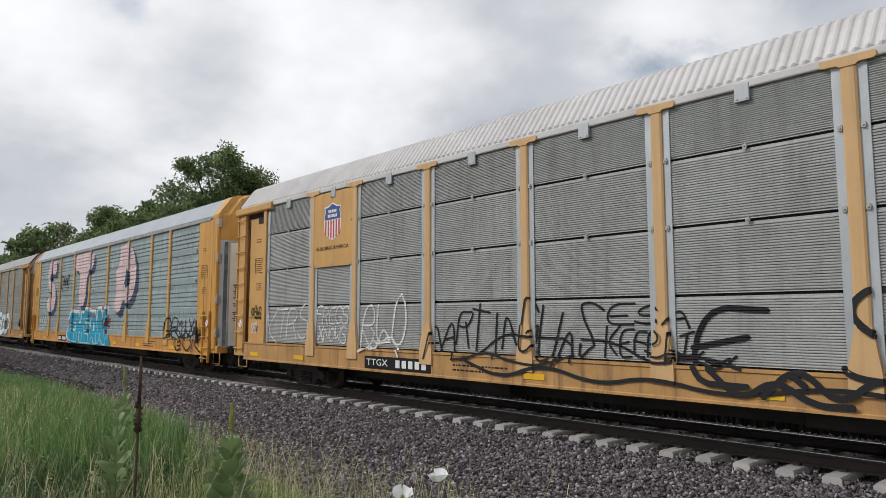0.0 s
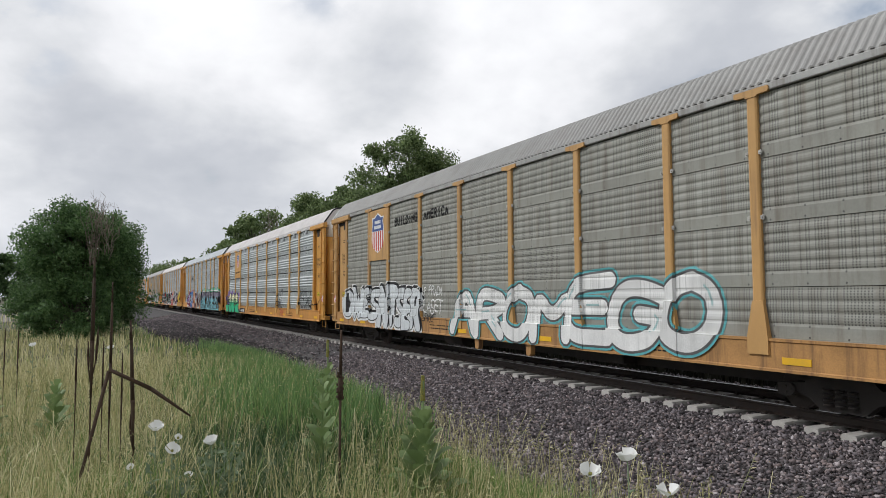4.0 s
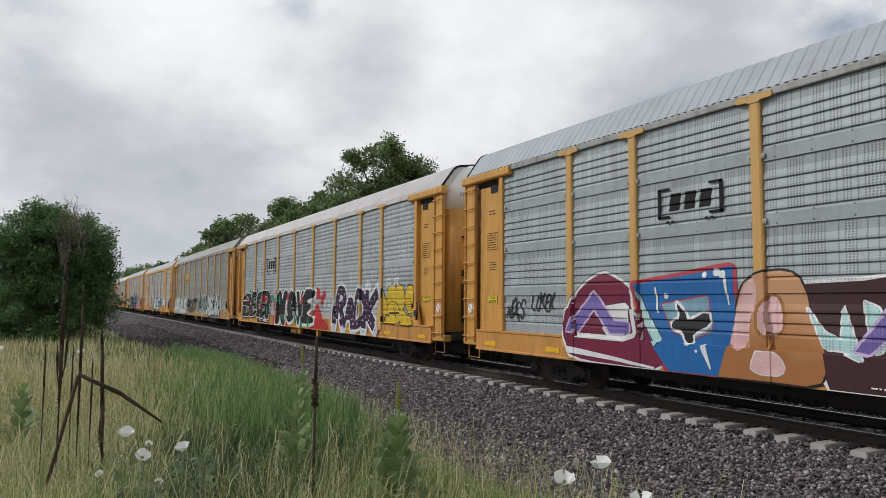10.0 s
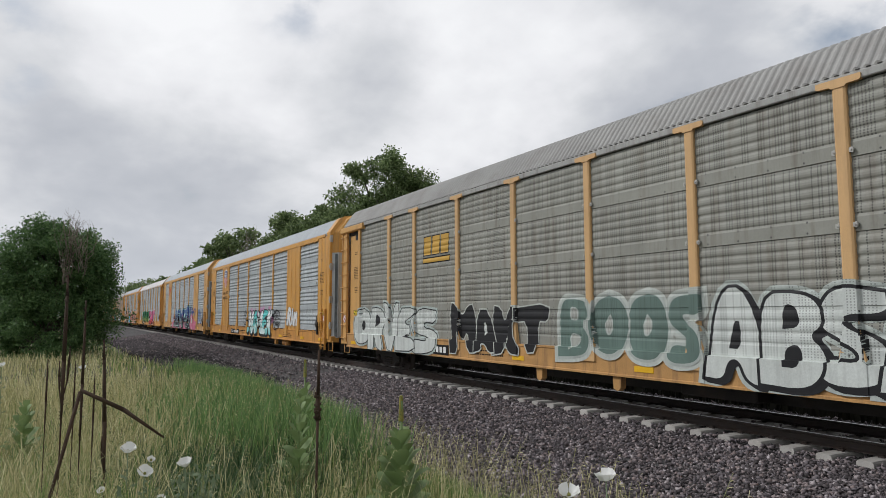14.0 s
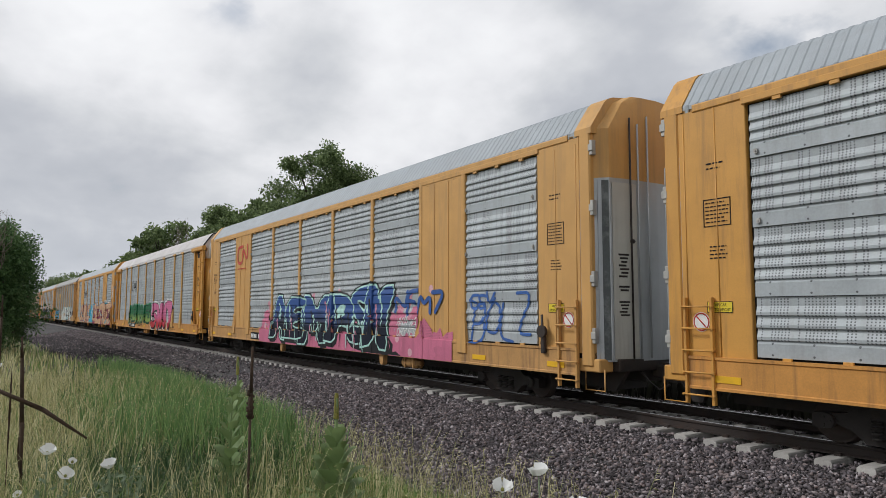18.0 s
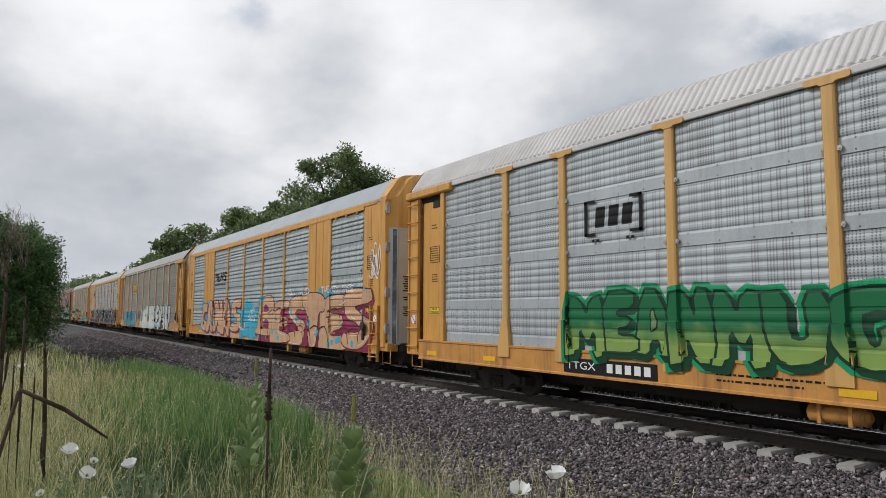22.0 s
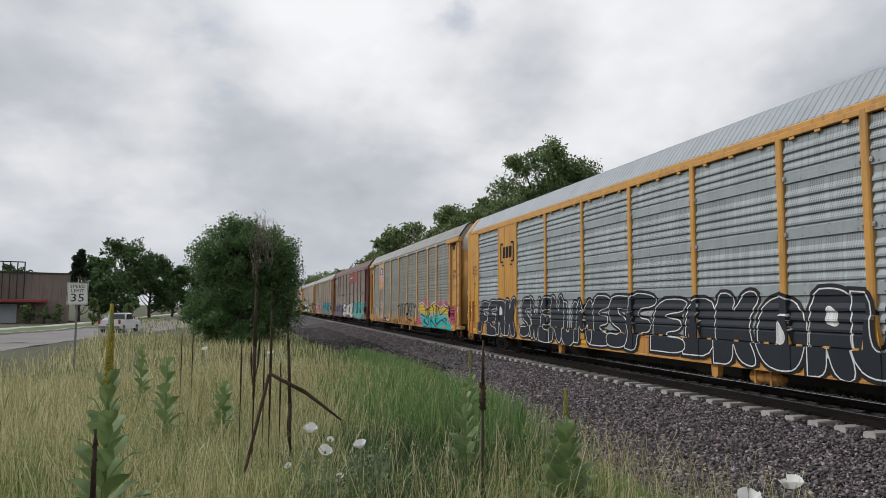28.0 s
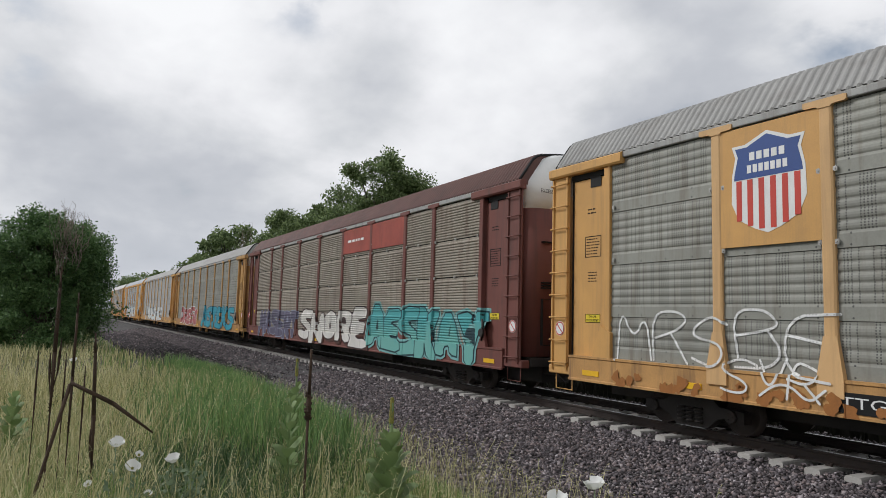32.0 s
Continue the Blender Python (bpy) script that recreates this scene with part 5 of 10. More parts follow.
def throw(car, kind, text, x0, x1, z0, z1, fill, edge, width=0.15, line=0.045, seed=0, shade=None, cloud=None, halo=None, shine=None, slant=0.1, wild=0.06, gap=0.16, smooth=1, dots=None, block=True, shade_by=(0.16, -0.13), label="spray-painted letters"):
    """A graffiti piece: cloud behind, drop shade, outline, fill, highlights."""
    m = width + line
    L = letters(text, x0 + m, x1 - m, z0 + m, z1 - m, seed, slant, wild, gap, smooth)
    r = random.Random(seed + 99)
    if block:
        # square, slightly cut stroke ends
        for word in L:
            for i, p in enumerate(word):
                if np.linalg.norm(p[0] - p[-1]) > 0.1:
                    a, b = p[0] - p[1], p[-1] - p[-2]
                    p = np.concatenate([[p[0] + a / np.linalg.norm(a) * width * 0.7], p, [p[-1] + b / np.linalg.norm(b) * width * 0.7]])
                word[i] = p
    S = [p for word in L for p in word]
    cap = not block
    fat, thin = (1.18, 0.88) if block else (1.0, 1.0)
    if cloud:
        c = Spray(kind)
        for p in S:
            q = resample(p, 0.28)
            for t in q:
                c.blob(t + np.array([r.uniform(-0.12, 0.12), r.uniform(-0.08, 0.14)]), width + line + r.uniform(0.06, 0.26), 12)
        c.lay("spray_cloud", car, cloud, 0.002)
    if halo:
        c = Spray(kind)
        for p in S:
            c.stroke(p, width * fat + line + 0.05, w2=width * thin + line + 0.05)
        c.lay("spray_halo", car, halo, 0.012)
    if shade:
        c = Spray(kind)
        for p in S:
            for k in (0.5, 1.0):
                c.stroke(p + np.array(shade_by) * k, width * fat + line * 0.6, w2=width * thin + line * 0.6, cap=cap)
        c.lay("spray_shade", car, shade, 0.023)
    made = []
    for word in L:
        c = Spray(kind)
        for p in word:
            c.stroke(p, width * fat + line, w2=width * thin + line, cap=cap)
        ob = c.lay("painted_letter", car, edge, 0.034, label)
        made.append(ob)
        if fill:
            c = Spray(kind)
            for p in word:
                q = p
                if block and np.linalg.norm(p[0] - p[-1]) > 0.1:
                    q = p.copy()
                    q[0] += (p[1] - p[0]) / np.linalg.norm(p[1] - p[0]) * line
                    q[-1] += (p[-2] - p[-1]) / np.linalg.norm(p[-2] - p[-1]) * line
                c.stroke(q, width * fat, w2=width * thin, cap=cap)
            c.lay("letter_fill", car, fill, 0.046, under=ob)
    if shine:
        c = Spray(kind)
        for p in S:
            q = resample(p, 0.08)
            a = r.randrange(0, max(1, len(q) - 6))
            seg = q[a:a + 6] + np.array([-0.25 * width, 0.3 * width])
            if len(seg) > 2:
                c.stroke(seg, max(0.014, width * 0.14))
        c.lay("spray_highlight", car, shine, 0.057)
    if dots:
        c = Spray(kind)
        for p in S:
            for t in resample(p, 0.42):
                c.blob(t + np.array([r.uniform(-0.06, 0.06), r.uniform(-0.06, 0.06)]), 0.05, 10)
        c.lay("spray_dots", car, dots, 0.067)


def field(car, kind, outline, fill, edge=None, line=0.045, smooth=1, lift=0.034, name="painted_letter", under=None, label="spray-painted letter"):
    """One painted shape: its rim, then its fill."""
    p = soften(list(outline) + [outline[0]], smooth)
    if edge:
        c = Spray(kind)
        c.patch(p[:-1])
        c.stroke(p, line)
        under = c.lay(name, car, edge, lift, label)
        name, lift, label = "letter_fill", lift + 0.014, ""
    c = Spray(kind)
    c.patch(p[:-1])
    return c.lay(name, car, fill, lift, label, under=under)


def ring(x, z, r, squash=1.0, start=0, stop=360):
    return [(x + r * math.cos(math.radians(q)), z + r * squash * math.sin(math.radians(q))) for q in range(start, stop, 24)]


# block letters of spray pieces in a unit box: an outline, then the counters inside it
FAT = {
    "A": "0,0 .24,.98 .70,1 1,0 .68,0 .62,.22 .40,.22 .34,0|.45,.42 .58,.42 .52,.74", "B": "0,0 .02,.96 .6,1 .9,.9 .94,.66 .76,.54 1,.38 .97,.1 .66,0|.36,.64 .37,.82 .56,.8 .58,.66|.36,.2 .36,.4 .6,.38 .62,.22",
    "C": "1,.94 .42,1 .1,.82 0,.5 .08,.18 .4,0 1,.03 .98,.34 .55,.34 .42,.5 .54,.67 .98,.66", "D": "0,0 0,1 .55,1 .92,.8 1,.5 .92,.2 .55,0|.38,.3 .38,.7 .56,.64 .6,.5 .56,.36",
    "E": "0,0 0,1 1,1 .94,.77 .40,.75 .40,.61 .84,.60 .80,.40 .40,.39 .40,.25 1,.24 1,0", "F": "0,0 0,1 1,1 .92,.76 .40,.75 .40,.58 .84,.56 .8,.36 .40,.35 .38,0",
    "G": "1,.95 .4,1 .08,.8 0,.5 .08,.2 .4,0 1,.05 1,.52 .58,.52 .58,.28 .46,.28 .36,.5 .46,.72 1,.70", "H": "0,0 .03,1 .36,1 .36,.64 .64,.64 .66,1 1,1 .97,0 .64,0 .64,.34 .36,.34 .36,0",
    "I": ".1,0 .1,1 .9,1 .9,0", "K": "0,0 0,1 .38,1 .4,.66 .62,1 1,.98 .68,.52 1,0 .58,0 .4,.38 .38,0", "L": "0,0 0,1 .4,1 .4,.32 1,.32 1,0",
    "M": "0,0 .05,1 .36,1 .5,.68 .64,1 .95,1 1,0 .70,0 .68,.5 .5,.22 .32,.5 .3,0", "N": "0,0 0,1 .38,1 .64,.55 .64,1 1,1 1,0 .64,0 .36,.46 .36,0", "O": ".5,1 .15,.9 0,.5 .15,.1 .5,0 .85,.1 1,.5 .85,.9|.5,.68 .4,.5 .5,.32 .6,.5",
    "P": "0,0 0,1 .65,1 .97,.85 1,.6 .85,.4 .6,.34 .4,.34 .4,0|.4,.55 .4,.8 .6,.78 .66,.66 .6,.56", "R": "0,0 0,1 .65,1 .95,.86 .95,.6 .75,.47 1,0 .6,0 .42,.36 .38,.36 .38,0|.38,.58 .38,.8 .58,.78 .62,.68 .58,.6",
    "S": ".97,.98 .30,1 .04,.86 .03,.60 .20,.48 .62,.38 .62,.25 .04,.29 .03,.03 .65,0 .96,.13 .98,.42 .80,.54 .40,.63 .40,.76 .96,.71", "T": "0,1 1,1 1,.68 .68,.66 .66,0 .32,0 .32,.68 0,.70", "U": "0,1 .34,1 .34,.4 .5,.28 .66,.4 .66,1 1,1 1,.3 .75,0 .25,0 0,.3",
    "V": "0,1 .4,1 .52,.45 .64,1 1,1 .68,0 .34,0", "W": "0,1 .3,1 .36,.5 .5,.82 .64,.5 .7,1 1,1 .82,0 .58,0 .5,.3 .42,0 .18,0", "X": "0,0 .3,.5 0,1 .4,1 .5,.72 .62,1 1,1 .7,.5 1,0 .6,0 .5,.28 .4,0", "Y": "0,1 .38,1 .5,.7 .62,1 1,1 .68,.4 .68,0 .32,0 .32,.4",
    "p": ".26,.95 .62,1 .9,.84 1,.55 .92,.28 .62,.1 .46,.22 .30,-.02 0,.06 .14,.40 .03,.60 .24,.72|.50,.40 .58,.66 .72,.56 .76,.40 .62,.32",
}


def grow(p, d):
    """An outline set outwards by a distance."""
    p = np.asarray(p, float)
    e = np.roll(p, -1, 0) - p
    area = np.sum(p[:, 0] * np.roll(p[:, 1], -1) - np.roll(p[:, 0], -1) * p[:, 1])
    n = np.stack([e[:, 1], -e[:, 0]], -1) * (1 if area > 0 else -1)
    n /= np.maximum(1e-6, np.linalg.norm(n, axis=1))[:, None]
    m = n + np.roll(n, 1, 0)
    m /= np.maximum(0.75, np.sum(m * m, axis=1) / 2)[:, None]
    return p + m * d


def fat_letter(ch, x0, x1, z0, z1, r, wild=0.03, slant=0.0, smooth=1):
    """One letter's outlines, bent a little by hand."""
    out = []
    top, low = r.uniform(-wild, wild), r.uniform(-wild, wild)
    for poly in FAT[ch].split("|"):
        p = np.array([[float(q) for q in t.split(",")] for t in poly.split()])
        p = p + np.array([[r.uniform(-wild, wild), r.uniform(-wild, wild)] for _ in p]) * 0.6
        z = p[:, 1] * (1 + top) + low * (1 - p[:, 1])
        x = x0 + p[:, 0] * (x1 - x0) + slant * (p[:, 1] - 0.5) * (z1 - z0)
        p = np.stack([x, z0 + z * (z1 - z0)], -1)
        out.append(soften(np.concatenate([p, p[:1]]), smooth)[:-1])
    return out


def piece(car, kind, text, xs, z0, z1, fill, edge, line=0.05, inner=None, shade=None, shade_by=(0.12, -0.08), halo=(), shine=None, smooth=1, wild=0.03, slant=0.0, lap=0.06, seed=0, label="spray-painted block letters"):
    """A spray piece of fat letters. xs: the limits of the letters, or the piece's two ends. halo: (paint, width) pairs, the widest first."""
    r = random.Random(seed)
    if len(xs) == 2:
        xs = [xs[0] + (xs[1] - xs[0]) * i / len(text) for i in range(len(text) + 1)]
    L = []
    for i, ch in enumerate(text):
        if ch != " ":
            q = lap * (xs[i + 1] - xs[i])
            L.append(fat_letter(ch, xs[i] - q, xs[i + 1] + q, z0, z1, r, wild, slant, smooth))
    for n, (mat, wd) in enumerate(halo):
        c = Spray(kind)
        for poly in L:
            c.patch(grow(poly[0], wd))
        c.lay("spray_halo", car, mat, 0.010 + 0.006 * n)
    if shade:
        c = Spray(kind)
        for poly in L:
            for q in (0.25, 0.5, 0.75, 1.0):
                c.patch(grow(poly[0], line) + np.array(shade_by) * q)
        c.lay("spray_shade", car, shade, 0.025)
    for i, poly in enumerate(L):
        lift = 0.034 + 0.014 * (i % 2)
        c = Spray(kind)
        c.patch(grow(poly[0], line))
        ob = c.lay("painted_letter", car, edge, lift, label)
        if fill:
            c = Spray(kind)
            c.patch(poly[0])
            c.lay("letter_fill", car, fill[i % len(fill)] if isinstance(fill, (list, tuple)) else fill, lift + 0.006, under=ob)
        for q in poly[1:]:
            if inner:
                c = Spray(kind)
                c.patch(grow(q, line * 0.7))
                c.lay("letter_counter", car, edge, 0.060, under=ob)
            c = Spray(kind)
            c.patch(q)
            c.lay("letter_counter", car, inner or edge, 0.066, under=ob)
    if shine:
        c = Spray(kind)
        for poly in L:
            p = grow(poly[0], -0.10)
            p = np.concatenate([p, p[:1]])
            q = resample(p, 0.05)
            a = r.randrange(0, max(1, len(q) // 2))
            for b in (a, a + len(q) // 3):
                seg = q[b:b + max(4, len(q) // 6)]
                if len(seg) > 3:
                    c.stroke(seg, 0.018, 0.08)
        c.lay("spray_highlight", car, shine, 0.080)


def wild_letters(c, k, W, K):
    """Four large shapes side by side: maroon arc, blue block, brown arch, dark block with a lilac bolt."""
    maroon, blue, red = paint((0.17, 0.02, 0.05)), paint((0.02, 0.13, 0.36)), paint((0.44, 0.05, 0.07))
    lilac, violet, mint, pink = paint((0.55, 0.44, 0.62)), paint((0.17, 0.12, 0.36)), paint((0.42, 0.62, 0.60)), paint((0.70, 0.44, 0.42))
    brown, tan, dark = paint((0.36, 0.16, 0.05)), paint((0.52, 0.28, 0.14), (0.36, 0.15, 0.05)), paint((0.055, 0.022, 0.025))
    arc = [(-8.95, 1.0), (-9.22, 1.5), (-9.05, 2.05), (-8.6, 2.5), (-8.0, 2.76), (-7.5, 2.6), (-7.12, 2.36), (-7.1, 1.95), (-6.75, 1.75), (-6.45, 1.3), (-6.2, 0.88), (-7.4, 0.88), (-8.5, 0.90)]
    field(c, k, [(x * 1.0 - 0.02, z + 0.03) for x, z in arc], W, K, 0.045, lift=0.012, name="spray_rim")
    field(c, k, arc, maroon, W, 0.06)
    field(c, k, [(-7.95, 2.05), (-7.15, 2.15), (-7.12, 1.62), (-7.3, 1.42), (-8.0, 1.42)], W, K, 0.02, lift=0.056, name="spray_patch", label="")
    field(c, k, [(-8.9, 1.75), (-8.25, 2.35), (-7.65, 1.75), (-7.12, 1.72), (-7.12, 1.52), (-7.75, 1.50), (-8.25, 2.0), (-8.75, 1.5), (-9.05, 1.5)], violet, lilac, 0.05, lift=0.074, name="spray_patch", label="", smooth=0)
    s = Spray(k)
    s.stroke([(-8.75, 1.42), (-7.3, 1.40), (-6.95, 1.5), (-7.05, 1.95)], 0.05)
    s.stroke([(-9.0, 1.1), (-7.6, 1.0), (-6.5, 0.9)], 0.07, w2=0.02)
    s.lay("spray_highlight", c, W, 0.092)
    block = [(-7.05, 2.48), (-6.0, 2.60), (-4.78, 2.76), (-4.72, 1.6), (-4.85, 0.88), (-6.15, 0.88), (-6.7, 1.5)]
    field(c, k, block, blue, red, 0.075, smooth=0, lift=0.040)
    field(c, k, [(-7.0, 2.40), (-6.72, 1.95), (-6.35, 1.45), (-6.5, 1.3), (-6.8, 1.7)], mint, K, 0.02, lift=0.060, name="spray_patch", label="", smooth=0)
    field(c, k, [(-6.35, 2.1), (-5.3, 2.25), (-5.2, 1.65), (-5.6, 1.5), (-6.1, 1.6)], paint((0.20, 0.34, 0.42)), red, 0.025, lift=0.060, name="spray_patch", label="", smooth=0)
    field(c, k, [(-6.0, 2.12), (-5.82, 1.98), (-5.72, 1.78), (-5.3, 2.0), (-5.22, 1.75), (-5.65, 1.58), (-5.6, 1.42), (-5.78, 1.40), (-5.85, 1.62), (-6.12, 1.66), (-6.1, 1.8), (-5.9, 1.82)], K, W, 0.055, lift=0.078, name="spray_patch", label="")
    s = Spray(k)
    for x, z, r in ((-5.35, 2.62, 0.055), (-5.1, 2.66, 0.075), (-4.98, 2.62, 0.07), (-6.25, 2.25, 0.055), (-5.5, 1.28, 0.03)):
        s.blob((x, z), r)
    s.stroke([(-4.95, 2.6), (-4.86, 2.1)], 0.035, w2=0.012)
    s.stroke([(-5.35, 1.35), (-5.2, 1.0)], 0.06, w2=0.015)
    s.stroke([(-6.5, 2.4), (-6.45, 1.95)], 0.022)
    s.lay("spray_highlight", c, W, 0.098)
    field(c, k, [(-5.05, 0.88), (-4.8, 1.6), (-4.65, 2.4), (-4.3, 2.62), (-3.75, 2.65), (-3.5, 2.45), (-3.4, 1.9), (-3.12, 1.2), (-3.25, 0.88), (-4.1, 0.90)], tan, K, 0.04, lift=0.050)
    field(c, k, [(-4.85, 1.45), (-4.62, 2.35), (-4.35, 2.62), (-4.25, 2.3), (-4.45, 1.6), (-4.6, 1.3)], pink, lift=0.070, name="spray_patch", label="")
    field(c, k, [(-4.25, 2.05), (-4.0, 2.3), (-3.85, 2.0), (-3.9, 1.62), (-4.25, 1.62)], pink, brown, 0.06, lift=0.070, name="spray_patch", label="")
    field(c, k, [(-4.3, 1.35), (-3.9, 1.35), (-3.75, 1.0), (-4.45, 1.0)], pink, W, 0.02, lift=0.070, name="spray_patch", label="")
    field(c, k, [(-3.55, 2.42), (-2.6, 2.45), (-2.1, 2.52), (-1.9, 2.72), (-1.78, 2.35), (-1.62, 2.0), (-1.64, 1.45), (-1.60, 0.95), (-1.62, 0.88), (-3.1, 0.88), (-3.25, 1.3), (-3.4, 1.9)], dark, W, 0.06, smooth=0, lift=0.044)
    field(c, k, [(-3.45, 2.05), (-3.2, 1.7), (-2.95, 1.6), (-2.9, 2.1), (-2.75, 1.6), (-2.6, 1.3), (-2.95, 1.45), (-3.2, 1.45)], mint, W, 0.03, lift=0.064, name="spray_patch", label="", smooth=0)
    field(c, k, [(-2.6, 2.15), (-2.35, 2.05), (-2.3, 1.6), (-2.45, 1.35), (-2.55, 1.7)], mint, W, 0.03, lift=0.064, name="spray_patch", label="")
    field(c, k, [(-2.75, 1.45), (-2.35, 1.95), (-1.85, 2.6), (-2.05, 1.95), (-1.58, 2.12), (-1.58, 1.72), (-2.1, 1.6), (-2.2, 1.75), (-2.55, 1.42)], violet, lilac, 0.045, smooth=0, lift=0.084, name="spray_patch", label="")
    bars(c, -2.5, -1.6, 0.93, 1.0, 1, W, -1.69, 8, "small_print")


def balloons(c, k, fill, K, W):
    """Yellow balloon shapes with thick black lines."""
    tag(c, k, "SUR", 9.4, 10.5, 2.66, 2.92, W, 0.03, 57)
    field(c, k, [(9.12, 2.55), (9.5, 2.1), (9.55, 1.4), (9.25, 1.38)], fill, K, 0.032, smooth=0, lift=0.030)
    field(c, k, ring(9.92, 2.25, 0.40, 1.15), fill, K, 0.032, lift=0.034)
    field(c, k, ring(10.52, 2.2, 0.42, 1.2), fill, K, 0.032, lift=0.038)
    field(c, k, ring(11.32, 2.2, 0.36, 1.3), fill, K, 0.032, lift=0.036)
    field(c, k, [(10.6, 1.9), (11.1, 1.7), (11.6, 1.55), (11.7, 1.35), (10.5, 1.35)], fill, K, 0.032, lift=0.044)
    field(c, k, [(9.45, 1.38)] + [(9.5, 1.9), (9.8, 2.1), (10.2, 2.12), (10.55, 1.9), (10.65, 1.38)], fill, K, 0.032, lift=0.050)
    s = Spray(k)
    s.stroke([(9.75, 1.72), (10.5, 1.74)], 0.03)
    s.stroke(soften([(10.1, 2.0), (10.12, 1.75), (10.25, 1.6)], 2), 0.025)
    s.stroke(soften([(9.3, 1.45), (9.5, 1.7), (9.7, 1.6)], 2), 0.03)
    s.lay("spray_sweep", c, K, 0.075)


def tag(car, kind, text, x0, x1, z0, z1, mat, w=0.022, seed=0, slant=0.15, wild=0.10, gap=0.12, swirl=0, label="thin sprayed tag"):
    """Thin single-line writing, with a few loose swirls."""
    c = Spray(kind)
    for word in letters(text, x0, x1, z0, z1, seed, slant, wild, gap):
        for p in word:
            c.stroke(p, w, 0.06)
    r = random.Random(seed)
    for i in range(swirl):
        a = x0 + (x1 - x0) * r.random()
        p = [(a + q * (x1 - x0) * 0.16, z0 + r.uniform(-0.25, 0.5) * (z1 - z0)) for q in range(5)]
        c.stroke(soften(p, 3), w, 0.06)
    return c.lay("spray_tag", car, mat, 0.060, label)


def bubble(car, kind, text, x0, x1, z0, z1, fill, edge, seed=0, **kw):
    throw(car, kind, text, x0, x1, z0, z1, fill, edge, width=kw.pop("width", 0.17), line=kw.pop("line", 0.05), seed=seed, smooth=3, block=False, gap=kw.pop("gap", 0.05), **kw)


def wash(car, kind, x0, x1, z0, z1, mat, seed=0, n=60, lift=0.002, size=0.34):
    """A loose sprayed ground of one colour."""
    r = random.Random(seed)
    c = Spray(kind)
    for i in range(n):
        c.blob((r.uniform(x0, x1), r.uniform(z0, z1)), r.uniform(0.5, 1.0) * size, 11, 1.0, r)
    c.lay("spray_ground", car, mat, lift)


def under_coat(car, kind, x0, x1, z0, z1, mat, seed=0, rag=0.12):
    c = Spray(kind)
    c.ground(x0, x1, z0, z1, random.Random(seed), rag)
    c.lay("spray_undercoat", car, mat, 0.0012)


def text_plate(car, body, x, z, height, mat, y, width=None, align="CENTER", name="lettering", label=""):
    """Lettering in the built-in font as a thin mesh."""
    key = ("text", body, round(height, 3), mat.name, width, align)
    if key in CACHE:
        return part(name, CACHE[key], None, car, label, m=pose(x, y, z, 90, 0, 0))
    cu = bpy.data.curves.new(name, "FONT")
    cu.body, cu.size, cu.align_x, cu.align_y, cu.extrude, cu.resolution_u = body, height * 1.4, align, "CENTER", 0.001, 2
    tmp = bpy.data.objects.new(name, cu)
    scene.collection.objects.link(tmp)
    me = bpy.data.meshes.new_from_object(tmp.evaluated_get(bpy.context.evaluated_depsgraph_get()))
    bpy.data.objects.remove(tmp)
    me.materials.clear()
    me.materials.append(mat)
    xs = [v.co.x for v in me.vertices]
    k = 1.0 if not width else width / max(1e-6, max(xs) - min(xs))
    for v in me.vertices:
        v.co.x *= k
    CACHE[key] = me
    return part(name, me, None, car, label, m=pose(x, y, z, 90, 0, 0))


black_ink = material("black_stencil_paint", (0.014, 0.014, 0.014), 0.75, vary=0.2, spec=0.2)
plate_red = material("red_brown_sign_plate", (0.30, 0.055, 0.035), 0.6, dirt=(0.14, 0.04, 0.03), dirt_amount=0.5, streak=True)
white_ink = material("white_stencil_paint", (0.74, 0.74, 0.72), 0.6, vary=0.1)
red_ink = material("red_sign_paint", (0.52, 0.05, 0.03), 0.5, vary=0.1)
blue_ink = material("blue_sign_paint", (0.03, 0.07, 0.24), 0.5, vary=0.1)
gold_ink = material("gold_sign_paint", (0.52, 0.30, 0.04), 0.6, vary=0.1)
label_yellow = material("yellow_label", (0.72, 0.55, 0.03), 0.5, vary=0.06)


def bars(car, x0, x1, z0, z1, rows, mat, y, seed=0, name="small_print"):
    """Lines of writing too small to read."""
    r = random.Random(seed)
    bm = bmesh.new()
    h = (z1 - z0) / rows
    for i in range(rows):
        x = x0
        z = z1 - (i + 1) * h
        end = x1 - r.uniform(0, 0.25) * (x1 - x0)
        while x < end:
            w = r.uniform(0.5, 1.8) * h * 0.7
            box(bm, x, min(x + w, end), y - 0.003, y + 0.001, z + 0.36 * h, z + 0.68 * h)
            x += w + h * 0.35
    ob = part(name, bm, mat, car)
    ob["kind"] = "stuff"
    return ob


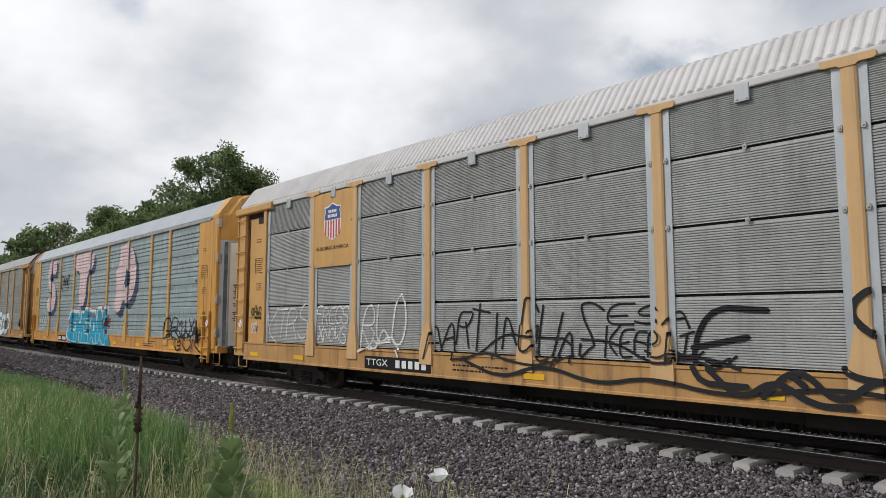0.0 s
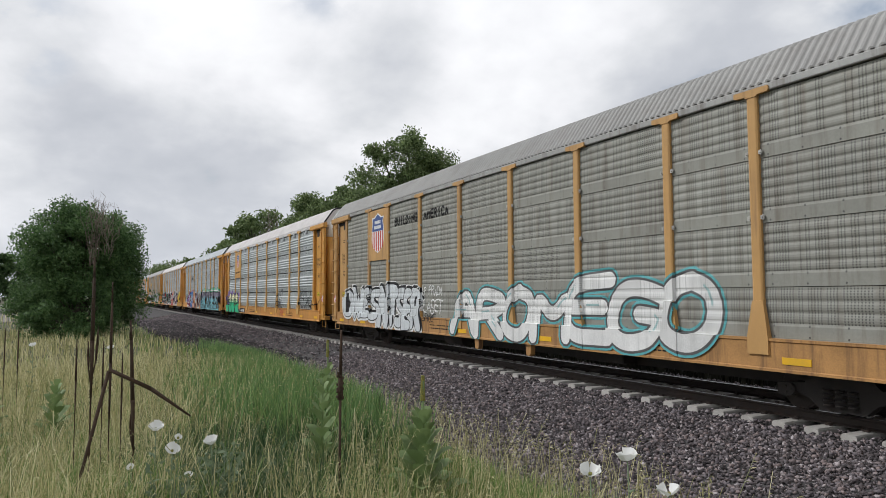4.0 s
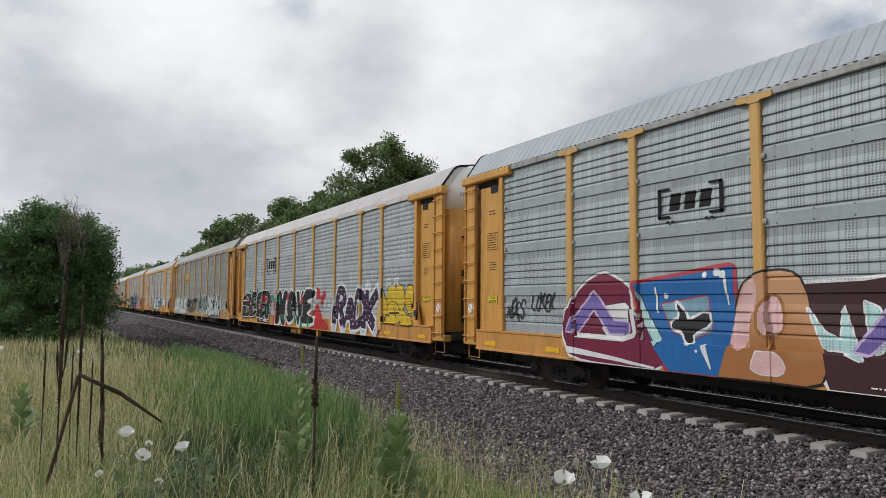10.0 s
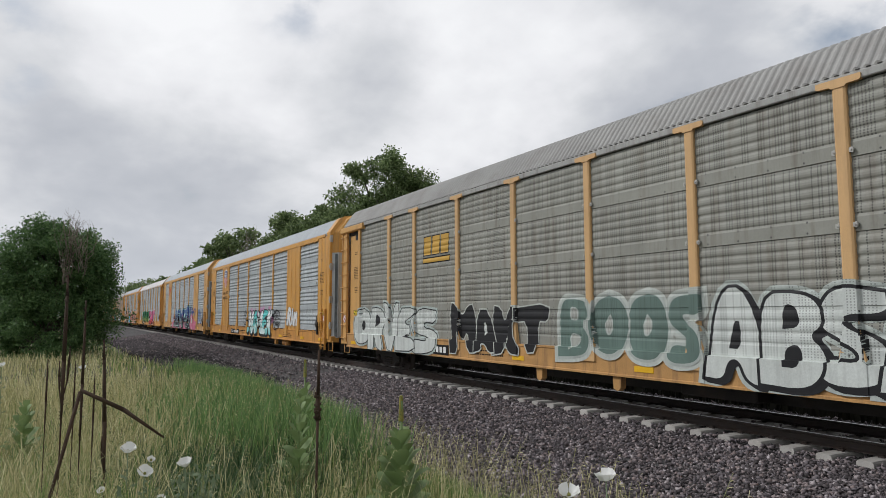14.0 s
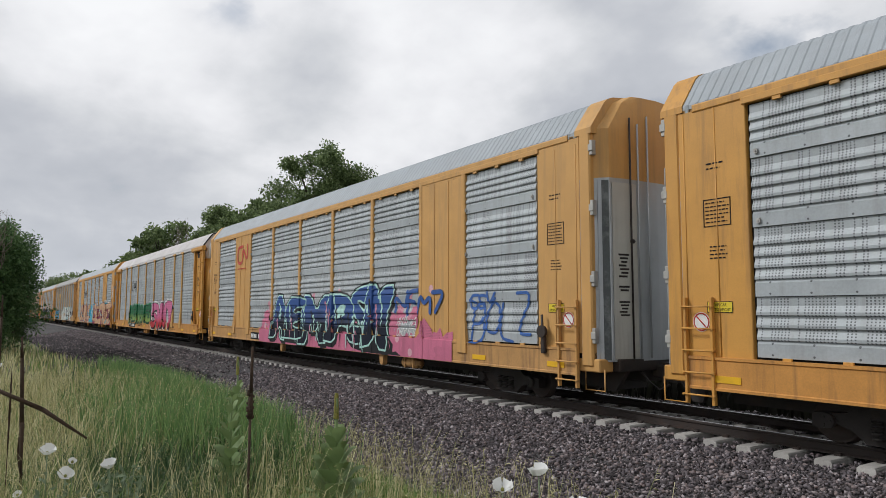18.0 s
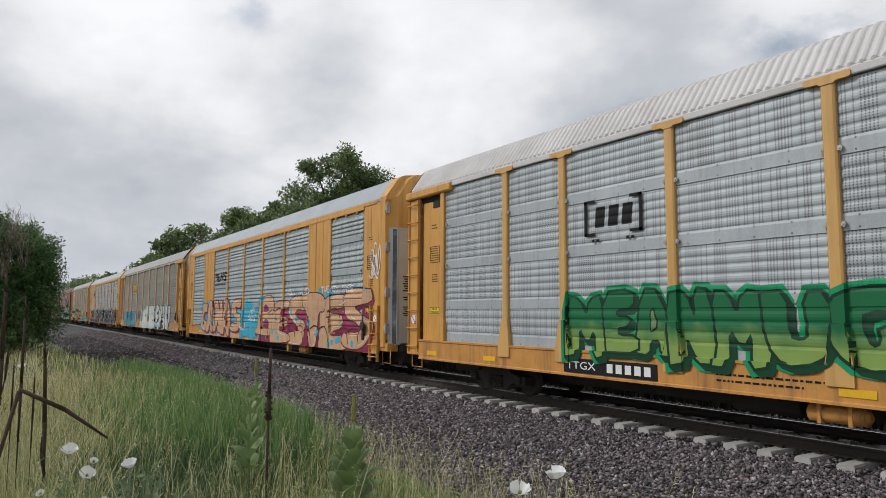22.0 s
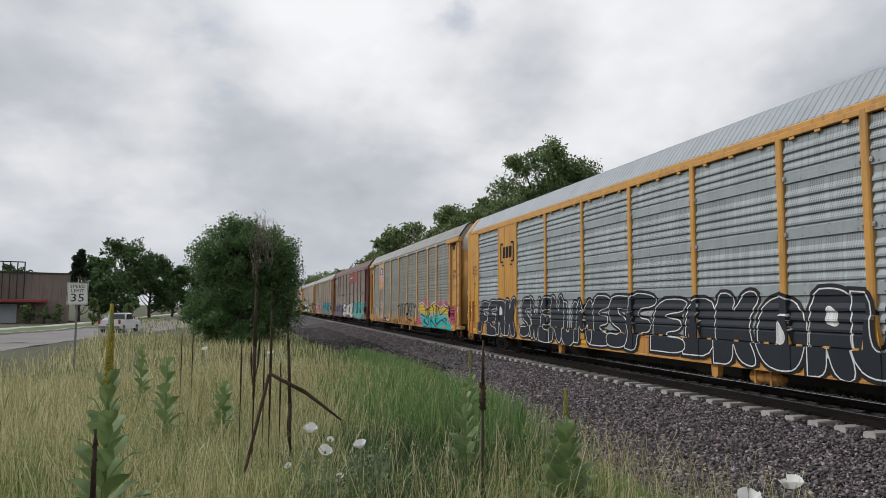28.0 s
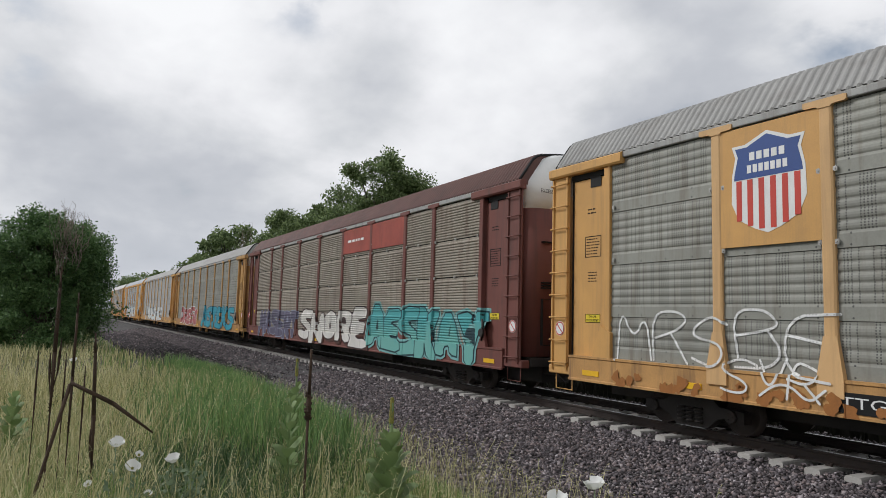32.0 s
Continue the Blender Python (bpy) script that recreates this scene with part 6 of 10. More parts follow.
def shield(car, x, z0, z1, y):
    """A railway's shield sign as plain shapes: blue head with a white band, red and white stripes below."""
    h = z1 - z0
    w = h * 0.40
    zm = z0 + h * 0.55

    def slab(pts, mat, lift, name):
        bm = bmesh.new()
        prism(bm, pts, y - lift, y - lift + 0.004, "y")
        return part(name, bm, mat, car)
    out = [(x, z0), (x + w * 0.35, z0 + h * 0.05), (x + w * 0.8, z0 + h * 0.15), (x + w, z0 + h * 0.32), (x + w * 0.98, z0 + h * 0.6), (x + w * 0.88, z0 + h * 0.78), (x + w * 0.98, z0 + h * 0.9), (x + w * 0.6, z0 + h * 0.9),
           (x, z0 + h), (x - w * 0.6, z0 + h * 0.9), (x - w * 0.98, z0 + h * 0.9), (x - w * 0.88, z0 + h * 0.78), (x - w * 0.98, z0 + h * 0.6), (x - w, z0 + h * 0.32), (x - w * 0.8, z0 + h * 0.15), (x - w * 0.35, z0 + h * 0.05)]
    slab(out, white_ink, 0.006, "shield_ground")
    head = [(x - w * 0.92, zm), (x + w * 0.92, zm), (x + w * 0.90, z0 + h * 0.62), (x + w * 0.80, z0 + h * 0.78), (x + w * 0.88, z0 + h * 0.87), (x + w * 0.55, z0 + h * 0.87), (x, z0 + h * 0.965), (x - w * 0.55, z0 + h * 0.87), (x - w * 0.88, z0 + h * 0.87), (x - w * 0.80, z0 + h * 0.78), (x - w * 0.90, z0 + h * 0.62)]
    slab(head, blue_ink, 0.010, "shield_head")
    for zz, ww in ((0.77, 0.50), (0.645, 0.56)):
        n = 5 if zz > 0.7 else 7
        for i in range(n):
            c = x - w * ww + (i + 0.5) * 2 * w * ww / n
            slab([(c - w * ww / n * 0.72, z0 + h * (zz - 0.04)), (c + w * ww / n * 0.72, z0 + h * (zz - 0.04)), (c + w * ww / n * 0.72, z0 + h * (zz + 0.04)), (c - w * ww / n * 0.72, z0 + h * (zz + 0.04))], white_ink, 0.014, "shield_bar")
    for i in range(6):
        c = x + w * (-0.78 + i * 0.312)
        lo = z0 + h * (0.03 + 0.15 * (abs(c - x) / w) ** 1.6)
        slab([(c - w * 0.075, lo + 0.01), (c + w * 0.075, lo + 0.01), (c + w * 0.075, zm - 0.015), (c - w * 0.075, zm - 0.015)], red_ink, 0.010, "shield_stripe")


def bracket_logo(car, x0, x1, z0, z1, mat, y, frame=True, kind="a"):
    """A railway's mark as plain blocks between square brackets."""
    h, w = z1 - z0, x1 - x0
    bm = bmesh.new()
    if frame:
        for s in (0, 1):
            xa = x0 if s == 0 else x1
            d = 1 if s == 0 else -1
            for a, b, c, e in ((0, 0.05, 0.15, 1), (0, 0.2, 0.93, 1.0), (0, 0.2, 0.15, 0.22)):
                p, q = sorted((xa + d * a * w, xa + d * b * w))
                box(bm, p, q, y - 0.004, y, z0 + c * h, z0 + e * h)
        for q in (0.16, 0.24, 0.76, 0.84):
            box(bm, x0 + (q - 0.025) * w, x0 + (q + 0.025) * w, y - 0.004, y, z0, z0 + 0.07 * h)
    part("logo_bracket", bm, mat, car) if frame else bm.free()
    c = Spray(kind)
    for i in range(3):
        a = x0 + w * (0.17 + 0.235 * i)
        c.patch([(a, z0 + h * 0.34), (a + w * 0.17, z0 + h * 0.34), (a + w * 0.20, z0 + h * 0.82), (a + w * 0.03, z0 + h * 0.82)])
    c.lay("logo_mark", car, mat, 0.004)


def gold_logo(car, x0, x1, z0, z1):
    """Three gold blocks with dark rims over a gold bar."""
    w, h = x1 - x0, z1 - z0
    for mat, q, lift in ((black_ink, 0.03, 0.004), (gold_ink, 0.0, 0.012)):
        c = Spray("a")
        for i in range(3):
            a = x0 + w * (0.02 + 0.33 * i)
            c.patch([(a - q, z0 + h * 0.30 - q), (a + w * 0.27 + q, z0 + h * 0.30 - q), (a + w * 0.30 + q, z1 + q), (a + w * 0.03 - q, z1 + q)])
        c.patch([(x0 - q, z0 - q), (x1 + q, z0 - q), (x1 + q, z0 + h * 0.16 + q), (x0 - q, z0 + h * 0.16 + q)])
        c.lay("logo_mark", car, mat, lift)


def sign_plate(car, a, b, z0, z1, ym, name="sign_plate"):
    bm = bmesh.new()
    box(bm, a, b, SIDE - 0.060, SIDE - 0.045, z0, z1, 0.004)
    part(name, bm, ym, car)


def number_board(car, x0, x1, mark=""):
    """The black board with the owner's mark and the car's number, as plain bars."""
    bm = bmesh.new()
    box(bm, x0, x1, -1.655, -1.640, 0.93, 1.22)
    part("number_board", bm, black_ink, car)
    n = 10
    for i in range(n):
        if i == 4 or (mark and i < 4):
            continue
        a = x0 + 0.06 + i * (x1 - x0 - 0.12) / n
        bm = bmesh.new()
        box(bm, a, a + (x1 - x0) / n * 0.62, -1.660, -1.654, 0.99, 1.16)
        part("number_bar", bm, white_ink, car)
    if mark:
        text_plate(car, mark, x0 + 0.06 + (x1 - x0) * 0.18, 1.075, 0.155, white_ink, -1.659, (x1 - x0) * 0.34, name="board_lettering")


def data_panel(car, s, kind, seed):
    """Small print, warning labels and the round no-hump sign on the end plates."""
    y = -1.503 if kind == "a" else -1.604
    a, b = sorted((s * 12.05, s * 12.55))
    bars(car, a + 0.08, b - 0.1, 4.42, 4.58, 2, black_ink, y, seed, "stencil")
    bm = bmesh.new()
    for p, q, c, d in ((a, b, 3.94, 3.955), (a, b, 3.50, 3.515), (a, a + 0.015, 3.5, 3.955), (b - 0.015, b, 3.5, 3.955)):
        box(bm, p, q, y - 0.003, y + 0.001, c, d)
    part("panel_border", bm, black_ink, car)
    bars(car, a + 0.04, b - 0.02, 3.54, 3.92, 6, black_ink, y, seed + 1, "stencil")
    bars(car, a + 0.1, b - 0.06, 2.95, 3.2, 4, black_ink, y, seed + 2, "stencil")
    bm = bmesh.new()
    box(bm, a + 0.02, b - 0.02, y - 0.004, y + 0.001, 2.10, 2.28)
    part("warning_label", bm, label_yellow, car, "yellow warning label")
    for zz, tx, wd in ((2.225, "THIS CAR", 0.24), (2.145, "EXCESS HEIGHT", 0.38)):
        text_plate(car, tx, (a + b) / 2, zz, 0.05, black_ink, y - 0.006, wd, name="label_lettering")
    for q in ((a + 0.02, b - 0.02, 2.270, 2.28), (a + 0.02, b - 0.02, 2.10, 2.11), (a + 0.02, a + 0.03, 2.11, 2.27), (b - 0.03, b - 0.02, 2.11, 2.27)):
        bm = bmesh.new()
        box(bm, q[0], q[1], y - 0.006, y - 0.003, q[2], q[3])
        part("label_border", bm, black_ink, car)
    xc = s * 13.27 if kind == "a" else s * 12.65
    yy = -1.603 if kind == "a" else -1.606
    bm = bmesh.new()
    disc(bm, (xc, yy, 1.95), 0.16, "y", 20, 0.006)
    part("round_sign", bm, white_ink, car)
    bm = bmesh.new()
    for i in range(20):
        t0, t1 = 2 * math.pi * i / 20, 2 * math.pi * (i + 1) / 20
        rod(bm, (xc + 0.14 * math.cos(t0), yy - 0.004, 1.95 + 0.14 * math.sin(t0)), (xc + 0.14 * math.cos(t1), yy - 0.004, 1.95 + 0.14 * math.sin(t1)), 0.012, 4)
    rod(bm, (xc - 0.1, yy - 0.004, 2.05), (xc + 0.1, yy - 0.004, 1.85), 0.012, 4)
    part("round_sign_ring", bm, red_ink, car, "red ring with a slash")
    if kind == "b" and s > 0:
        bm = bmesh.new()
        tube(bm, [(11.92, -1.68, 1.45), (12.0, -1.72, 1.75), (11.96, -1.70, 2.05)], 0.028, 6)
        disc(bm, (11.98, -1.72, 1.70), 0.13, "y", 12, 0.07)
        box(bm, 11.93, 12.05, -1.73, -1.64, 1.25, 1.62, 0.02)
        part("hand_brake", bm, steel_dark, car, "greasy hand brake housing")
    if kind == "a" and s > 0:
        # a framed hatch and small print on the end door
        for nm, y0, y1, z0, z1 in (("hatch_frame", -1.0, -0.985, 1.5, 2.65), ("hatch_frame", -0.615, -0.60, 1.5, 2.65), ("hatch_frame", -0.985, -0.615, 2.635, 2.65), ("hatch_frame", -0.985, -0.615, 1.5, 1.515)):
            bm = bmesh.new()
            box(bm, 13.60, 13.69, y0, y1, z0, z1)
            part(nm, bm, steel_dark, car)
        for z0, z1, k in ((4.05, 4.12, 1), (2.9, 3.1, 3)):
            for i in range(k):
                zz = z0 + (z1 - z0) * i / k
                bm = bmesh.new()
                box(bm, 13.60, 13.687, -1.0, -0.35, zz, zz + 0.035)
                part("stencil", bm, black_ink, car)
        text_plate(car, "EXCESS HEIGHT CAR", s * 13.69, 5.35, 0.10, black_ink, -0.55, 1.1, name="door_lettering").rotation_euler = Euler((radians(90), 0, radians(90)))
        bm = bmesh.new()
        box(bm, 13.64, 13.70, -0.62, -0.1, 3.62, 3.72)
        part("door_handle", bm, black_gap, car, "black bar handle")
        if car is car_green:
            return
        # the brake wheel's lever
        bm = bmesh.new()
        tube(bm, [(11.95, -1.66, 1.55), (12.05, -1.70, 1.9), (12.0, -1.68, 2.1)], 0.03, 6)
        disc(bm, (12.0, -1.71, 1.75), 0.11, "y", 14, 0.06)
        part("hand_brake", bm, steel_dark, car, "greasy hand brake housing")


def decorate():
    W, K = paint((0.72, 0.72, 0.70)), paint((0.018, 0.018, 0.02))
    pale = paint((0.62, 0.64, 0.62))
    # lead car
    c, k = car_lead, "a"
    sign_plate(c, -9.02, -7.05, 3.46, 5.44, yellow["pale"])
    shield(c, -8.05, 4.15, 5.15, SIDE - 0.060)
    text_plate(c, "BUILDING AMERICA", -8.05, 3.95, 0.10, black_ink, SIDE - 0.066, 1.5)
    tag(c, k, "KTRS", -11.5, -9.2, 1.5, 2.35, W, 0.025, 1)
    tag(c, k, "FREGS", -8.8, -7.3, 1.95, 2.4, W, 0.024, 2, wild=0.05)
    tag(c, k, "XNOWS", -8.7, -7.4, 1.5, 1.9, W, 0.022, 22, wild=0.05)
    tag(c, k, "BLO", -6.7, -5.0, 1.45, 2.45, W, 0.028, 3, swirl=2)
    tag(c, k, "AARTINGUAS", -4.2, 0.2, 1.42, 2.35, K, 0.022, 4, swirl=3, wild=0.16)
    tag(c, k, "ESA", 0.4, 1.9, 2.0, 2.3, K, 0.018, 5)
    tag(c, k, "KEEPIT", 0.35, 1.9, 1.45, 1.9, K, 0.018, 6, swirl=3)
    tag(c, k, "E.S", 2.0, 5.0, 1.2, 2.45, K, 0.045, 7, swirl=2)
    tag(c, k, "<@V", 4.7, 8.2, 1.0, 2.5, K, 0.05, 8, swirl=4)
    s = Spray(k)
    s.stroke(soften([(-3, 1.25), (-2, 0.95), (-1, 1.3), (0.2, 0.98), (1.2, 1.2), (2.5, 0.95), (4, 1.25), (5.5, 0.95), (7, 1.2), (8.5, 1.0)], 3), 0.032)
    s.lay("spray_line", c, K, 0.02, "long sprayed line along the sill")
    tag(c, k, "SWERNGS", -12.72, -12.0, 2.1, 2.45, K, 0.015, 16, swirl=1)
    tag(c, k, "SEOIR", -12.7, -12.05, 1.65, 1.95, W, 0.014, 17)
    number_board(c, -6.5, -4.1, "TTGX")
    # pink letters
    c = car_pink
    pink, slate = paint((0.66, 0.49, 0.48)), paint((0.035, 0.055, 0.095))
    for ch, a, b, z0, z1, sl in (("S", -9.95, -8.0, 2.45, 5.36, 0.0), ("T", -4.25, -1.0, 2.75, 5.40, 0.10), ("p", 2.35, 5.25, 2.35, 5.40, 0.0)):
        piece(c, k, ch, (a, b), z0, z1, pink, pink, 0.015, slate, shade=slate, shade_by=(0.40, -0.24), slant=sl, wild=0.02, lap=0.0, seed=5, label="large pale pink painted letter")
    r = random.Random(4)
    for cl, top in ((paint((0.42, 0.46, 0.47)), 0.10), (pink, 0.09), (slate, 0.08)):
        s = Spray(k)
        for i in range(34):
            b, w = r.choice(((-9.0, 1.3), (-2.8, 1.9), (3.8, 2.0)))
            t = r.uniform(0, 2 * math.pi)
            s.blob((b + math.cos(t) * w * r.uniform(0.8, 1.25), 3.9 + math.sin(t) * 1.5), r.uniform(0.03, top), 8, r.uniform(0.6, 1.4), r)
        s.lay("spray_patch", c, cl, 0.003)
    sea, ice, crimson = paint((0.03, 0.24, 0.34), (0.015, 0.32, 0.46), 1.0, 2.3), paint((0.55, 0.70, 0.72)), paint((0.46, 0.05, 0.07))
    s = Spray(k)
    s.patch([(-4.6, 0.88), (-4.8, 1.7), (-4.4, 2.35), (0.6, 2.5), (1.3, 2.0), (1.9, 1.5), (2.45, 0.88)])
    s.lay("spray_undercoat", c, paint((0.07, 0.42, 0.55), (0.02, 0.28, 0.42), 0.9, 1.7), 0.022)
    piece(c, k, "CHEAK", (-4.85, -3.45, -2.2, -1.05, 0.2, 1.65), 0.95, 2.45, sea, ice, 0.045, ice, shade=paint((0.01, 0.16, 0.26)), shade_by=(0.10, -0.10), halo=((crimson, 0.21), (W, 0.17), (ice, 0.10)), slant=-0.05, lap=0.09, wild=0.05, seed=11)
    s = Spray(k)
    for x, z in ((-4.95, 1.9), (-0.9, 2.3), (-0.4, 2.2), (2.0, 2.0), (0.9, 2.55)):
        for q in range(5):
            t = q * 2 * math.pi / 5 + 1.57
            s.stroke([(x, z), (x + 0.17 * math.cos(t), z + 0.17 * math.sin(t))], 0.05, 0.05, 0.005, cap=False)
    s.lay("spray_star", c, crimson, 0.075, "small red sprayed stars")
    tag(c, k, "DASE", 0.9, 2.0, 1.75, 2.1, K, 0.035, 12)
    tag(c, k, "WWW", -11.3, -9.6, 1.35, 2.3, W, 0.03, 13)
    tag(c, k, "DEMIX", 8.9, 11.5, 1.45, 2.15, K, 0.028, 14, swirl=3)
    tag(c, k, "@OK", 9.8, 12.4, 0.92, 1.45, K, 0.028, 15)
    bracket_logo(c, -6.75, -5.2, 3.58, 4.45, black_ink, SIDE - 0.040)
    number_board(c, -6.6, -5.0)
    # slogan car
    c = car_slogan
    sign_plate(c, -9.02, -7.05, 3.46, 5.44, yellow["rusty"])
    shield(c, -8.03, 3.75, 5.3, SIDE - 0.060)
    tag(c, k, "BUILDING", -6.42, -4.50, 4.66, 4.93, black_ink, 0.034, 24, slant=0, wild=0, gap=0.42, label="black stencilled slogan")
    tag(c, k, "AMERICA", -3.95, -2.20, 4.66, 4.93, black_ink, 0.034, 25, slant=0, wild=0, gap=0.42, label="black stencilled slogan")
    silver = paint((0.60, 0.63, 0.64))
    piece(c, k, "OWES", (-11.95, -10.8, -9.7, -8.85, -7.95), 1.18, 2.38, silver, K, 0.035, K, shade=K, shade_by=(0.07, 0.06), halo=((W, 0.12),), smooth=3, wild=0.05, lap=0.10, seed=21)
    piece(c, k, "NTSER", (-7.9, -6.95, -6.25, -5.6, -5.0, -4.1), 0.93, 2.44, silver, K, 0.035, K, shade=K, shade_by=(0.08, 0.06), halo=((W, 0.13),), smooth=3, wild=0.05, lap=0.13, seed=22)
    tag(c, k, "LASET", -4.0, -2.6, 1.55, 1.95, W, 0.022, 26)
    tag(c, k, "SNKE", -3.9, -3.1, 1.25, 1.5, K, 0.016, 27)
    tag(c, k, "PIP PRADA", -4.35, -2.6, 2.1, 2.4, W, 0.02, 22)
    bubble(c, k, "AROMEGO", -2.0, 8.4, 0.88, 2.5, W, paint((0.10, 0.10, 0.10)), 23, halo=paint((0.12, 0.40, 0.42)), shine=paint((0.35, 0.50, 0.50)))
    number_board(c, -6.6, -4.2)
    # green letters
    c = car_green
    sign_plate(c, -9.02, -7.05, 3.46, 5.42, yellow["bright"])
    shield(c, -8.03, 4.2, 5.25, SIDE - 0.060)
    text_plate(c, "BUILDING AMERICA", -8.03, 3.85, 0.11, black_ink, SIDE - 0.066, 1.6)
    lilac = paint((0.24, 0.17, 0.42))
    wash(c, k, -12.9, -7.4, 1.5, 2.35, lilac, 30, 70, 0.002, 0.3)
    s = Spray(k)
    s.patch([(-12.6, 0.88), (-12.4, 1.15), (-11.0, 1.3), (-8.5, 1.28), (-7.2, 1.1), (-6.8, 0.88)])
    s.lay("spray_undercoat", c, paint((0.02, 0.40, 0.17)), 0.012)
    # four leaning humps, each with a heavy black shadow
    cream = paint((0.66, 0.64, 0.40), (0.03, 0.46, 0.22), 1.3, 2.15)
    for x, wd in ((-12.35, 0.8), (-11.15, 1.0), (-9.95, 1.05), (-8.6, 1.15)):
        hump = soften([(x - 0.30, 1.30), (x - 0.50 * wd, 1.85), (x - 0.34 * wd, 2.18), (x, 2.33), (x + 0.34 * wd, 2.20), (x + 0.42 * wd, 1.85), (x + 0.75 * wd, 1.45), (x + 1.15 * wd, 0.88), (x + 0.15, 0.88)], 1)
        for mat, wide, move, lift, name in ((K, 0.03, 0.26, 0.026, "spray_shade"), (K, 0.035, 0.0, 0.034, "painted_letter"), (cream, 0.0, 0.0, 0.042, "letter_fill")):
            s = Spray(k)
            s.patch(grow(np.array(hump), wide) + np.array((move, 0.0)))
            s.lay(name, c, mat, lift)
    s = Spray(k)
    for p in ([(-12.0, 1.75), (-11.7, 1.35), (-11.6, 0.9)], [(-10.95, 1.9), (-10.5, 1.3), (-10.15, 0.9)], [(-9.85, 1.95), (-9.7, 1.5), (-9.3, 1.35)], [(-8.9, 1.55), (-8.2, 1.5), (-7.9, 1.7)], [(-11.3, 1.55), (-10.9, 1.4), (-10.8, 1.15)]):
        s.stroke(soften(p, 1), 0.05, 0.07, 0.02)
    s.lay("spray_line", c, K, 0.060)
    tag(c, k, "KOYZ", 4.1, 5.5, 1.5, 2.4, K, 0.02, 32, swirl=3)
    tag(c, k, "KERIMO", 9.2, 11.3, 1.5, 2.35, K, 0.022, 33, swirl=3)
    tag(c, k, "RX", 5.3, 6.0, 1.0, 1.3, red_ink, 0.03, 34)
    number_board(c, -7.3, -5.1, "TTGX")
    # turquoise car
    c = car_teal
    bracket_logo(c, -6.4, -4.92, 3.60, 4.27, black_ink, SIDE - 0.040)
    wild_letters(c, k, W, K)
    piece(c, k, "UM", (-1.2, 0.0, 1.3), 0.98, 2.45, paint((0.075, 0.03, 0.03)), paint((0.72, 0.62, 0.56)), 0.055, halo=((paint((0.30, 0.52, 0.52)), 0.13),), smooth=2, wild=0.05, lap=0.05, seed=45)
    # green hills, a black ground with a white rim, then letters from violet grey down to turquoise
    hills = ((1.45, 2.5, 2.72), (2.3, 4.4, 2.85), (4.3, 5.6, 2.80), (5.3, 6.8, 2.71), (6.7, 8.6, 2.86), (8.1, 10.3, 2.86), (9.9, 12.4, 2.88))
    for mat, more, lift in ((paint((0.01, 0.14, 0.06)), 0.035, 0.001), (paint((0.12, 0.44, 0.24), (0.42, 0.62, 0.48), 1.6, 2.9), 0.0, 0.007)):
        s = Spray(k)
        for a, b, z in hills:
            s.hill(a - more, b + more, 2.40, z + more)
        s.lay("spray_hill", c, mat, lift)
    s = Spray(k)
    s.stroke(soften([(1.3, 1.6), (1.5, 2.50), (3.0, 2.60), (4.4, 2.50), (4.7, 2.35), (5.4, 2.62), (6.6, 2.40), (7.2, 2.68), (9.8, 2.58), (12.2, 2.66), (12.4, 1.2)], 1), 0.055)
    s.lay("spray_rim", c, W, 0.015)
    s = Spray(k)
    s.ground(1.4, 12.3, 0.87, 2.50, random.Random(41), 0.05)
    s.lay("spray_undercoat", c, K, 0.022)
    sky_ink, mist = paint((0.19, 0.16, 0.215), (0.19, 0.46, 0.52), 1.35, 2.45), paint((0.45, 0.68, 0.72))
    s = Spray(k)
    s.ground(1.5, 12.2, 0.87, 1.06, random.Random(40), 0.12)
    s.lay("spray_undercoat", c, paint((0.20, 0.50, 0.55)), 0.030)
    piece(c, k, "EUTSCNEST", (1.55, 2.5, 3.65, 4.75, 6.05, 7.1, 8.4, 9.6, 10.9, 12.2), 1.0, 2.46, sky_ink, K, 0.05, K, wild=0.09, slant=-0.10, lap=-0.03, smooth=1, seed=46)
    for colour, n, w, sd in ((mist, 9, 0.030, 47), (K, 20, 0.055, 48), (paint((0.20, 0.50, 0.55)), 12, 0.085, 43)):
        r = random.Random(sd)
        s = Spray(k)
        for i in range(n):
            x, z = 1.7 + 10.2 * (i + r.random()) / n, r.uniform(0.95, 1.5)
            q, h = r.uniform(0.3, 0.7), r.uniform(0.25, 0.6)
            s.stroke(soften([(x, z - h * 0.4), (x + q * 0.35, z + h), (x + q, z + h * 0.5), (x + q * 1.5, z - h * 0.5)], 3), w, 0.07, w * 0.25)
        s.lay("spray_sweep", c, colour, 0.088 + 0.010 * (sd - 43))
    s = Spray(k)
    for i in range(16):
        s.blob((2.2 + i * 0.62, 2.30 + 0.05 * (i % 3)), 0.035 + 0.015 * (i % 2), 9)
    s.lay("spray_dots", c, paint((0.55, 0.54, 0.56)), 0.09)
    tag(c, k, "NOCS", -11.45, -10.75, 1.75, 2.2, K, 0.022, 49, swirl=2)
    tag(c, k, "LOKEK", -10.45, -9.6, 1.95, 2.3, K, 0.022, 47)
    # white roofed car
    c = car_white
    bracket_logo(c, -6.55, -4.75, 3.55, 4.42, black_ink, SIDE - 0.040)
    gr, rd = paint((0.015, 0.26, 0.11)), paint((0.45, 0.03, 0.03))
    wash(c, k, -11.6, -4.6, 1.2, 2.6, gr, 50, 34, 0.002, 0.3)
    wash(c, k, -4.9, 3.0, 1.0, 2.5, rd, 49, 34, 0.003, 0.32)
    s = Spray(k)
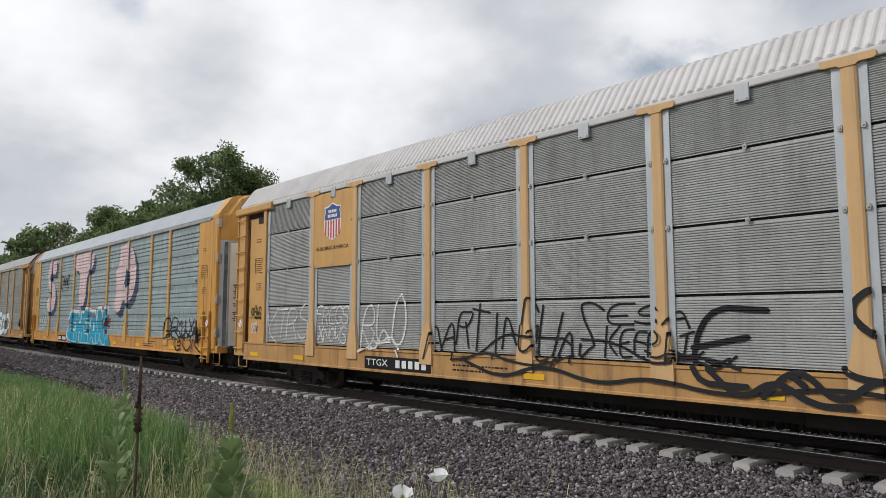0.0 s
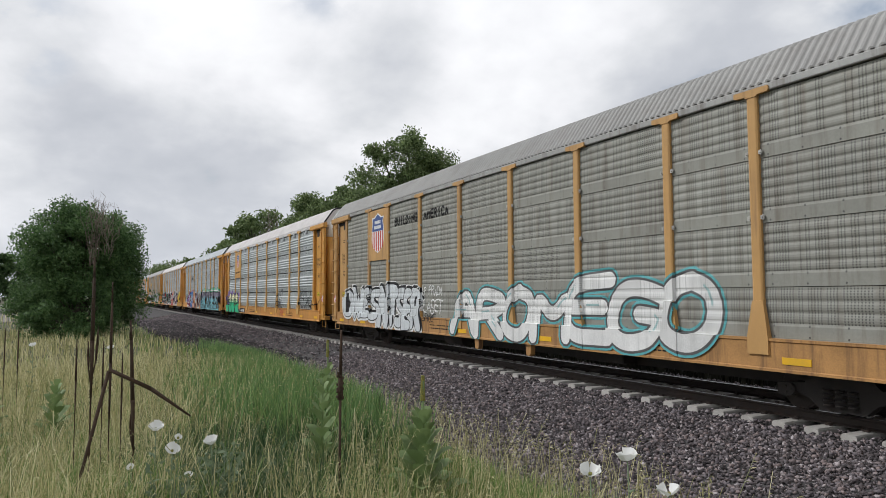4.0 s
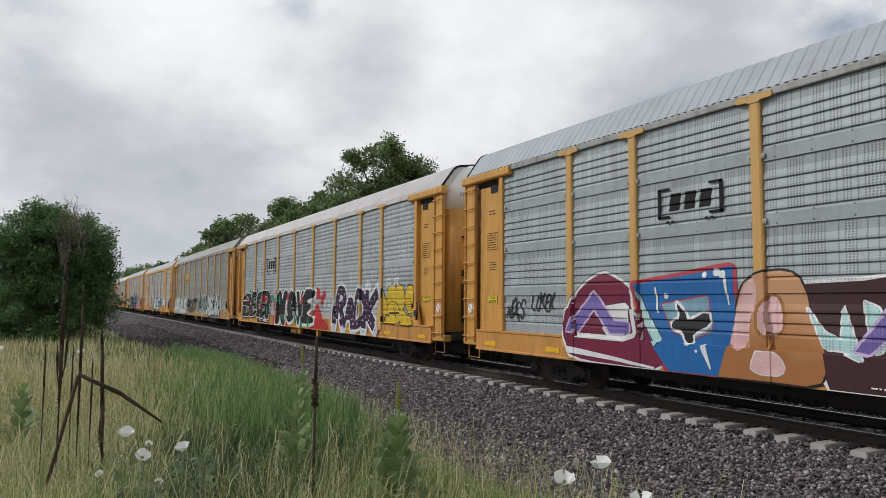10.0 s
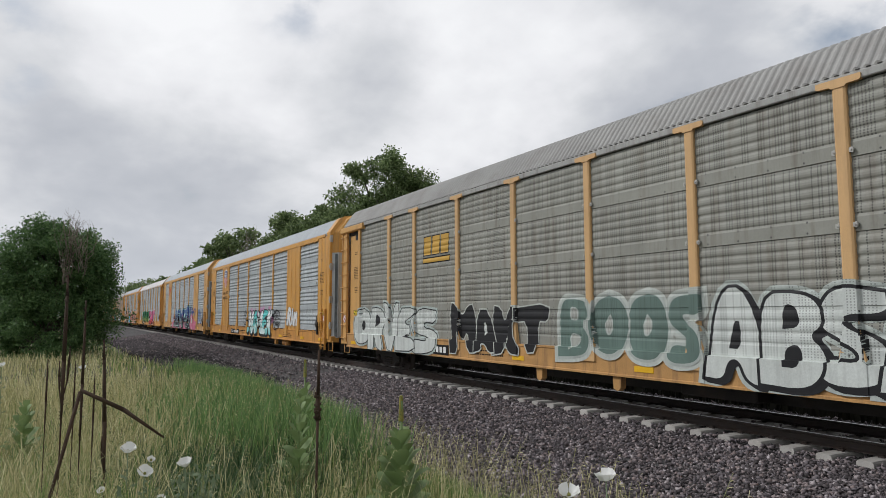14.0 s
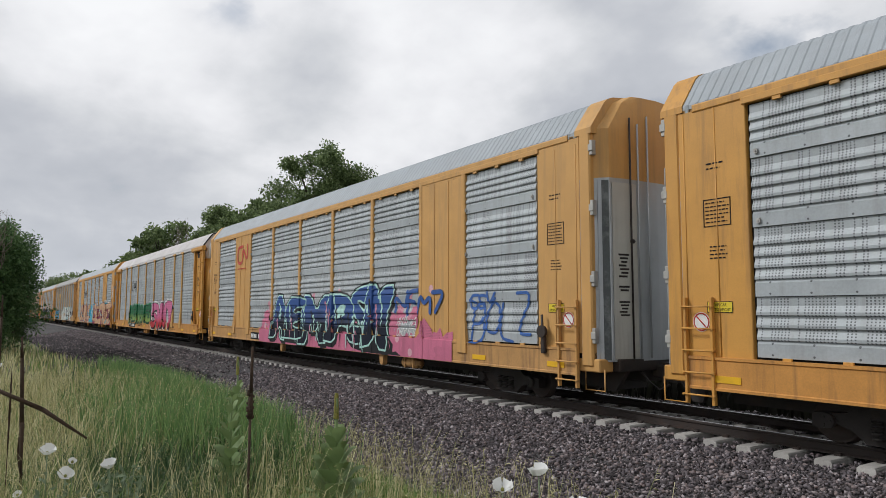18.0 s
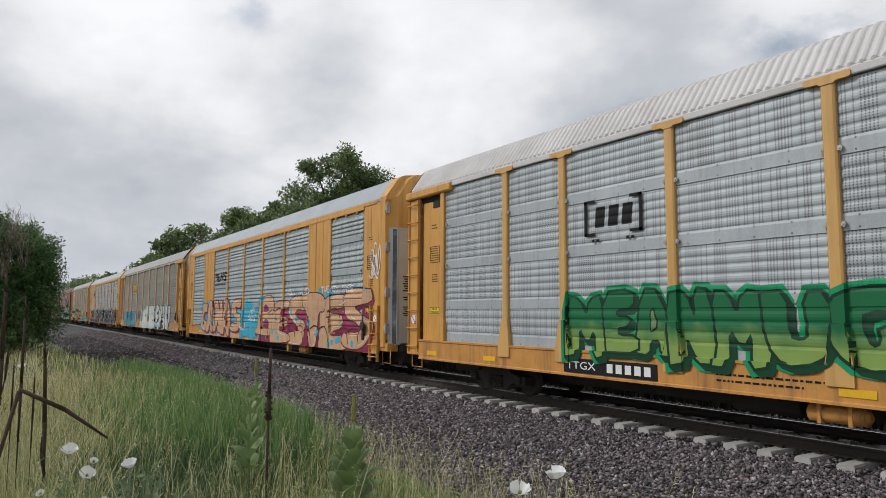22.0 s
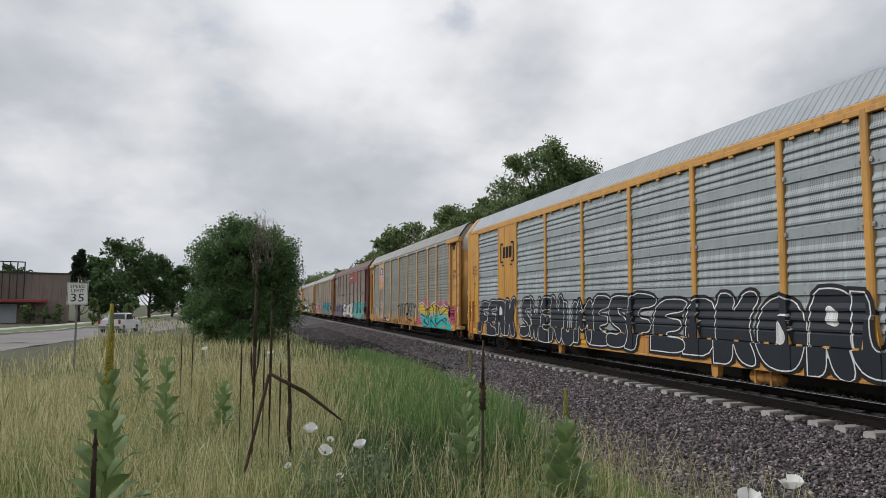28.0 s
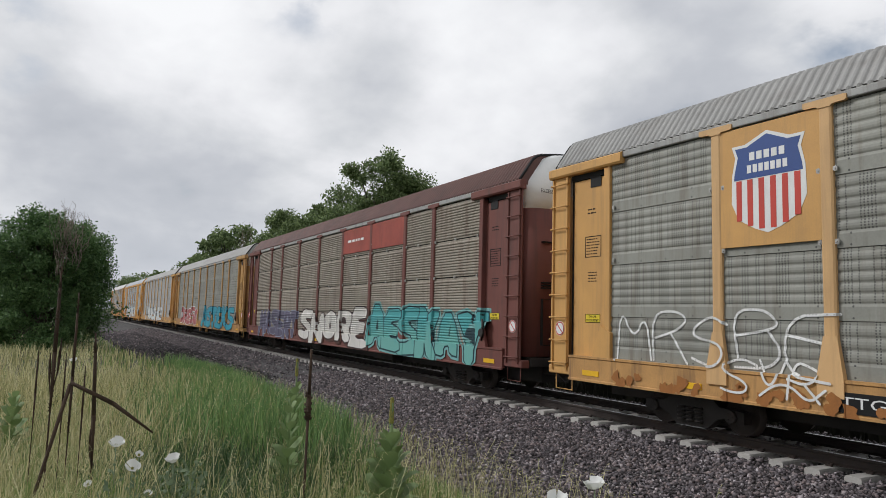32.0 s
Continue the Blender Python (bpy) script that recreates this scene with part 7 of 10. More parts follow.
    s.patch([(-4.75, 0.95), (-4.6, 1.7), (-4.3, 2.2), (-3.9, 1.6), (-3.9, 0.95)])
    s.patch([(1.5, 0.9), (1.7, 1.7), (2.1, 2.0), (2.5, 1.7), (2.8, 1.4), (3.4, 1.3), (3.9, 0.92)])
    s.lay("spray_patch", c, rd, 0.014)
    piece(c, k, "BEGR", (-11.65, -9.9, -8.65, -7.45, -5.6), 1.18, 2.62, K, W, 0.05, rd, shade=K, shade_by=(0.10, -0.06), wild=0.05, lap=0.05, smooth=2, seed=51)
    piece(c, k, "KOVE", (-4.2, -2.45, -0.95, 0.1, 1.75), 1.0, 2.60, K, W, 0.085, W, shade=W, shade_by=(0.06, -0.05), wild=0.05, lap=0.06, slant=0.03, seed=52)
    for colour, spots in ((gr, ((-3.9, 2.2), (-2.9, 1.4), (-1.6, 1.9), (-0.9, 1.3), (0.1, 1.05), (1.1, 1.2), (-10.9, 1.6), (-6.4, 1.6))), (rd, ((-2.4, 2.35), (-0.1, 2.2), (-9.2, 1.5), (-7.7, 1.9), (-6.9, 2.3)))):
        s = Spray(k)
        for x, z in spots:
            s.patch([(x, z + 0.24), (x + 0.16, z), (x + 0.12, z - 0.28), (x - 0.10, z - 0.22), (x - 0.15, z + 0.05)])
        s.lay("spray_patch", c, colour, 0.075)
    throw(c, k, "RADK", 4.3, 8.9, 0.95, 2.72, paint((0.035, 0.02, 0.05)), W, 0.19, 0.075, 53, dots=paint((0.60, 0.26, 0.42)), halo=paint((0.56, 0.60, 0.62)))
    balloons(c, k, paint((0.62, 0.42, 0.03)), K, W)
    tag(c, k, "SUMS", 3.0, 4.0, 1.7, 2.1, W, 0.02, 55)
    number_board(c, -8.1, -5.6, "TTGX")
    # olive car
    c = car_olive
    gold_logo(c, -6.45, -4.75, 3.72, 4.52)
    chrome, smoke = paint((0.58, 0.61, 0.58)), paint((0.13, 0.19, 0.165))
    piece(c, k, "ORVES", (-12.0, -10.6, -9.4, -8.2, -7.0, -5.6), 0.98, 2.35, chrome, K, 0.035, K, halo=((paint((0.44, 0.50, 0.47)), 0.10),), wild=0.09, lap=0.08, seed=61)
    piece(c, k, "MAKT", (-4.6, -3.3, -2.3, -1.2, -0.1), 1.12, 2.30, K, paint((0.50, 0.52, 0.48)), 0.035, chrome, wild=0.09, lap=0.10, slant=-0.12, seed=62)
    piece(c, k, "BOOS", (0.4, 1.45, 2.55, 3.6, 4.4), 1.20, 2.48, smoke, paint((0.42, 0.46, 0.43)), 0.055, paint((0.40, 0.41, 0.37)), halo=((paint((0.48, 0.51, 0.47)), 0.13),), smooth=3, wild=0.06, lap=0.02, seed=63)
    piece(c, k, "ABSAN", (4.55, 5.6, 6.6, 7.5, 8.4, 9.5), 0.95, 2.52, chrome, K, 0.055, K, shade=K, shade_by=(0.10, -0.05), halo=((paint((0.44, 0.48, 0.45)), 0.13),), smooth=2, wild=0.07, lap=0.06, seed=64)
    for t, x0, x1, z0, z1, sd in (("IT S TIME", 10.05, 11.3, 2.03, 2.20, 65), ("TO MAKE POWER", 10.1, 11.6, 1.80, 1.96, 66), ("MOVES", 10.3, 11.0, 1.58, 1.74, 67), ("X", 10.92, 11.1, 1.42, 1.58, 68), ("X", 11.38, 11.56, 1.42, 1.58, 69)):
        tag(c, k, t, x0, x1, z0, z1, W, 0.012, sd, slant=0, wild=0.04)
    number_board(c, -7.1, -4.7, "TTGX")
    # yellow framed car with turquoise letters
    c, k = car_hamek, "b"
    shield(c, -8.03, 4.0, 5.28, SIDE - 0.068)
    text_plate(c, "BUILDING", -8.03, 3.62, 0.20, black_ink, SIDE - 0.072, 1.5)
    text_plate(c, "AMERICA", -8.03, 3.28, 0.20, black_ink, SIDE - 0.072, 1.42)
    rose = paint((0.50, 0.26, 0.40))
    foam, jade = paint((0.70, 0.74, 0.73), (0.22, 0.55, 0.54), 0.9, 2.0), paint((0.10, 0.50, 0.48), (0.62, 0.72, 0.71), 0.9, 2.0)
    wash(c, k, -1.2, 4.5, 1.5, 2.45, rose, 70, 40, 0.002, 0.26)
    piece(c, k, "HAMEK", (-1.05, -0.05, 0.95, 2.15, 3.15, 4.35), 1.05, 2.36, (foam, jade), K, 0.05, K, shade=K, shade_by=(0.11, -0.10), slant=0.22, wild=0.025, lap=0.03, smooth=1, seed=71)
    s = Spray(k)
    s.stroke([(-1.35, 1.85)] + [(-1.2 + 0.32 * i, 1.75 + (0.13 if i % 2 else -0.08)) for i in range(20)], 0.02)
    s.lay("spray_line", c, K, 0.08, "thin jagged sprayed line")
    tag(c, k, "KON", -2.4, -1.7, 2.05, 2.35, K, 0.02, 72)
    tag(c, k, "EX*", -2.6, -1.5, 1.45, 1.95, K, 0.02, 73, swirl=3)
    s = Spray(k)
    s.stroke(soften(ring(5.1, 1.85, 0.62, 0.85) + [(5.72, 1.85)], 2), 0.028)
    s.stroke(soften(ring(5.12, 1.83, 0.58, 0.88) + [(5.70, 1.83)], 2), 0.016)
    s.lay("spray_tag", c, K, 0.058, "thin sprayed ring")
    tag(c, k, "EVIC", 4.75, 5.5, 1.9, 2.2, K, 0.022, 74, slant=0)
    tag(c, k, "WAR", 4.8, 5.5, 1.5, 1.78, K, 0.024, 76, slant=0)
    throw(c, k, "RIM", 7.2, 8.9, 1.5, 2.5, W, paint((0.40, 0.42, 0.42)), 0.10, 0.03, 75)
    number_board(c, -5.9, -3.5, "TTGX")
    # blue letters on pink
    c = car_blue
    s = Spray(k)
    s.stroke(soften([(-8.05, 5.02), (-8.6, 5.02), (-8.75, 4.85), (-8.75, 4.45), (-8.6, 4.28), (-8.15, 4.28), (-8.05, 4.4), (-8.05, 5.0), (-7.4, 4.3), (-7.4, 5.05)], 1), 0.066)
    s.lay("logo_ribbon", c, red_ink, 0.004, "red ribbon-shaped railway mark")
    bars(c, -8.75, -7.35, 3.95, 4.1, 1, red_ink, SIDE - 0.071, 5, "logo_bar")
    pk = paint((0.55, 0.16, 0.25))
    wash(c, k, -5.4, 8.4, 0.95, 2.0, pk, 81, 90)
    wash(c, k, -4.6, 6.6, 1.9, 2.6, paint((0.58, 0.26, 0.32)), 82, 40, 0.003, 0.22)
    under_coat(c, k, -5.5, 8.6, 0.87, 1.5, pk, 80)
    under_coat(c, k, -4.6, 5.6, 0.87, 1.9, K, 86, 0.25)
    mint = paint((0.42, 0.66, 0.60))
    s = Spray(k)
    s.patch([(4.2, 0.88), (4.6, 1.6), (5.3, 1.75), (5.5, 1.3), (6.1, 0.88)])
    s.lay("spray_undercoat", c, K, 0.004)
    piece(c, k, "AEMPSK", (-3.95, -2.65, -1.0, 1.2, 2.9, 4.0, 5.4), 1.0, 2.72, paint((0.035, 0.085, 0.26), (0.008, 0.012, 0.025), 1.2, 2.6), mint, 0.06, mint, shade=K, shade_by=(0.12, -0.14), halo=((K, 0.12),), wild=0.10, slant=0.10, lap=0.10, smooth=1, seed=83)
    for colour, n, w, sd in ((mint, 16, 0.06, 84), (K, 14, 0.05, 85), (paint((0.55, 0.24, 0.32)), 7, 0.05, 87)):
        r = random.Random(sd)
        s = Spray(k)
        for i in range(n):
            x, z = -3.8 + 8.8 * (i + r.random()) / n, r.uniform(1.1, 2.2)
            h = r.uniform(0.3, 0.55)
            s.stroke(soften([(x, z + h), (x + 0.12, z), (x + r.uniform(0.0, 0.3), z - h)], 1), w, 0.07, w * 0.2, cap=False)
        s.lay("spray_sweep", c, colour, 0.080 + 0.012 * (sd - 84))
    s = Spray(k)
    for x, z in ((-3.4, 2.45), (-2.9, 2.35), (1.15, 2.65), (2.0, 2.75), (3.55, 2.72), (5.7, 2.5), (5.9, 1.35), (6.6, 1.0), (7.6, 2.7), (-5.0, 1.5)):
        s.blob((x, z), 0.11, 14)
    s.lay("spray_dots", c, paint((0.66, 0.40, 0.44)), 0.005)
    tag(c, k, "NFM7", 5.7, 8.2, 2.1, 2.65, paint((0.04, 0.10, 0.30)), 0.06, 86)
    tag(c, k, "HIGH AND", 5.8, 6.9, 1.75, 1.95, W, 0.014, 87)
    tag(c, k, "DRYVES", 5.8, 6.8, 1.45, 1.65, W, 0.014, 88)
    for t, a, b, z, sd in (("ESV", 9.3, 10.2, 2.2, 89), ("BOLZ", 9.4, 11.5, 1.5, 90)):
        tag(c, k, t, a, b, z, z + (0.35 if sd == 89 else 0.9), paint((0.05, 0.13, 0.38)), 0.035, sd)
    number_board(c, -6.6, -4.6)
    # green and pink
    c, k = car_pinkgreen, "a"
    bracket_logo(c, -6.4, -4.9, 3.53, 4.38, black_ink, SIDE - 0.040)
    deep = paint((0.010, 0.13, 0.048), (0.22, 0.33, 0.08), 1.3, 2.2)
    piece(c, k, "MEANMUGS", (-6.95, -5.9, -5.15, -4.3, -3.5, -2.5, -1.55, -0.5, 0.5), 1.35, 2.48, deep, paint((0.004, 0.035, 0.015)), 0.05, paint((0.16, 0.26, 0.12)), shade=paint((0.004, 0.05, 0.02)), shade_by=(0.10, -0.08), halo=((paint((0.01, 0.28, 0.11)), 0.13),), wild=0.07, slant=-0.08, lap=0.03, smooth=1, seed=91)
    piece(c, k, "SVKT", (1.05, 2.5, 3.9, 5.4, 6.9), 1.0, 2.62, paint((0.60, 0.15, 0.29), (0.46, 0.03, 0.035), 1.0, 2.1), K, 0.05, paint((0.55, 0.57, 0.57)), shade=K, shade_by=(0.10, -0.06), halo=((W, 0.15),), wild=0.06, lap=0.06, smooth=2, seed=92)
    number_board(c, -7.0, -4.6, "TTGX")
    # orange letters
    c, k = car_orange, "b"
    for i in range(4):
        bm = bmesh.new()
        a = -6.75 + 0.16 * i
        prism(bm, [(a, 4.20 - i * 0.12), (a + 0.75 - 0.1 * i, 4.20 - i * 0.12), (a + 0.70 - 0.1 * i, 4.12 - i * 0.12), (a, 4.12 - i * 0.12)], SIDE - 0.042, SIDE - 0.036, "y")
        part("logo_bar", bm, black_ink, c)
    s = Spray(k)
    s.stroke([(-5.75, 3.85), (-5.55, 4.22), (-5.35, 3.85), (-5.15, 4.22)], 0.075)
    s.stroke([(-4.55, 4.2), (-4.95, 4.2), (-5.0, 4.05), (-4.65, 3.98), (-4.7, 3.82), (-5.1, 3.82)], 0.065)
    s.lay("logo_mark", c, black_ink, 0.004)
    bars(c, -6.75, -4.6, 3.52, 3.70, 1, black_ink, SIDE - 0.037, 3, "logo_line")
    lb, tan, dk = paint((0.05, 0.38, 0.52)), paint((0.58, 0.35, 0.20)), paint((0.10, 0.02, 0.03))
    wash(c, k, -9.8, 1.5, 1.0, 2.6, lb, 101, 80)
    under_coat(c, k, -9.4, -1.6, 0.87, 1.35, tan, 99, 0.1)
    maroon = paint((0.24, 0.03, 0.045))
    under_coat(c, k, -1.7, 1.3, 1.0, 2.35, lb, 98, 0.16)
    piece(c, k, "CANAS", (-9.4, -8.1, -6.6, -5.15, -3.4, -1.75), 1.05, 2.74, tan, dk, 0.045, maroon, shade=maroon, shade_by=(0.24, -0.06), shine=paint((0.72, 0.62, 0.52)), wild=0.06, lap=0.02, smooth=1, seed=102)
    tag(c, k, "AER", -0.3, 0.4, 2.1, 2.35, W, 0.022, 103)
    tag(c, k, "SAROLE", -0.5, 0.5, 1.75, 2.0, W, 0.022, 104)
    tag(c, k, "KASL", -1.6, -0.9, 1.3, 1.6, W, 0.025, 105)
    wash(c, k, 1.5, 12.2, 1.0, 2.2, paint((0.30, 0.02, 0.08)), 104, 70)
    wash(c, k, 6.0, 12.0, 2.3, 2.9, lb, 105, 26, 0.003, 0.28)
    under_coat(c, k, 1.3, 12.4, 0.87, 2.2, paint((0.26, 0.02, 0.10)), 100, 0.2)
    piece(c, k, "BESTES", (1.15, 3.1, 5.0, 6.7, 8.5, 10.4, 12.3), 0.98, 2.78, tan, dk, 0.045, paint((0.26, 0.03, 0.16)), shade=maroon, shade_by=(0.10, -0.10), shine=paint((0.70, 0.58, 0.46)), wild=0.09, lap=0.12, slant=-0.05, smooth=2, seed=106)
    s = Spray(k)
    r = random.Random(108)
    for i in range(13):
        x, z = 1.6 + 0.82 * i, r.uniform(1.3, 2.3)
        s.stroke(soften([(x, z), (x + 0.5, z + 0.16), (x + 0.9, z + 0.02), (x + 1.0, z - 0.4)], 2), 0.035, 0.07, 0.02)
    s.lay("spray_sweep", c, dk, 0.078)
    tag(c, k, "WELL WAVED", 4.6, 7.2, 2.85, 3.05, W, 0.02, 109, slant=0, wild=0.04)
    tag(c, k, "TWENTY TREE", 8.4, 11.0, 2.85, 3.05, W, 0.02, 110, slant=0, wild=0.04)
    tag(c, k, "SEND", 12.3, 13.0, 3.3, 4.2, W, 0.025, 108, swirl=2)
    s = Spray(k)
    r = random.Random(9)
    for i in range(30):
        s.blob((r.uniform(-9, 12), r.uniform(1.0, 2.9)), r.uniform(0.06, 0.16), 12)
    s.lay("spray_dots", c, lb, 0.067)
    number_board(c, -6.0, -3.2)
    # pale letters
    c, k = car_pale, "a"
    gold_logo(c, -6.5, -4.9, 3.72, 4.55)
    bl = paint((0.05, 0.30, 0.44))
    piece(c, k, "OTE", (-10.8, -9.6, -8.6, -7.6), 1.02, 2.12, bl, K, 0.05, paint((0.30, 0.52, 0.60)), halo=((paint((0.40, 0.30, 0.28)), 0.11),), smooth=3, wild=0.04, lap=0.08, seed=111)
    piece(c, k, "BC", (-7.15, -5.9, -4.45), 0.96, 2.20, bl, K, 0.05, paint((0.40, 0.10, 0.08)), halo=((paint((0.36, 0.30, 0.28)), 0.11),), smooth=3, wild=0.04, lap=0.03, seed=112)
    ivory, aqua = paint((0.60, 0.62, 0.57)), paint((0.22, 0.50, 0.49))
    wash(c, k, -0.6, 9.3, 1.7, 2.45, aqua, 110, 60, 0.002, 0.32)
    under_coat(c, k, -1.7, 3.6, 0.87, 1.35, paint((0.52, 0.50, 0.38)), 109, 0.12)
    piece(c, k, "MERTE", (-1.7, -0.5, 0.6, 1.5, 2.4, 3.5), 0.98, 2.34, ivory, paint((0.46, 0.52, 0.46)), 0.025, aqua, halo=((ivory, 0.10),), wild=0.12, lap=0.14, smooth=1, seed=113)
    piece(c, k, "KEVAN", (3.55, 4.75, 5.7, 6.7, 8.0, 9.5), 0.98, 2.42, (paint((0.58, 0.60, 0.58)), paint((0.56, 0.56, 0.50), (0.26, 0.46, 0.46), 0.9, 1.9)), K, 0.05, K, shade=K, shade_by=(0.16, -0.10), wild=0.13, lap=0.10, slant=0.1, smooth=0, seed=114)
    tag(c, k, "SOKX", -3.5, -2.0, 1.5, 2.1, K, 0.025, 115)
    bars(c, 4.7, 6.2, 0.98, 1.22, 1, red_ink, -1.662, 4, "mark_bar")
    number_board(c, -7.4, -5.2)
    # black letters edged in white
    c, k = car_black, "b"
    bracket_logo(c, -8.75, -7.25, 3.75, 4.70, black_ink, SIDE - 0.072, kind="b")
    for t, a, b, sd in (("FERK", -11.5, -7.0, 121), ("SWEN", -6.5, -2.9, 122), ("UMES", -2.9, 1.3, 123), ("FEIKO", 1.3, 7.6, 124), ("RUNS", 7.7, 11.6, 125)):
        piece(c, k, t, (a, b), 0.95, 2.38, paint((0.022, 0.026, 0.034)), W, 0.028, W, smooth=2, wild=0.06, lap=0.07, halo=((K, 0.10),), seed=sd)
    number_board(c, -5.9, -3.7)
    # turquoise and orange
    c, k = car_sunset, "a"
    sign_plate(c, -9.02, -7.05, 3.42, 5.44, yellow["pale"])
    shield(c, -8.03, 3.62, 5.3, SIDE - 0.060)
    tag(c, k, "MRSBE", -11.4, -7.0, 1.45, 2.35, W, 0.022, 131, swirl=0, slant=0)
    tag(c, k, "SVR", -8.9, -7.2, 1.0, 1.55, W, 0.020, 132, swirl=1)
    # rusty streaks along the sill
    rust = paint((0.33, 0.135, 0.040))
    wash(c, k, -11.5, 4.8, 0.93, 1.12, rust, 136, 60, 0.001, 0.13)
    wash(c, k, -3.5, 4.8, 1.0, 1.2, paint((0.52, 0.23, 0.06)), 137, 34, 0.0016, 0.12)
    # black humped outlines of unfilled letters
    s = Spray(k)
    for p in (
            ((-1.17, 0.87), (-1.51, 1.44), (-1.48, 2.03), (-1.16, 2.19), (-0.86, 2.12), (-0.86, 1.77), (-0.58, 1.02)),
            ((-0.57, 1.32), (-0.62, 2.16), (-0.35, 2.31), (-0.07, 2.2), (-0.14, 1.79), (0.12, 0.92)),
            ((-0.07, 2.2), (0.14, 2.33), (0.43, 2.2), (0.42, 1.59), (0.52, 1.23)),
            ((0.52, 1.3), (0.59, 2.09), (0.79, 2.24), (1.1, 2.17), (1.09, 1.61), (1.13, 0.85)),
            ((1.15, 1.68), (1.16, 2.2), (1.4, 2.31), (1.72, 2.17), (1.76, 1.77), (1.5, 1.49)),
            ((1.5, 1.42), (1.79, 1.77), (1.97, 2.17), (2.35, 2.31), (2.71, 2.21), (2.69, 1.73), (2.23, 1.75), (2.22, 1.56), (2.94, 1.49), (2.93, 1.24)),
            ((1.72, 1.37), (2.37, 1.18), (3.17, 1.23), (3.39, 0.85)),
            ((2.71, 2.21), (2.91, 2.32), (3.25, 2.24), (3.29, 2.0), (3.66, 2.07), (3.88, 2.19), (4.0, 1.95), (3.95, 1.6), (3.5, 1.52), (3.46, 1.73)),
            ((3.36, 1.51), (3.77, 1.33), (4.02, 1.14), (4.05, 0.85))):
        s.stroke(soften(list(p), 2), 0.040, 0.06)
    s.lay("spray_tag", c, K, 0.060, "black sprayed outline of humped letters")
    blush = paint((0.46, 0.09, 0.14))
    wash(c, k, 5.2, 12.6, 1.2, 2.45, blush, 135, 70, 0.001, 0.30)
    glow = paint((0.62, 0.40, 0.03), (0.02, 0.44, 0.46), 1.0, 2.2)
    edge = np.array([(4.75, 1.88), (5.01, 2.17), (5.59, 2.26), (6.23, 2.07), (7.02, 1.92), (7.68, 2.1), (8.46, 2.26), (9.38, 2.02), (9.81, 1.92), (10.56, 2.12), (10.98, 1.98), (11.28, 2.03), (11.55, 2.26),
                     (11.49, 1.51), (11.86, 1.26), (12.4, 0.90), (10.44, 0.90), (8.41, 0.90), (6.2, 0.94), (5.99, 1.19), (5.23, 1.55)])
    s = Spray(k)
    s.patch([(5.2, 1.75), (4.3, 1.05), (6.3, 1.02)])
    s.lay("spray_undercoat", c, blush, 0.008)
    for mat, wd, lift in ((W, 0.10, 0.014), (K, 0.055, 0.022), (glow, 0.0, 0.030)):
        s = Spray(k)
        s.patch(grow(edge, wd))
        s.lay("spray_undercoat", c, mat, lift)
    # bold black strokes that divide the merged letters
    s = Spray(k)
    for p, w, w2 in (([(6.23, 2.07), (6.63, 1.70), (7.59, 2.08)], 0.05, 0.03), ([(7.59, 2.10), (7.39, 1.57), (6.41, 1.21)], 0.055, 0.05), ([(8.03, 2.18), (8.44, 1.84), (8.18, 1.31), (9.2, 0.99)], 0.05, 0.04),
                     ([(9.38, 2.0), (9.8, 1.61), (11.28, 1.99)], 0.04, 0.02), ([(9.07, 1.53), (9.35, 1.09), (10.2, 1.32), (10.84, 1.48), (11.48, 1.32)], 0.06, 0.03), ([(10.52, 1.38), (11.52, 1.16)], 0.05, 0.02),
                     ([(5.35, 1.62), (6.3, 1.48), (6.6, 1.75)], 0.04, 0.03), ([(6.55, 1.18), (7.5, 1.02), (7.7, 1.45)], 0.05, 0.03), ([(11.5, 2.1), (11.42, 1.6)], 0.10, 0.05), ([(7.9, 1.5), (8.25, 0.95)], 0.04, 0.06)):
        s.stroke(p, w, 0.07, w2)
    s.lay("spray_line", c, K, 0.060)
    s = Spray(k)
    for p in ([(8.62, 1.50), (9.0, 1.12)], [(6.85, 1.42), (7.15, 1.22)], [(9.0, 1.82), (9.3, 1.62)]):
        s.stroke(p, 0.035, 0.06, 0.012)
    s.lay("spray_highlight", c, W, 0.064)
    s = Spray(k)
    for x0, x1, z in ((8.9, 9.6, 1.06), (10.3, 11.3, 1.03), (7.0, 7.5, 1.12)):
        s.stroke([(x0, z), (x1, z - 0.03)], 0.05, 0.08)
    s.lay("spray_ground", c, paint((0.62, 0.26, 0.03)), 0.050)
    number_board(c, -7.0, -4.4, "TTGX")
    # oxide red car
    c = car_brown
    sign_plate(c, 1.42, 7.05, 4.50, 5.44, plate_red)
    bars(c, 2.0, 4.0, 4.82, 5.12, 1, white_ink, SIDE - 0.062, 6, "logo_bar")
    s = Spray(k)
    s.stroke(soften([(4.4, 4.7), (4.7, 5.3), (4.9, 5.2), (4.4, 4.9), (5.2, 5.0)], 2), 0.05)
    s.stroke(soften([(5.3, 4.85), (5.5, 5.1), (5.7, 4.85), (5.9, 5.3), (6.1, 4.85), (6.4, 5.1), (6.6, 4.9)], 2), 0.045)
    s.lay("logo_script", c, white_ink, 0.045)
    piece(c, k, "MASERT", (-10.8, -4.0), 0.98, 2.25, paint((0.12, 0.11, 0.16)), paint((0.28, 0.30, 0.38)), 0.04, wild=0.08, seed=141)
    piece(c, k, "SNORE", (-3.6, 4.2), 0.98, 2.28, paint((0.62, 0.60, 0.56)), paint((0.05, 0.03, 0.03)), 0.05, shade=paint((0.10, 0.05, 0.04)), wild=0.08, seed=142)
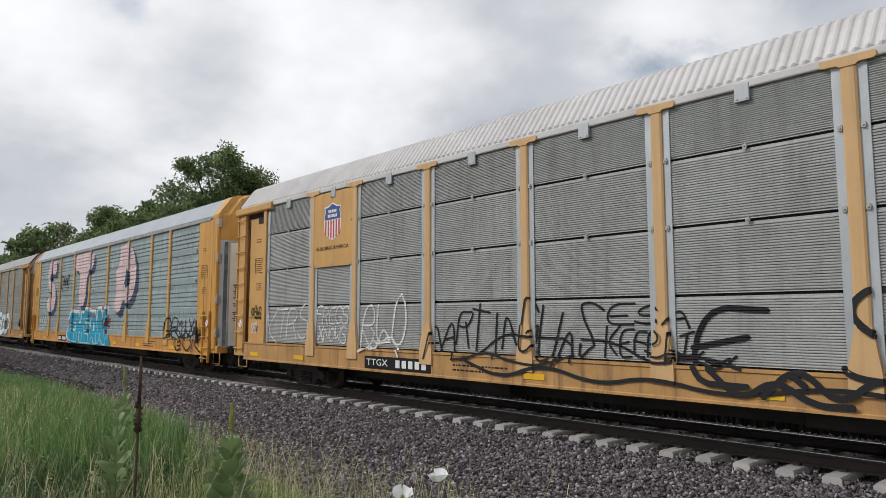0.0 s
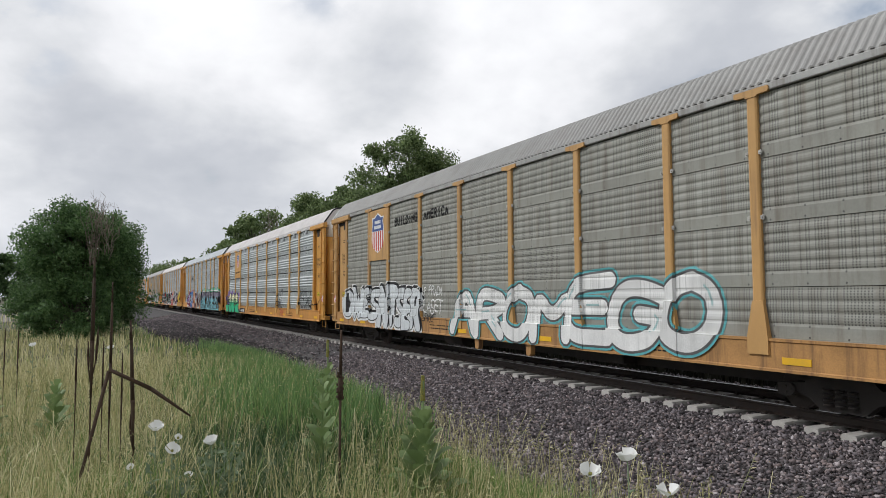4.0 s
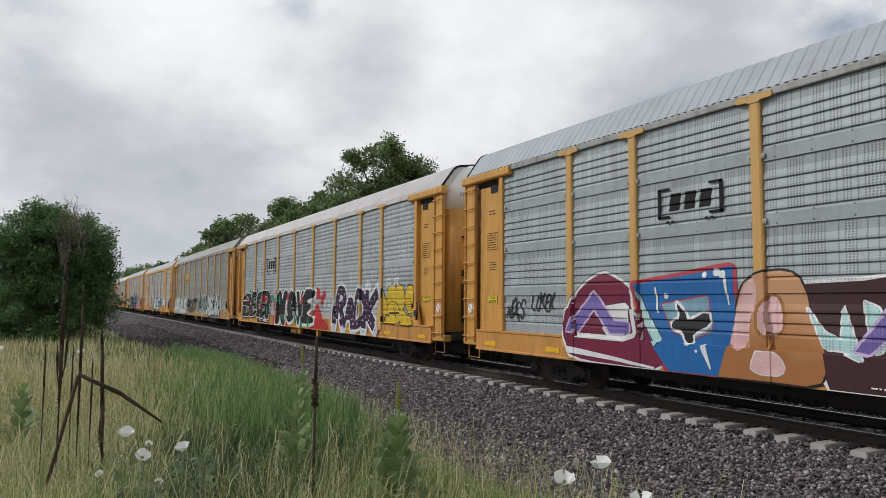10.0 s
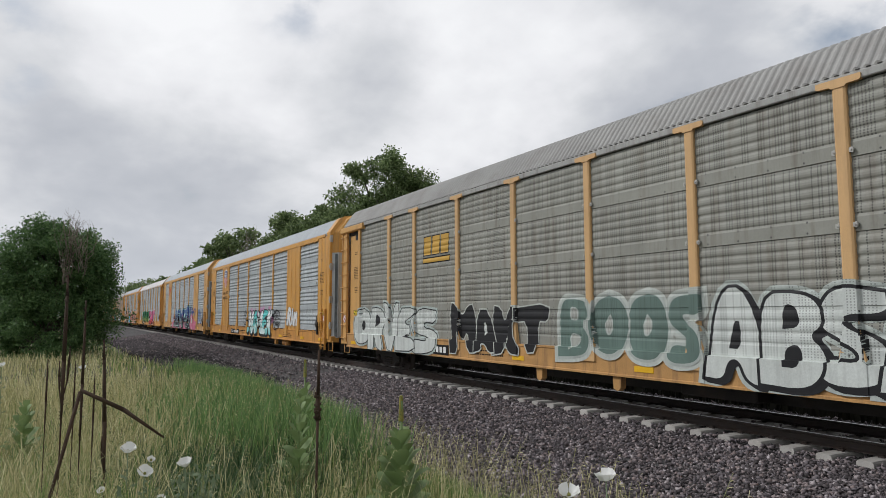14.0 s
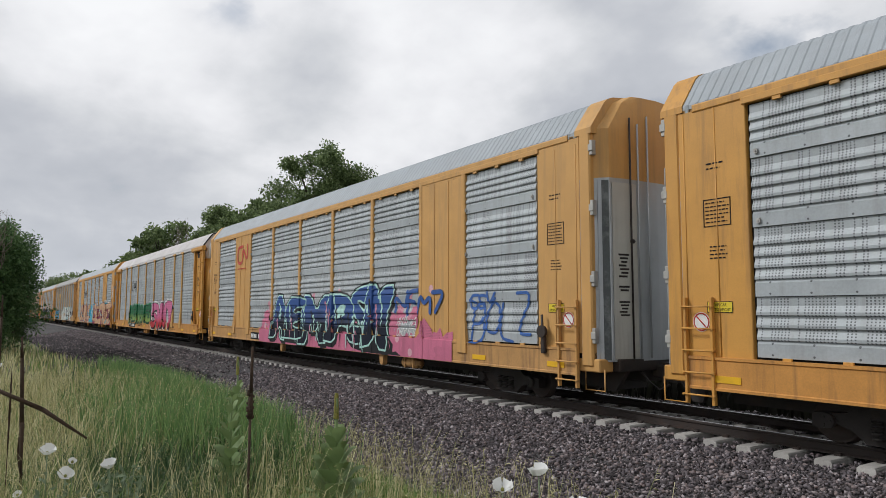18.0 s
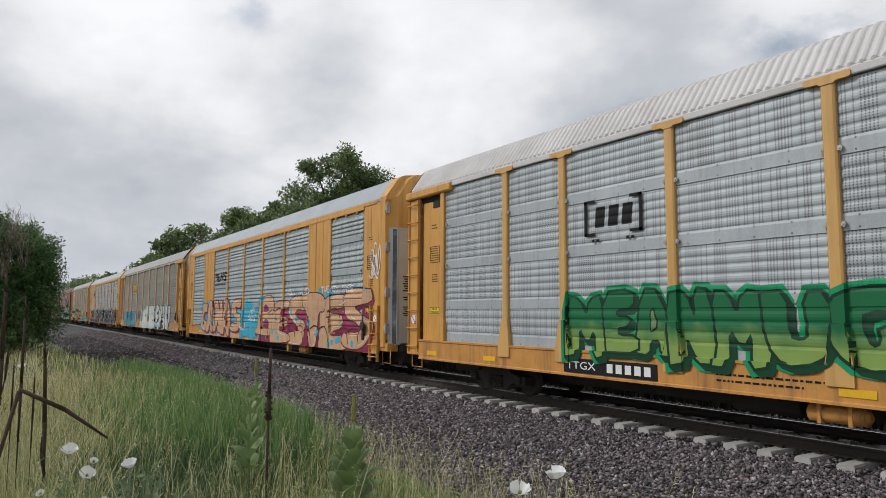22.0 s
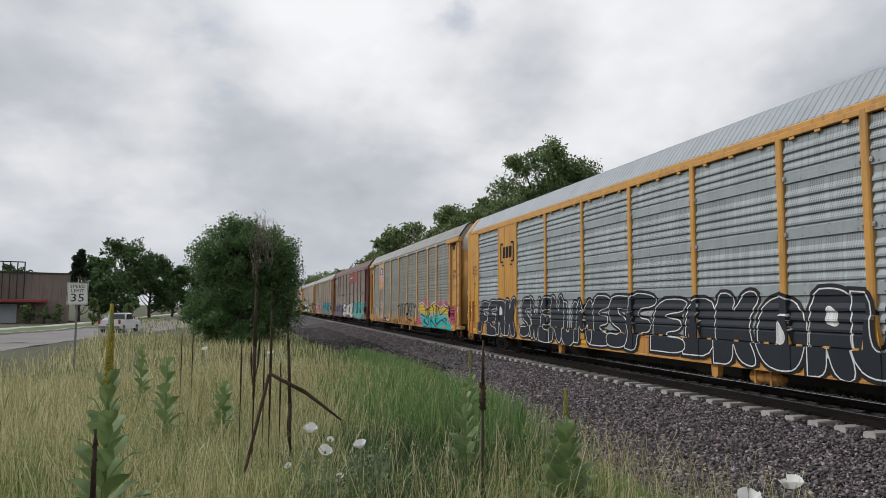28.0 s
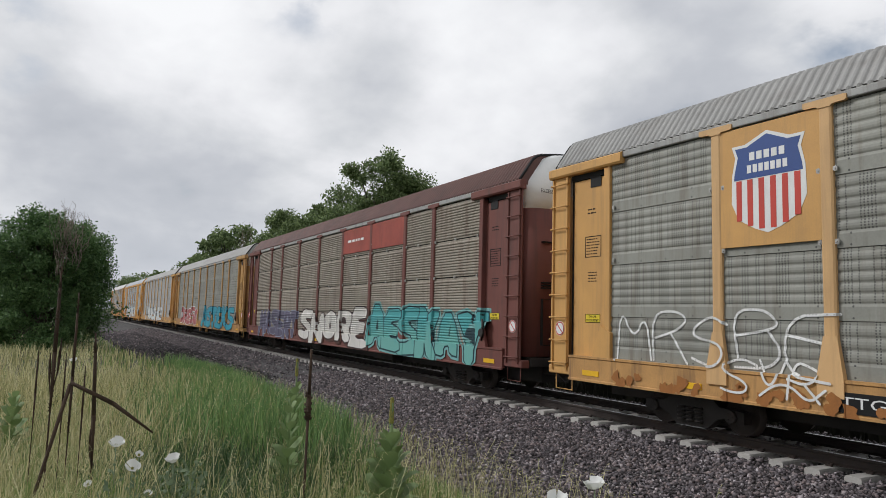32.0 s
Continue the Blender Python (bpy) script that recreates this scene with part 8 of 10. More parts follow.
    piece(c, k, "AESKAY", (4.4, 12.0), 0.98, 2.38, paint((0.08, 0.33, 0.34), (0.16, 0.40, 0.36)), paint((0.02, 0.05, 0.06)), 0.05, halo=((paint((0.20, 0.42, 0.41)), 0.12),), wild=0.10, lap=0.10, seed=143)
    # tail of the train
    c = car_last_a
    piece(c, k, "DRESO", (-9.5, -1.5), 1.0, 2.35, paint((0.40, 0.12, 0.12)), W, 0.05, wild=0.08, seed=151)
    piece(c, k, "ASTEKS", (0.5, 11.0), 1.0, 2.4, paint((0.04, 0.30, 0.40)), paint((0.02, 0.06, 0.08)), 0.05, wild=0.08, seed=152)
    piece(car_last_b, k, "MOSHE", (-8.0, 6.0), 1.0, 2.4, pale, paint((0.2, 0.2, 0.2)), 0.05, wild=0.08, seed=153)
    piece(car_last_c, "b", "RESTEK", (-6.0, 7.0), 1.0, 2.4, pale, paint((0.1, 0.2, 0.3)), 0.05, wild=0.08, seed=154)
    for i, (car, o) in enumerate(CARS):
        kd = "b" if car in (car_hamek, car_blue, car_orange, car_black, car_last_c) else "a"
        if kd == "b":
            for q in ((-2.62, -2.60, 0.93, 1.26), (-2.30, -2.28, 0.93, 1.26), (-2.60, -2.30, 1.24, 1.26), (-2.60, -2.30, 0.93, 0.95)):
                bm = bmesh.new()
                box(bm, q[0], q[1], -1.646, -1.639, q[2], q[3])
                part("sign_border", bm, black_ink, car)
            text_plate(car, "PLATE", -2.45, 1.16, 0.07, black_ink, -1.644, 0.24, name="sign_lettering")
            text_plate(car, "J", -2.45, 1.04, 0.10, black_ink, -1.644, name="sign_lettering")
        for s_ in (-1, 1):
            data_panel(car, s_, "b" if car is car_pink else kd, 200 + i * 10 + s_)
        bars(car, -3.4, -1.6, 1.0, 1.2, 2, black_ink, -1.642, 300 + i, "stencil")
        bars(car, 6.6, 8.0, 0.98, 1.25, 3, black_ink, -1.642, 320 + i, "stencil")


decorate()

# ---- plants ----
def leaf_material(name, base, hi, rough=0.6, ramp=None, spread=0.35):
    """Thin leaf: some light passes through; each blade or leaf has a tone of its own."""
    m = bpy.data.materials.new(name)
    m.use_nodes = True
    n = Nodes(m.node_tree)
    r = n.add("ShaderNodeNewGeometry").outputs["Random Per Island"]
    co = n.add("ShaderNodeTexCoord").outputs["Object"]
    big = n.add("ShaderNodeTexNoise", {"Vector": co, "Scale": 0.5, "Detail": 3.0}).outputs[0]
    f = n.math("ADD", n.math("MULTIPLY", r, 0.6), n.math("MULTIPLY", big, 0.4))
    col = n.ramp(f, ramp) if ramp else n.mix(f, base, hi)
    a = n.add("ShaderNodeBsdfPrincipled", {"Base Color": col, "Roughness": rough, "Specular IOR Level": 0.3})
    t = n.add("ShaderNodeBsdfTranslucent", {"Color": col})
    mixed = n.add("ShaderNodeMixShader", {0: 0.3, 1: a.outputs[0], 2: t.outputs[0]})
    n.add("ShaderNodeOutputMaterial", {0: mixed.outputs[0]})
    return m


green_blade = leaf_material("green_grass", None, None, ramp=[(0.15, (0.058, 0.120, 0.029)), (0.5, (0.144, 0.251, 0.059)), (0.75, (0.270, 0.361, 0.115)), (0.95, (0.463, 0.502, 0.209))])
dry_blade = leaf_material("dry_grass", None, None, ramp=[(0.15, (0.164, 0.195, 0.073)), (0.42, (0.404, 0.377, 0.174)), (0.7, (0.676, 0.613, 0.349)), (0.92, (0.829, 0.811, 0.541))])
lush_blade = leaf_material("lush_grass", None, None, ramp=[(0.1, (0.078, 0.143, 0.048)), (0.6, (0.178, 0.305, 0.104)), (0.95, (0.414, 0.522, 0.206))])
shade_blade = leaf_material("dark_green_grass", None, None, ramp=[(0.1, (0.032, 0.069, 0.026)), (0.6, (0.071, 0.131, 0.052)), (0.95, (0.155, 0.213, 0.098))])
# dead brush whose colour also carries the shade under the train
shaded_brush_blade = leaf_material("shaded_dark_brush", None, None, ramp=[(0.1, (0.014, 0.014, 0.010)), (0.6, (0.028, 0.027, 0.018)), (0.95, (0.050, 0.050, 0.032))])
tree_leaf = leaf_material("tree_leaves", None, None, ramp=[(0.1, (0.060, 0.094, 0.036)), (0.5, (0.155, 0.215, 0.084)), (0.9, (0.31, 0.39, 0.17))])
elm_leaf = leaf_material("elm_leaves", None, None, ramp=[(0.1, (0.034, 0.073, 0.026)), (0.5, (0.091, 0.170, 0.057)), (0.9, (0.190, 0.297, 0.114))])
street_leaf = leaf_material("street_tree_leaves", None, None, ramp=[(0.1, (0.022, 0.051, 0.019)), (0.5, (0.061, 0.115, 0.038)), (0.9, (0.136, 0.216, 0.072))])
spruce_leaf = leaf_material("spruce_needles", None, None, ramp=[(0.1, (0.012, 0.024, 0.012)), (0.9, (0.045, 0.068, 0.033))])
mullein_leaf = leaf_material("mullein_leaves", None, None, ramp=[(0.1, (0.13, 0.20, 0.075)), (0.6, (0.235, 0.32, 0.135)), (0.95, (0.36, 0.44, 0.21))])
sage_leaf = leaf_material("grey_green_leaves", None, None, ramp=[(0.1, (0.110, 0.161, 0.094)), (0.9, (0.264, 0.333, 0.198))])
petal = leaf_material("white_petals", (0.78, 0.78, 0.74), (0.86, 0.86, 0.84))
bud_mat = leaf_material("yellow_buds", (0.16, 0.19, 0.06), (0.42, 0.36, 0.08))
bloom_mat = leaf_material("yellow_bloom", (0.22, 0.24, 0.06), (0.66, 0.50, 0.06))
bark = material("tree_bark", (0.085, 0.070, 0.055), 0.9, vary=0.4, bump=0.8, bump_scale=18, stretch=(1, 1, 0.3))
twig = material("bare_grey_twigs", (0.20, 0.165, 0.13), 0.9, vary=0.3)
dead_stalk = material("dead_brown_stalk", (0.060, 0.036, 0.022), 0.9, vary=0.4, bump=0.9, bump_scale=90)


def blades(name, label, x, y, h, w, lean, mat, droop=0.35):
    """Curved tapering blades, each bent over to one side."""
    k = len(x)
    z = ground_z(x, y) - 0.02
    a = rng.uniform(0, 2 * np.pi, k)
    # a light wind bends most of them the same way
    dx, dy = np.cos(a) * lean + 0.10 * lean / 0.3, np.sin(a) * lean
    fx, fy = -np.sin(a + rng.uniform(-1, 1, k)), np.cos(a + rng.uniform(-1, 1, k))
    base = np.stack([x, y, z], -1)
    wv = np.stack([fx, fy, np.zeros(k)], -1) * (w / 2)[:, None]
    d = np.stack([dx * h, dy * h, np.zeros(k)], -1)
    up = np.array([0, 0, 1.0])
    p1 = base + d * 0.18 + up * (h * 0.45)[:, None]
    p2 = base + d * 0.55 + up * (h * 0.82)[:, None]
    p3 = base + d * 1.0 + up * (h * (1.0 - droop * rng.uniform(0, 1, k) * lean))[:, None]
    v = np.stack([base - wv, base + wv, p1 - wv * 0.9, p1 + wv * 0.9, p2 - wv * 0.6, p2 + wv * 0.6, p3], 1)
    t = np.array([(0, 1, 3), (0, 3, 2), (2, 3, 5), (2, 5, 4), (4, 5, 6)])
    lo = (t[None] + (np.arange(k) * 7)[:, None, None]).ravel()
    return thing(name, label, "grass", kind="stuff", me=mesh_fast(name, v.reshape(-1, 3), lo, 3, mat))


def wedge(n, r0, r1, a0=14.0, a1=116.0, power=1.0):
    """Random places between two distances, in the stretch of ground before the camera."""
    r = np.sqrt(r0 ** 2 + (r1 ** 2 - r0 ** 2) * rng.random(n) ** power)
    a = np.radians(rng.uniform(a0, a1, n))
    return -r * np.sin(a), r * np.cos(a)


def patch_noise(x, y, s, o):
    return 0.5 + 0.25 * (np.sin(x * s + o) * np.sin(y * s * 1.3 + 2 * o) + np.sin((x + y) * s * 0.7 + 3 * o) + np.sin((x * 0.6 - y) * s * 1.7 + o) * 0.6)


TUFTS = ((72.5, 9.3, 1.0, 700), (77.0, 11.0, 1.0, 700), (80.0, 13.5, 1.1, 700), (75.0, 9.8, 0.9, 700), (79.3, 17.5, 1.0, 700), (78.7, 23.0, 0.8, 5200), (76.5, 18.0, 0.9, 1500), (74.6, 14.8, 1.0, 2200), (71.0, 11.5, 0.8, 1300), (81.0, 28.0, 0.8, 900))


def grass():
    for r0, r1, n, h0, h1, w0, green in ((2.6, 9.0, 62000, 0.26, 0.74, 0.007, 0.42), (9.0, 22.0, 64000, 0.28, 0.74, 0.013, 0.06), (22.0, 60.0, 46000, 0.35, 0.72, 0.03, 0.0), (60, 130, 16000, 0.4, 0.8, 0.07, 0.25)):
        x, y = wedge(n, r0, r1)
        t = toe(x)
        dens = np.clip((t + 0.55 - y) / 0.9, 0, 1)
        keep = rng.random(n) < dens * (0.30 + 0.40 * patch_noise(x, y, 0.8, 1.0) + 0.45 * patch_noise(x, y, 2.6, 0.4))
        # thinner round the poppies
        a = np.degrees(np.arctan2(-x, y))
        keep &= ~((a > 75.5) & (a < 88) & (np.hypot(x, y) < 8.8) & (rng.random(n) < 0.55))
        keep &= (y > -7.5 - 0.16 * np.maximum(0, -x - 30)) | (x > -26)
        x, y = x[keep], y[keep]
        k = len(x)
        g = green + 0.55 * np.exp(-(np.maximum(0.0, toe(x) - y - 0.2) / 1.5) ** 2) + 0.6 * (patch_noise(x, y, 0.55, 2.0) - 0.5)
        is_green = rng.random(k) < g
        h = rng.uniform(h0, h1, k) * (0.75 + 0.5 * patch_noise(x, y, 0.45, 4.0)) * (0.5 + 0.5 * np.clip((toe(x) - y) / 1.3, 0, 1))
        w = w0 * rng.uniform(0.6, 1.5, k)
        lean = rng.uniform(0.05, 0.65, k)
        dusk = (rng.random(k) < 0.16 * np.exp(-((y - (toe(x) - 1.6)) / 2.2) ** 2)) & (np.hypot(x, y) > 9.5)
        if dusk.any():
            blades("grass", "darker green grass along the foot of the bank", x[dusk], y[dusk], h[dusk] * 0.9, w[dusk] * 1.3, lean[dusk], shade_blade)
        is_green, is_dry = is_green & ~dusk, ~is_green & ~dusk
        for sel, mat, lab in ((is_green, green_blade, "tall green grass beside the track bed"), (is_dry, dry_blade, "tall straw-coloured dry grass beside the track bed")):
            blades("grass", lab, x[sel], y[sel], h[sel] * (1.0 if mat is green_blade else 1.12), w[sel] * (1 if mat is green_blade else 0.8), lean[sel], mat)
    # lush dark green tufts at the foot of the bank
    for az, d, r, n in TUFTS:
        cx, cy = -d * math.sin(radians(az)), d * math.cos(radians(az))
        q = rng.normal(size=(n, 2)) * r * 0.5
        x, y = cx + q[:, 0] * 1.5, cy + q[:, 1]
        blades("grass_tuft", "lush dark green grass at the foot of the ballast", x, y, rng.uniform(0.45, 1.0, n), rng.uniform(0.009, 0.018, n), rng.uniform(0.05, 0.45, n), lush_blade)
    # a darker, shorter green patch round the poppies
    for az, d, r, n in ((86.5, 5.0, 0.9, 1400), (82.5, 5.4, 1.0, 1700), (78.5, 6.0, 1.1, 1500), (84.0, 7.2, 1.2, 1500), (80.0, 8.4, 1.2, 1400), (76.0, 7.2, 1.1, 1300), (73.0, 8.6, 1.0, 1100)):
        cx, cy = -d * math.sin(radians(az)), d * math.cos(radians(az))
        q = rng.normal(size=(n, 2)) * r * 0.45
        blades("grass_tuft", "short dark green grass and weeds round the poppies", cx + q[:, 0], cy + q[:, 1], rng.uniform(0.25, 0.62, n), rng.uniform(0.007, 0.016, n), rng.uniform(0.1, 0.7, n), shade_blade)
    # low undergrowth between the straw, coloured dark for the shade at its base
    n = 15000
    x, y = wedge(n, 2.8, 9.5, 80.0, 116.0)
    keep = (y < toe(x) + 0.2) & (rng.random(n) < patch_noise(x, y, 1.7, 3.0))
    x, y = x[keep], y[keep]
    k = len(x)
    blades("undergrowth", "low green undergrowth, darkened for the shade between the straw", x, y, rng.uniform(0.12, 0.36, k), rng.uniform(0.006, 0.014, k), rng.uniform(0.1, 0.8, k), shade_blade)
    # leaning bunches of straw
    cx, cy = wedge(90, 3.4, 11.0, 84.0, 116.0)
    cx, cy = cx[cy < toe(cx) - 0.6], cy[cy < toe(cx) - 0.6]
    x, y = (np.repeat(q, 34) for q in (cx, cy))
    k = len(x)
    blades("straw", "leaning bunches of tall golden straw", x + rng.normal(size=k) * 0.13, y + rng.normal(size=k) * 0.13, rng.uniform(0.6, 0.98, k), rng.uniform(0.004, 0.008, k), rng.uniform(0.25, 0.75, k), dry_blade)
    # straw and green grass that hides the feet of the dead stalks
    for az, d, r, n, mat in ((90.6, 5.2, 0.5, 520, dry_blade), (89.2, 5.4, 0.5, 420, green_blade), (88.0, 5.3, 0.5, 420, dry_blade), (86.6, 5.4, 0.5, 420, green_blade), (89.0, 4.6, 0.5, 380, green_blade), (92.0, 4.8, 0.6, 420, dry_blade)):
        cx, cy = -d * math.sin(radians(az)), d * math.cos(radians(az))
        q = rng.normal(size=(n, 2)) * r * 0.5
        blades("grass_tuft", "tall grass round the dead stalks", cx + q[:, 0], cy + q[:, 1], rng.uniform(0.35, 0.85, n), rng.uniform(0.004, 0.010, n), rng.uniform(0.05, 0.5, n), mat)
    # thin straw over the lower edge of the stones
    n = 3200
    x, y = wedge(n, 4.5, 24.0)
    x = x + rng.normal(size=n) * 0.3
    y = toe(x) + 0.3 + rng.random(n) ** 2 * 1.6
    blades("straw", "thin dry straw among the ballast stones", x, y, rng.uniform(0.15, 0.5, n), rng.uniform(0.004, 0.009, n), rng.uniform(0.2, 0.9, n), dry_blade)
    # weeds and brush beyond the track; near-black colour holds the shade under the train
    n = 7000
    x, y = -rng.uniform(-8, 150, n), rng.uniform(14.9, 19.0, n)
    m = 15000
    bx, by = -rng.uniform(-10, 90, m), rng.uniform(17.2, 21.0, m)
    blades("brush", "dense dead brush beyond the track, darkened for the shade under the train", bx, by, rng.uniform(0.5, 1.5, m), rng.uniform(0.06, 0.14, m), rng.uniform(0.1, 0.6, m), shaded_brush_blade)
    blades("weeds", "weeds and dead brush behind the track, darkened for the train's shade", x, y, rng.uniform(0.06, 0.22, n), rng.uniform(0.03, 0.07, n), rng.uniform(0.1, 0.7, n), shaded_brush_blade)


grass()


def seed_heads():
    """Feathery nodding heads of wild brome above the grass."""
    n = 9000
    x, y = wedge(n, 3.0, 20.0)
    keep = (y < toe(x) + 0.6) & (rng.random(n) < 0.35 + 0.65 * patch_noise(x, y, 0.7, 5.0))
    x, y = x[keep], y[keep]
    k = len(x)
    h = rng.uniform(0.45, 0.95, k)
    d = rng.uniform(0, 2 * np.pi, k)
    lean = rng.uniform(0.1, 0.5, k)
    z = ground_z(x, y)
    v, t = [], []
    s = np.stack([np.cos(d), np.sin(d)], -1)
    for i in range(k):
        b = np.array([x[i], y[i], z[i]])
        dirv = np.array([s[i, 0] * lean[i], s[i, 1] * lean[i], 0])
        side = np.array([-s[i, 1], s[i, 0], 0])
        tip = b + dirv * h[i] + np.array([0, 0, h[i]])
        mid = b + dirv * h[i] * 0.4 + np.array([0, 0, h[i] * 0.6])
        o = len(v)
        wv = side * 0.0022
        v += [b - wv, b + wv, mid - wv, mid + wv, tip - wv, tip + wv]
        t += [(o, o + 1, o + 3), (o, o + 3, o + 2), (o + 2, o + 3, o + 5), (o + 2, o + 5, o + 4)]
        for j in range(5):
            q = tip - (tip - mid) * 0.10 * j
            e = q + side * random.uniform(-0.035, 0.035) + np.array([s[i, 0] * 0.03, s[i, 1] * 0.03, random.uniform(-0.04, 0.02)])
            o = len(v)
            v += [q, e, (q + e) / 2 + np.array([0, 0, 0.006]) + side * 0.004]
            t.append((o, o + 1, o + 2))
    thing("seed_heads", "pale nodding seed heads above the grass", "grass", kind="stuff", me=mesh_fast("seed_heads", np.array(v), np.array(t).ravel(), 3, dry_blade))


seed_heads()


def polar(az, d):
    x, y = -d * math.sin(radians(az)), d * math.cos(radians(az))
    return x, y, float(ground_z(x, y))


def at_height(el, d):
    return 2.11 + d * math.tan(radians(el))


def leaf_cloud(pts, size, mat, name="crown", flat=0.0):
    """Small folded leaves at the points."""
    k = len(pts)
    n = rng.normal(size=(k, 3))
    n /= np.linalg.norm(n, axis=1)[:, None]
    u = np.cross(n, rng.normal(size=(k, 3)))
    u /= np.linalg.norm(u, axis=1)[:, None]
    w = np.cross(n, u)
    s = (size * rng.uniform(0.55, 1.35, k))[:, None]
    v = np.stack([pts - u * s, pts + w * s * 0.45 + n * s * 0.12, pts + u * s, pts - w * s * 0.45 + n * s * 0.12], 1)
    t = np.array([(0, 1, 2), (0, 2, 3)])
    lo = (t[None] + (np.arange(k) * 4)[:, None, None]).ravel()
    return mesh_fast(name, v.reshape(-1, 3), lo, 3, mat)


def tree(name, label, x, y, height, width, leaves, leaf, mat, low=0.18, lobes=26, seed=1, shape="round", dead=0, thick=1.0):
    r = np.random.default_rng(seed)
    z = float(ground_z(x, y))
    ob = thing(name, label, "tree", m=pose(x, y, z))
    bm = bmesh.new()
    tr = 0.022 * height + 0.05
    tips = []
    p = Vector((0, 0, -0.1))
    for i in range(5):
        q = Vector((r.normal() * 0.02 * height, r.normal() * 0.02 * height, height * (i + 1) * 0.15))
        rod(bm, p, q, tr * (1 - i * 0.16), 8, r2=tr * (1 - (i + 1) * 0.16))
        p = q
    cen = []
    for i in range(lobes):
        t = r.uniform(0, 2 * np.pi)
        hz = r.uniform(low, 0.97)
        if shape == "cone":
            rad = width / 2 * (1.02 - hz) * r.uniform(0.5, 1.0)
        else:
            rad = width / 2 * math.sqrt(max(0.05, 1 - ((hz - 0.48) / 0.56) ** 2)) * r.uniform(0.25, 0.86)
        if dead and hz < 0.36:
            rad = width / 2 * r.uniform(0.45, 0.92)
        cen.append((rad * math.cos(t), rad * math.sin(t), hz * height, r.uniform(0.10, 0.19) * width * (0.55 if shape == "cone" else thick)))
        s = Vector((0, 0, max(0.08, hz - 0.25) * height))
        e = Vector(cen[-1][:3])
        m = (s + e) / 2 + Vector((0, 0, -0.03 * height))
        rod(bm, s, m, tr * 0.35, 6, r2=tr * 0.22)
        rod(bm, m, e, tr * 0.22, 6, r2=tr * 0.06)
    part("trunk", bm, bark, ob)
    per = leaves // len(cen)
    pts = []
    for cx, cy, cz, cr in cen:
        sub = r.normal(size=(9, 3))
        sub = sub / np.linalg.norm(sub, axis=1)[:, None] * cr * r.uniform(0.4, 1.05, (9, 1))
        for q in sub:
            k = per // 9
            o = np.clip(r.normal(size=(k, 3)), -1.7, 1.7) * cr * 0.27
            pts.append(np.array([cx, cy, cz]) + (q + o) * np.array([1, 1, 0.8]))
    pts = np.concatenate(pts)
    pts = pts[pts[:, 2] > 0.03 * height]
    part("crown", leaf_cloud(pts, leaf, mat), None, ob)
    if dead:
        bm = bmesh.new()
        for i in range(dead):
            b = Vector((0.44 * width + r.uniform(-0.08, 0.08) * width, r.uniform(0.02, 0.20) * width, r.uniform(0.52, 0.80) * height))
            for j in range(3):
                e = b + Vector((r.normal() * 0.02 * width, r.normal() * 0.022 * width, r.uniform(0.04, 0.085) * height))
                rod(bm, b, e, 0.022 - j * 0.005, 4, r2=0.016 - j * 0.004)
                for f in range(2):
                    rod(bm, e, e + Vector((r.normal() * 0.2, r.normal() * 0.22, r.uniform(0.1, 0.5))), 0.009, 4, r2=0.004)
                b = e
        part("dead_twig", bm, twig, ob, "bare grey dead twigs in the crown")
    return ob


def trees():
    tree("elm_tree", "dense dark green elm with bare dead twigs in its crown", -50.0, -0.4, 8.6, 7.9, 105000, 0.095, elm_leaf, low=0.0, lobes=74, seed=3, dead=44)
    for x, y, h, w, s in ((-54.6, 24.0, 16.9, 9.4, 11), (-47.5, 24.5, 9.5, 5.0, 12), (-66.0, 25.0, 13.6, 7.5, 13), (-76, 25, 15.4, 9.5, 14), (-88, 25.5, 15.4, 10, 15), (-100, 26, 13.0, 8, 16),
                          (-120, 25, 18, 13, 17), (-137, 26, 17, 13, 18), (-150, 26, 13.0, 9, 19), (-172, 27, 11.5, 10, 20), (-196, 26, 13, 12, 21), (-225, 27, 13, 13, 22), (-260, 27, 14, 14, 23), (-300, 27, 15, 16, 24), (-350, 28, 16, 18, 25)):
        tree("cottonwood_tree", "green broadleaf tree rising behind the train", x, y, h, w, 64000 if s == 11 else 24000 if x > -110 else 8000, 0.15 if s == 11 else 0.20 if x > -110 else 0.36, tree_leaf, lobes=40 if s == 11 else 26, seed=s, thick=1.3 if s == 11 else 1.1, dead=36 if s in (17, 18) else 0)
    for az, d, el, w, s, mat, sh in ((102.4, 125, 4.0, 7.5, 31, spruce_leaf, "cone"), (99.6, 140, 4.5, 13, 32, street_leaf, "round"), (97.6, 150, 3.7, 12, 33, street_leaf, "round"), (101.0, 150, 3.3, 10, 34, street_leaf, "round"),
                                     (96.0, 160, 2.9, 11, 35, street_leaf, "round"), (94.2, 175, 2.6, 12, 36, street_leaf, "round"), (92.2, 190, 2.4, 12, 37, street_leaf, "round"), (106.5, 170, 2.6, 9, 38, street_leaf, "round"), (110, 170, 2.4, 12, 39, street_leaf, "round")):
        x, y, z = polar(az, d)
        tree("spruce_tree" if sh == "cone" else "street_tree", "dark conifer behind the road" if sh == "cone" else "green broadleaf tree along the road", x, y, at_height(el, d) - z, w, 7000, 0.36, mat, lobes=24, seed=s, shape=sh)


trees()


